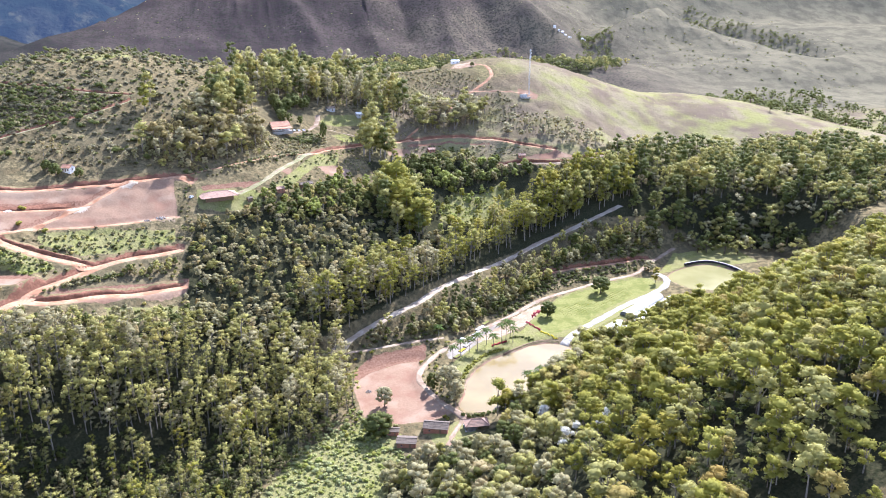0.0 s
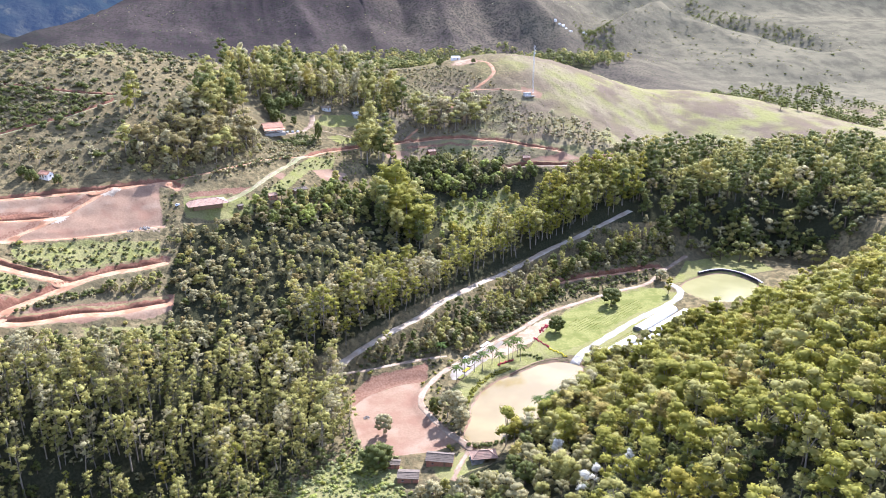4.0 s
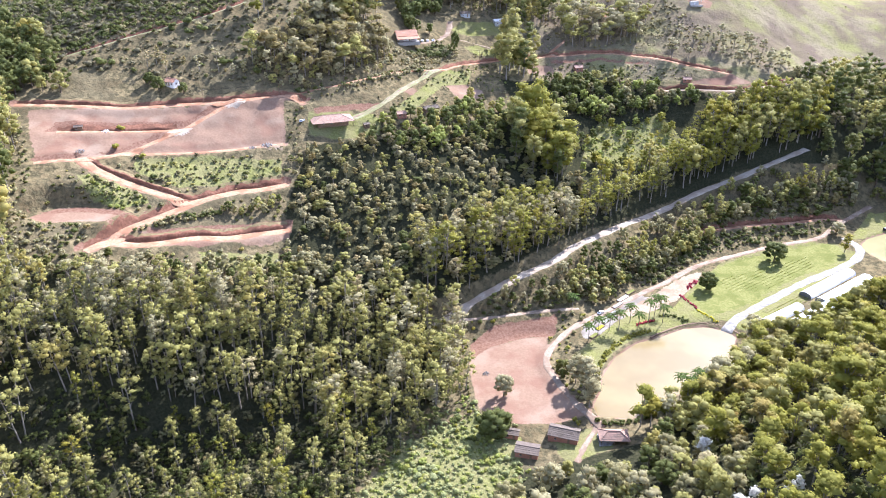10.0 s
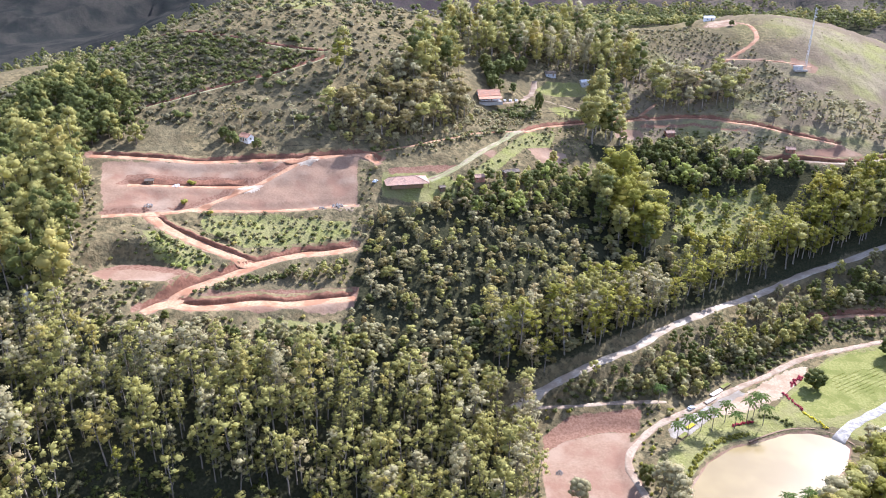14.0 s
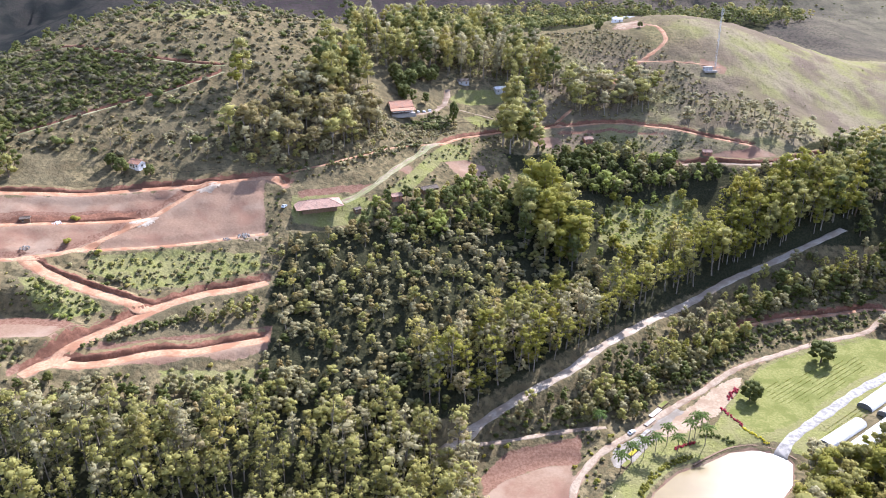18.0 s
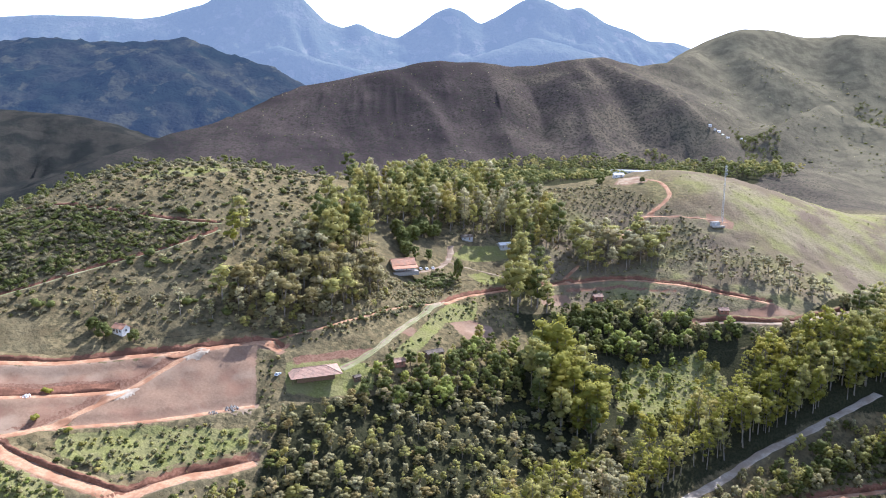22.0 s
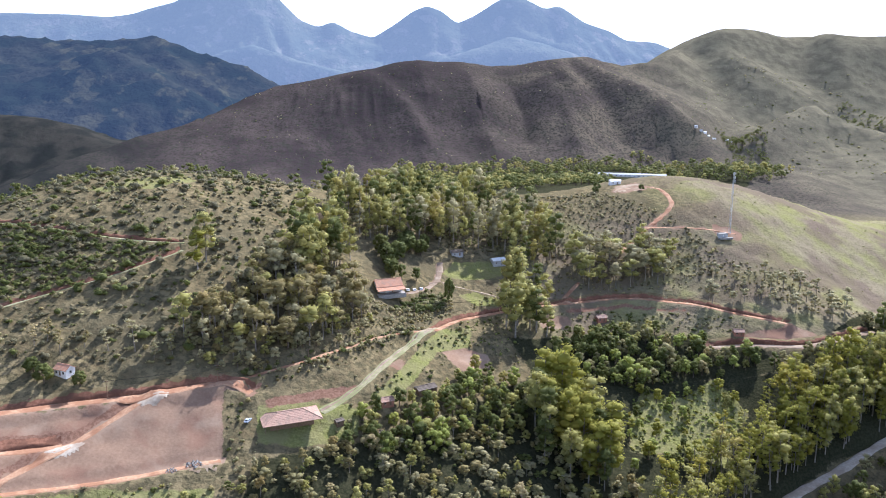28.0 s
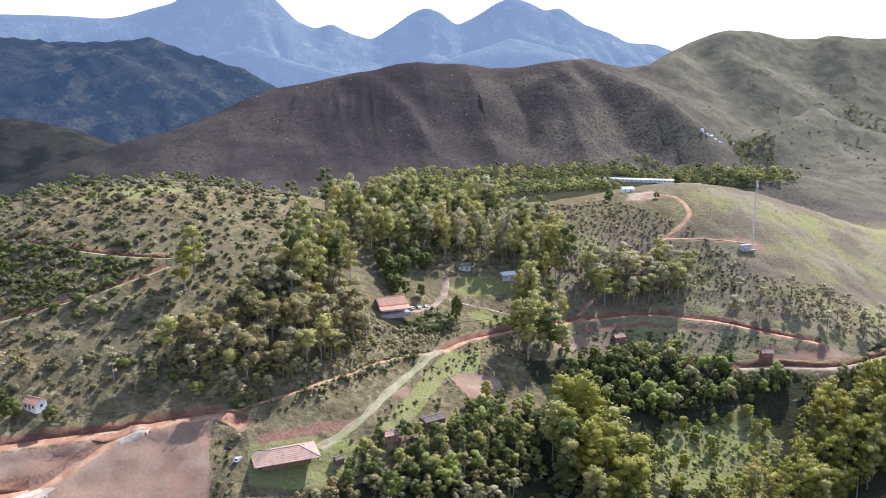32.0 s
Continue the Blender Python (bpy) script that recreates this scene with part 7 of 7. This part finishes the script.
for bx, by, bw, bl, turn, mat, words in ((131, 433, 2.2, 8, 40, CONCRETE, "white-covered nursery bed"), (136, 440, 2.4, 9, 40, WHITE_FILM, "white-covered nursery bed"), (142, 446, 2.4, 7, 40, LAWN, "green planted nursery bed"),
                                         (121, 418, 2.4, 7, 42, CONCRETE, "pale gravel nursery bed"), (116, 412, 2.2, 6, 42, YELLOW_BLOOM, "yellow planted nursery bed"), (111, 405, 2.2, 6, 42, LAWN, "green planted nursery bed"), (126, 425, 2.2, 7, 42, CONCRETE, "pale gravel nursery bed")):
    bed = thing("nursery_bed", pose(bx, by, height(bx, by), 0, 0, turn), words + " beside the dirt track", "garden bed", "nursery beds")
    part("bed_rim", merge(box(-bl / 2, -bw / 2, -0.5, bl / 2, -bw / 2 + 0.15, 0.45), box(-bl / 2, bw / 2 - 0.15, -0.5, bl / 2, bw / 2, 0.45), box(-bl / 2, -bw / 2 + 0.15, -0.5, -bl / 2 + 0.15, bw / 2 - 0.15, 0.45), box(bl / 2 - 0.15, -bw / 2 + 0.15, -0.5, bl / 2, bw / 2 - 0.15, 0.45)), TIMBER, bed)
    part("bed_top", box(-bl / 2 + 0.15, -bw / 2 + 0.15, -0.4, bl / 2 - 0.15, bw / 2 - 0.15, 0.6, 0.15), mat, bed)

lying("lawn", [(170, 438), (206, 474), (234, 486), (272, 498), (290, 496), (286, 478), (262, 464), (236, 450), (212, 434), (196, 424), (178, 420)], LAWN, 0.10, "mown green lawn with faint stripes", "lawn")
lying("gravel_yard", [(104, 405), (110, 402), (128, 417), (146, 431), (152, 440), (144, 443), (124, 426), (108, 417)], PALE_GRAVEL, 0.06, "pale gravel strip under the nursery beds", "yard")
lying("yard", [(122, 421), (150, 441), (176, 461), (192, 467), (180, 448), (160, 431), (140, 422)], SAND, 0.10, "bare sandy yard beside the track", "yard")
lying("yard", [(215, 817), (226, 836), (240, 835), (244, 821), (239, 812)], SAND, 0.15, "pale sandy yard on the hilltop", "yard")
for bx, by, bs in ((204, 828, 0.5), (208, 836, 0.6), (237, 812, 0.45)):
    single("dense", bx, by, height(bx, by) - 0.3, bs, DEEP, 1.2, label="dark round bush beside the hilltop yard")
lying("yard", [(-70, 516), (-54, 520), (-54, 513), (-66, 511)], SAND, 0.12, "pale gravel heap on the field edge", "yard")

# utility poles with cross-arms
for ux, uy in ((36, 634), (78, 660), (-60, 556), (-104, 543), (-20, 571), (24, 432), (60, 448), (130, 492)):
    pole = thing("utility_pole", at(ux, uy, 30), "weathered wooden utility pole with a cross-arm", "pole", "utility poles")
    part("post", limb((0, 0, -1), (0, 0, 8.5), 0.14, 0.1, 6), TIMBER, pole)
    part("cross_arm", box(-0.9, -0.06, 7.9, 0.9, 0.06, 8.05), TIMBER, pole)
    for ix in (-0.8, 0, 0.8):
        part("insulator", limb((ix, 0, 8.05), (ix, 0, 8.3), 0.05, 0.04, 6), WHITE_WALL, pole)


def heap(x, y, size, mat, label):
    """A loose heap of rubble; every larger stone is a part."""
    root = thing("rubble_heap", at(x, y), label, "rubble heap", "heaps on the terraces")
    for k in range(14):
        a, r = k * 2.4, size * math.sqrt((k + 0.5) / 14)
        q = rng.uniform(0.35, 0.75) * size * 0.45
        v = OCTA_V * (q * rng.uniform(0.7, 1.2, (6, 1))) + (r * math.cos(a), r * math.sin(a), 0.25 * q + 0.5 * (size - r) * 0.4)
        part("stone", (v, OCTA_F), mat, root)


heap(-160, 486, 2.6, CONCRETE, "heap of pale broken stone beside the terrace road")
# pale stones put in for a pile under a white-green tarp
heap(-152, 507, 2.2, WHITE_WALL, "pale heap put in for a white tarp pile on the terrace")
heap(-64, 515, 3.0, CONCRETE, "pale gravel heap at the field edge")
heap(-72, 511, 2.0, CONCRETE, "small pale gravel heap at the field edge")
heap(52, 380, 1.6, STONE, "few dark stones on the red field")
shed(-166, 506, 15, 4.2, 2.6, 2.2, GREY_ROOF, "small dark site hut on the bare terrace", TIMBER, 0.5, 2)
lying("gravel_patch", [(-121, 513), (-112, 521), (-106, 519), (-114, 511)], GRAVEL, 0.22, "grey gravel spread on the terrace road", "gravel", step=1.2)
lying("gravel_patch", [(-93, 541), (-84, 549), (-78, 547), (-86, 539)], GRAVEL, 0.22, "grey gravel spread on the terrace road", "gravel", step=1.2)


def wire(a, b, sag):
    pts = [mixp(a, b, k / 10) for k in range(11)]
    pts = [(p[0], p[1], p[2] - sag * 4 * (k / 10) * (1 - k / 10)) for k, p in enumerate(pts)]
    v = [(p[0] + 0.035 * math.cos(t), p[1] + 0.02 * math.cos(t), p[2] + 0.035 * math.sin(t)) for p in pts for t in (0.5, 2.6, 4.7)]
    return v, [(3 * k + i, 3 * k + (i + 1) % 3, 3 * k + 3 + (i + 1) % 3, 3 * k + 3 + i) for k in range(10) for i in range(3)]


for (ax, ay), (bx, by) in (((36, 634), (78, 660)), ((24, 432), (60, 448)), ((60, 448), (130, 492)), ((-104, 543), (-60, 556)), ((-60, 556), (-20, 571))):
    lines = thing("power_line", pose(0, 0, 0), "thin dark power cables between two poles", "cable", "power lines")
    for off in (-0.7, 0, 0.7):
        part("cable", wire((ax + off * 0.87, ay + off * 0.5, height(ax, ay) + 8.3), (bx + off * 0.87, by + off * 0.5, height(bx, by) + 8.3), 0.8), RUBBER, lines)
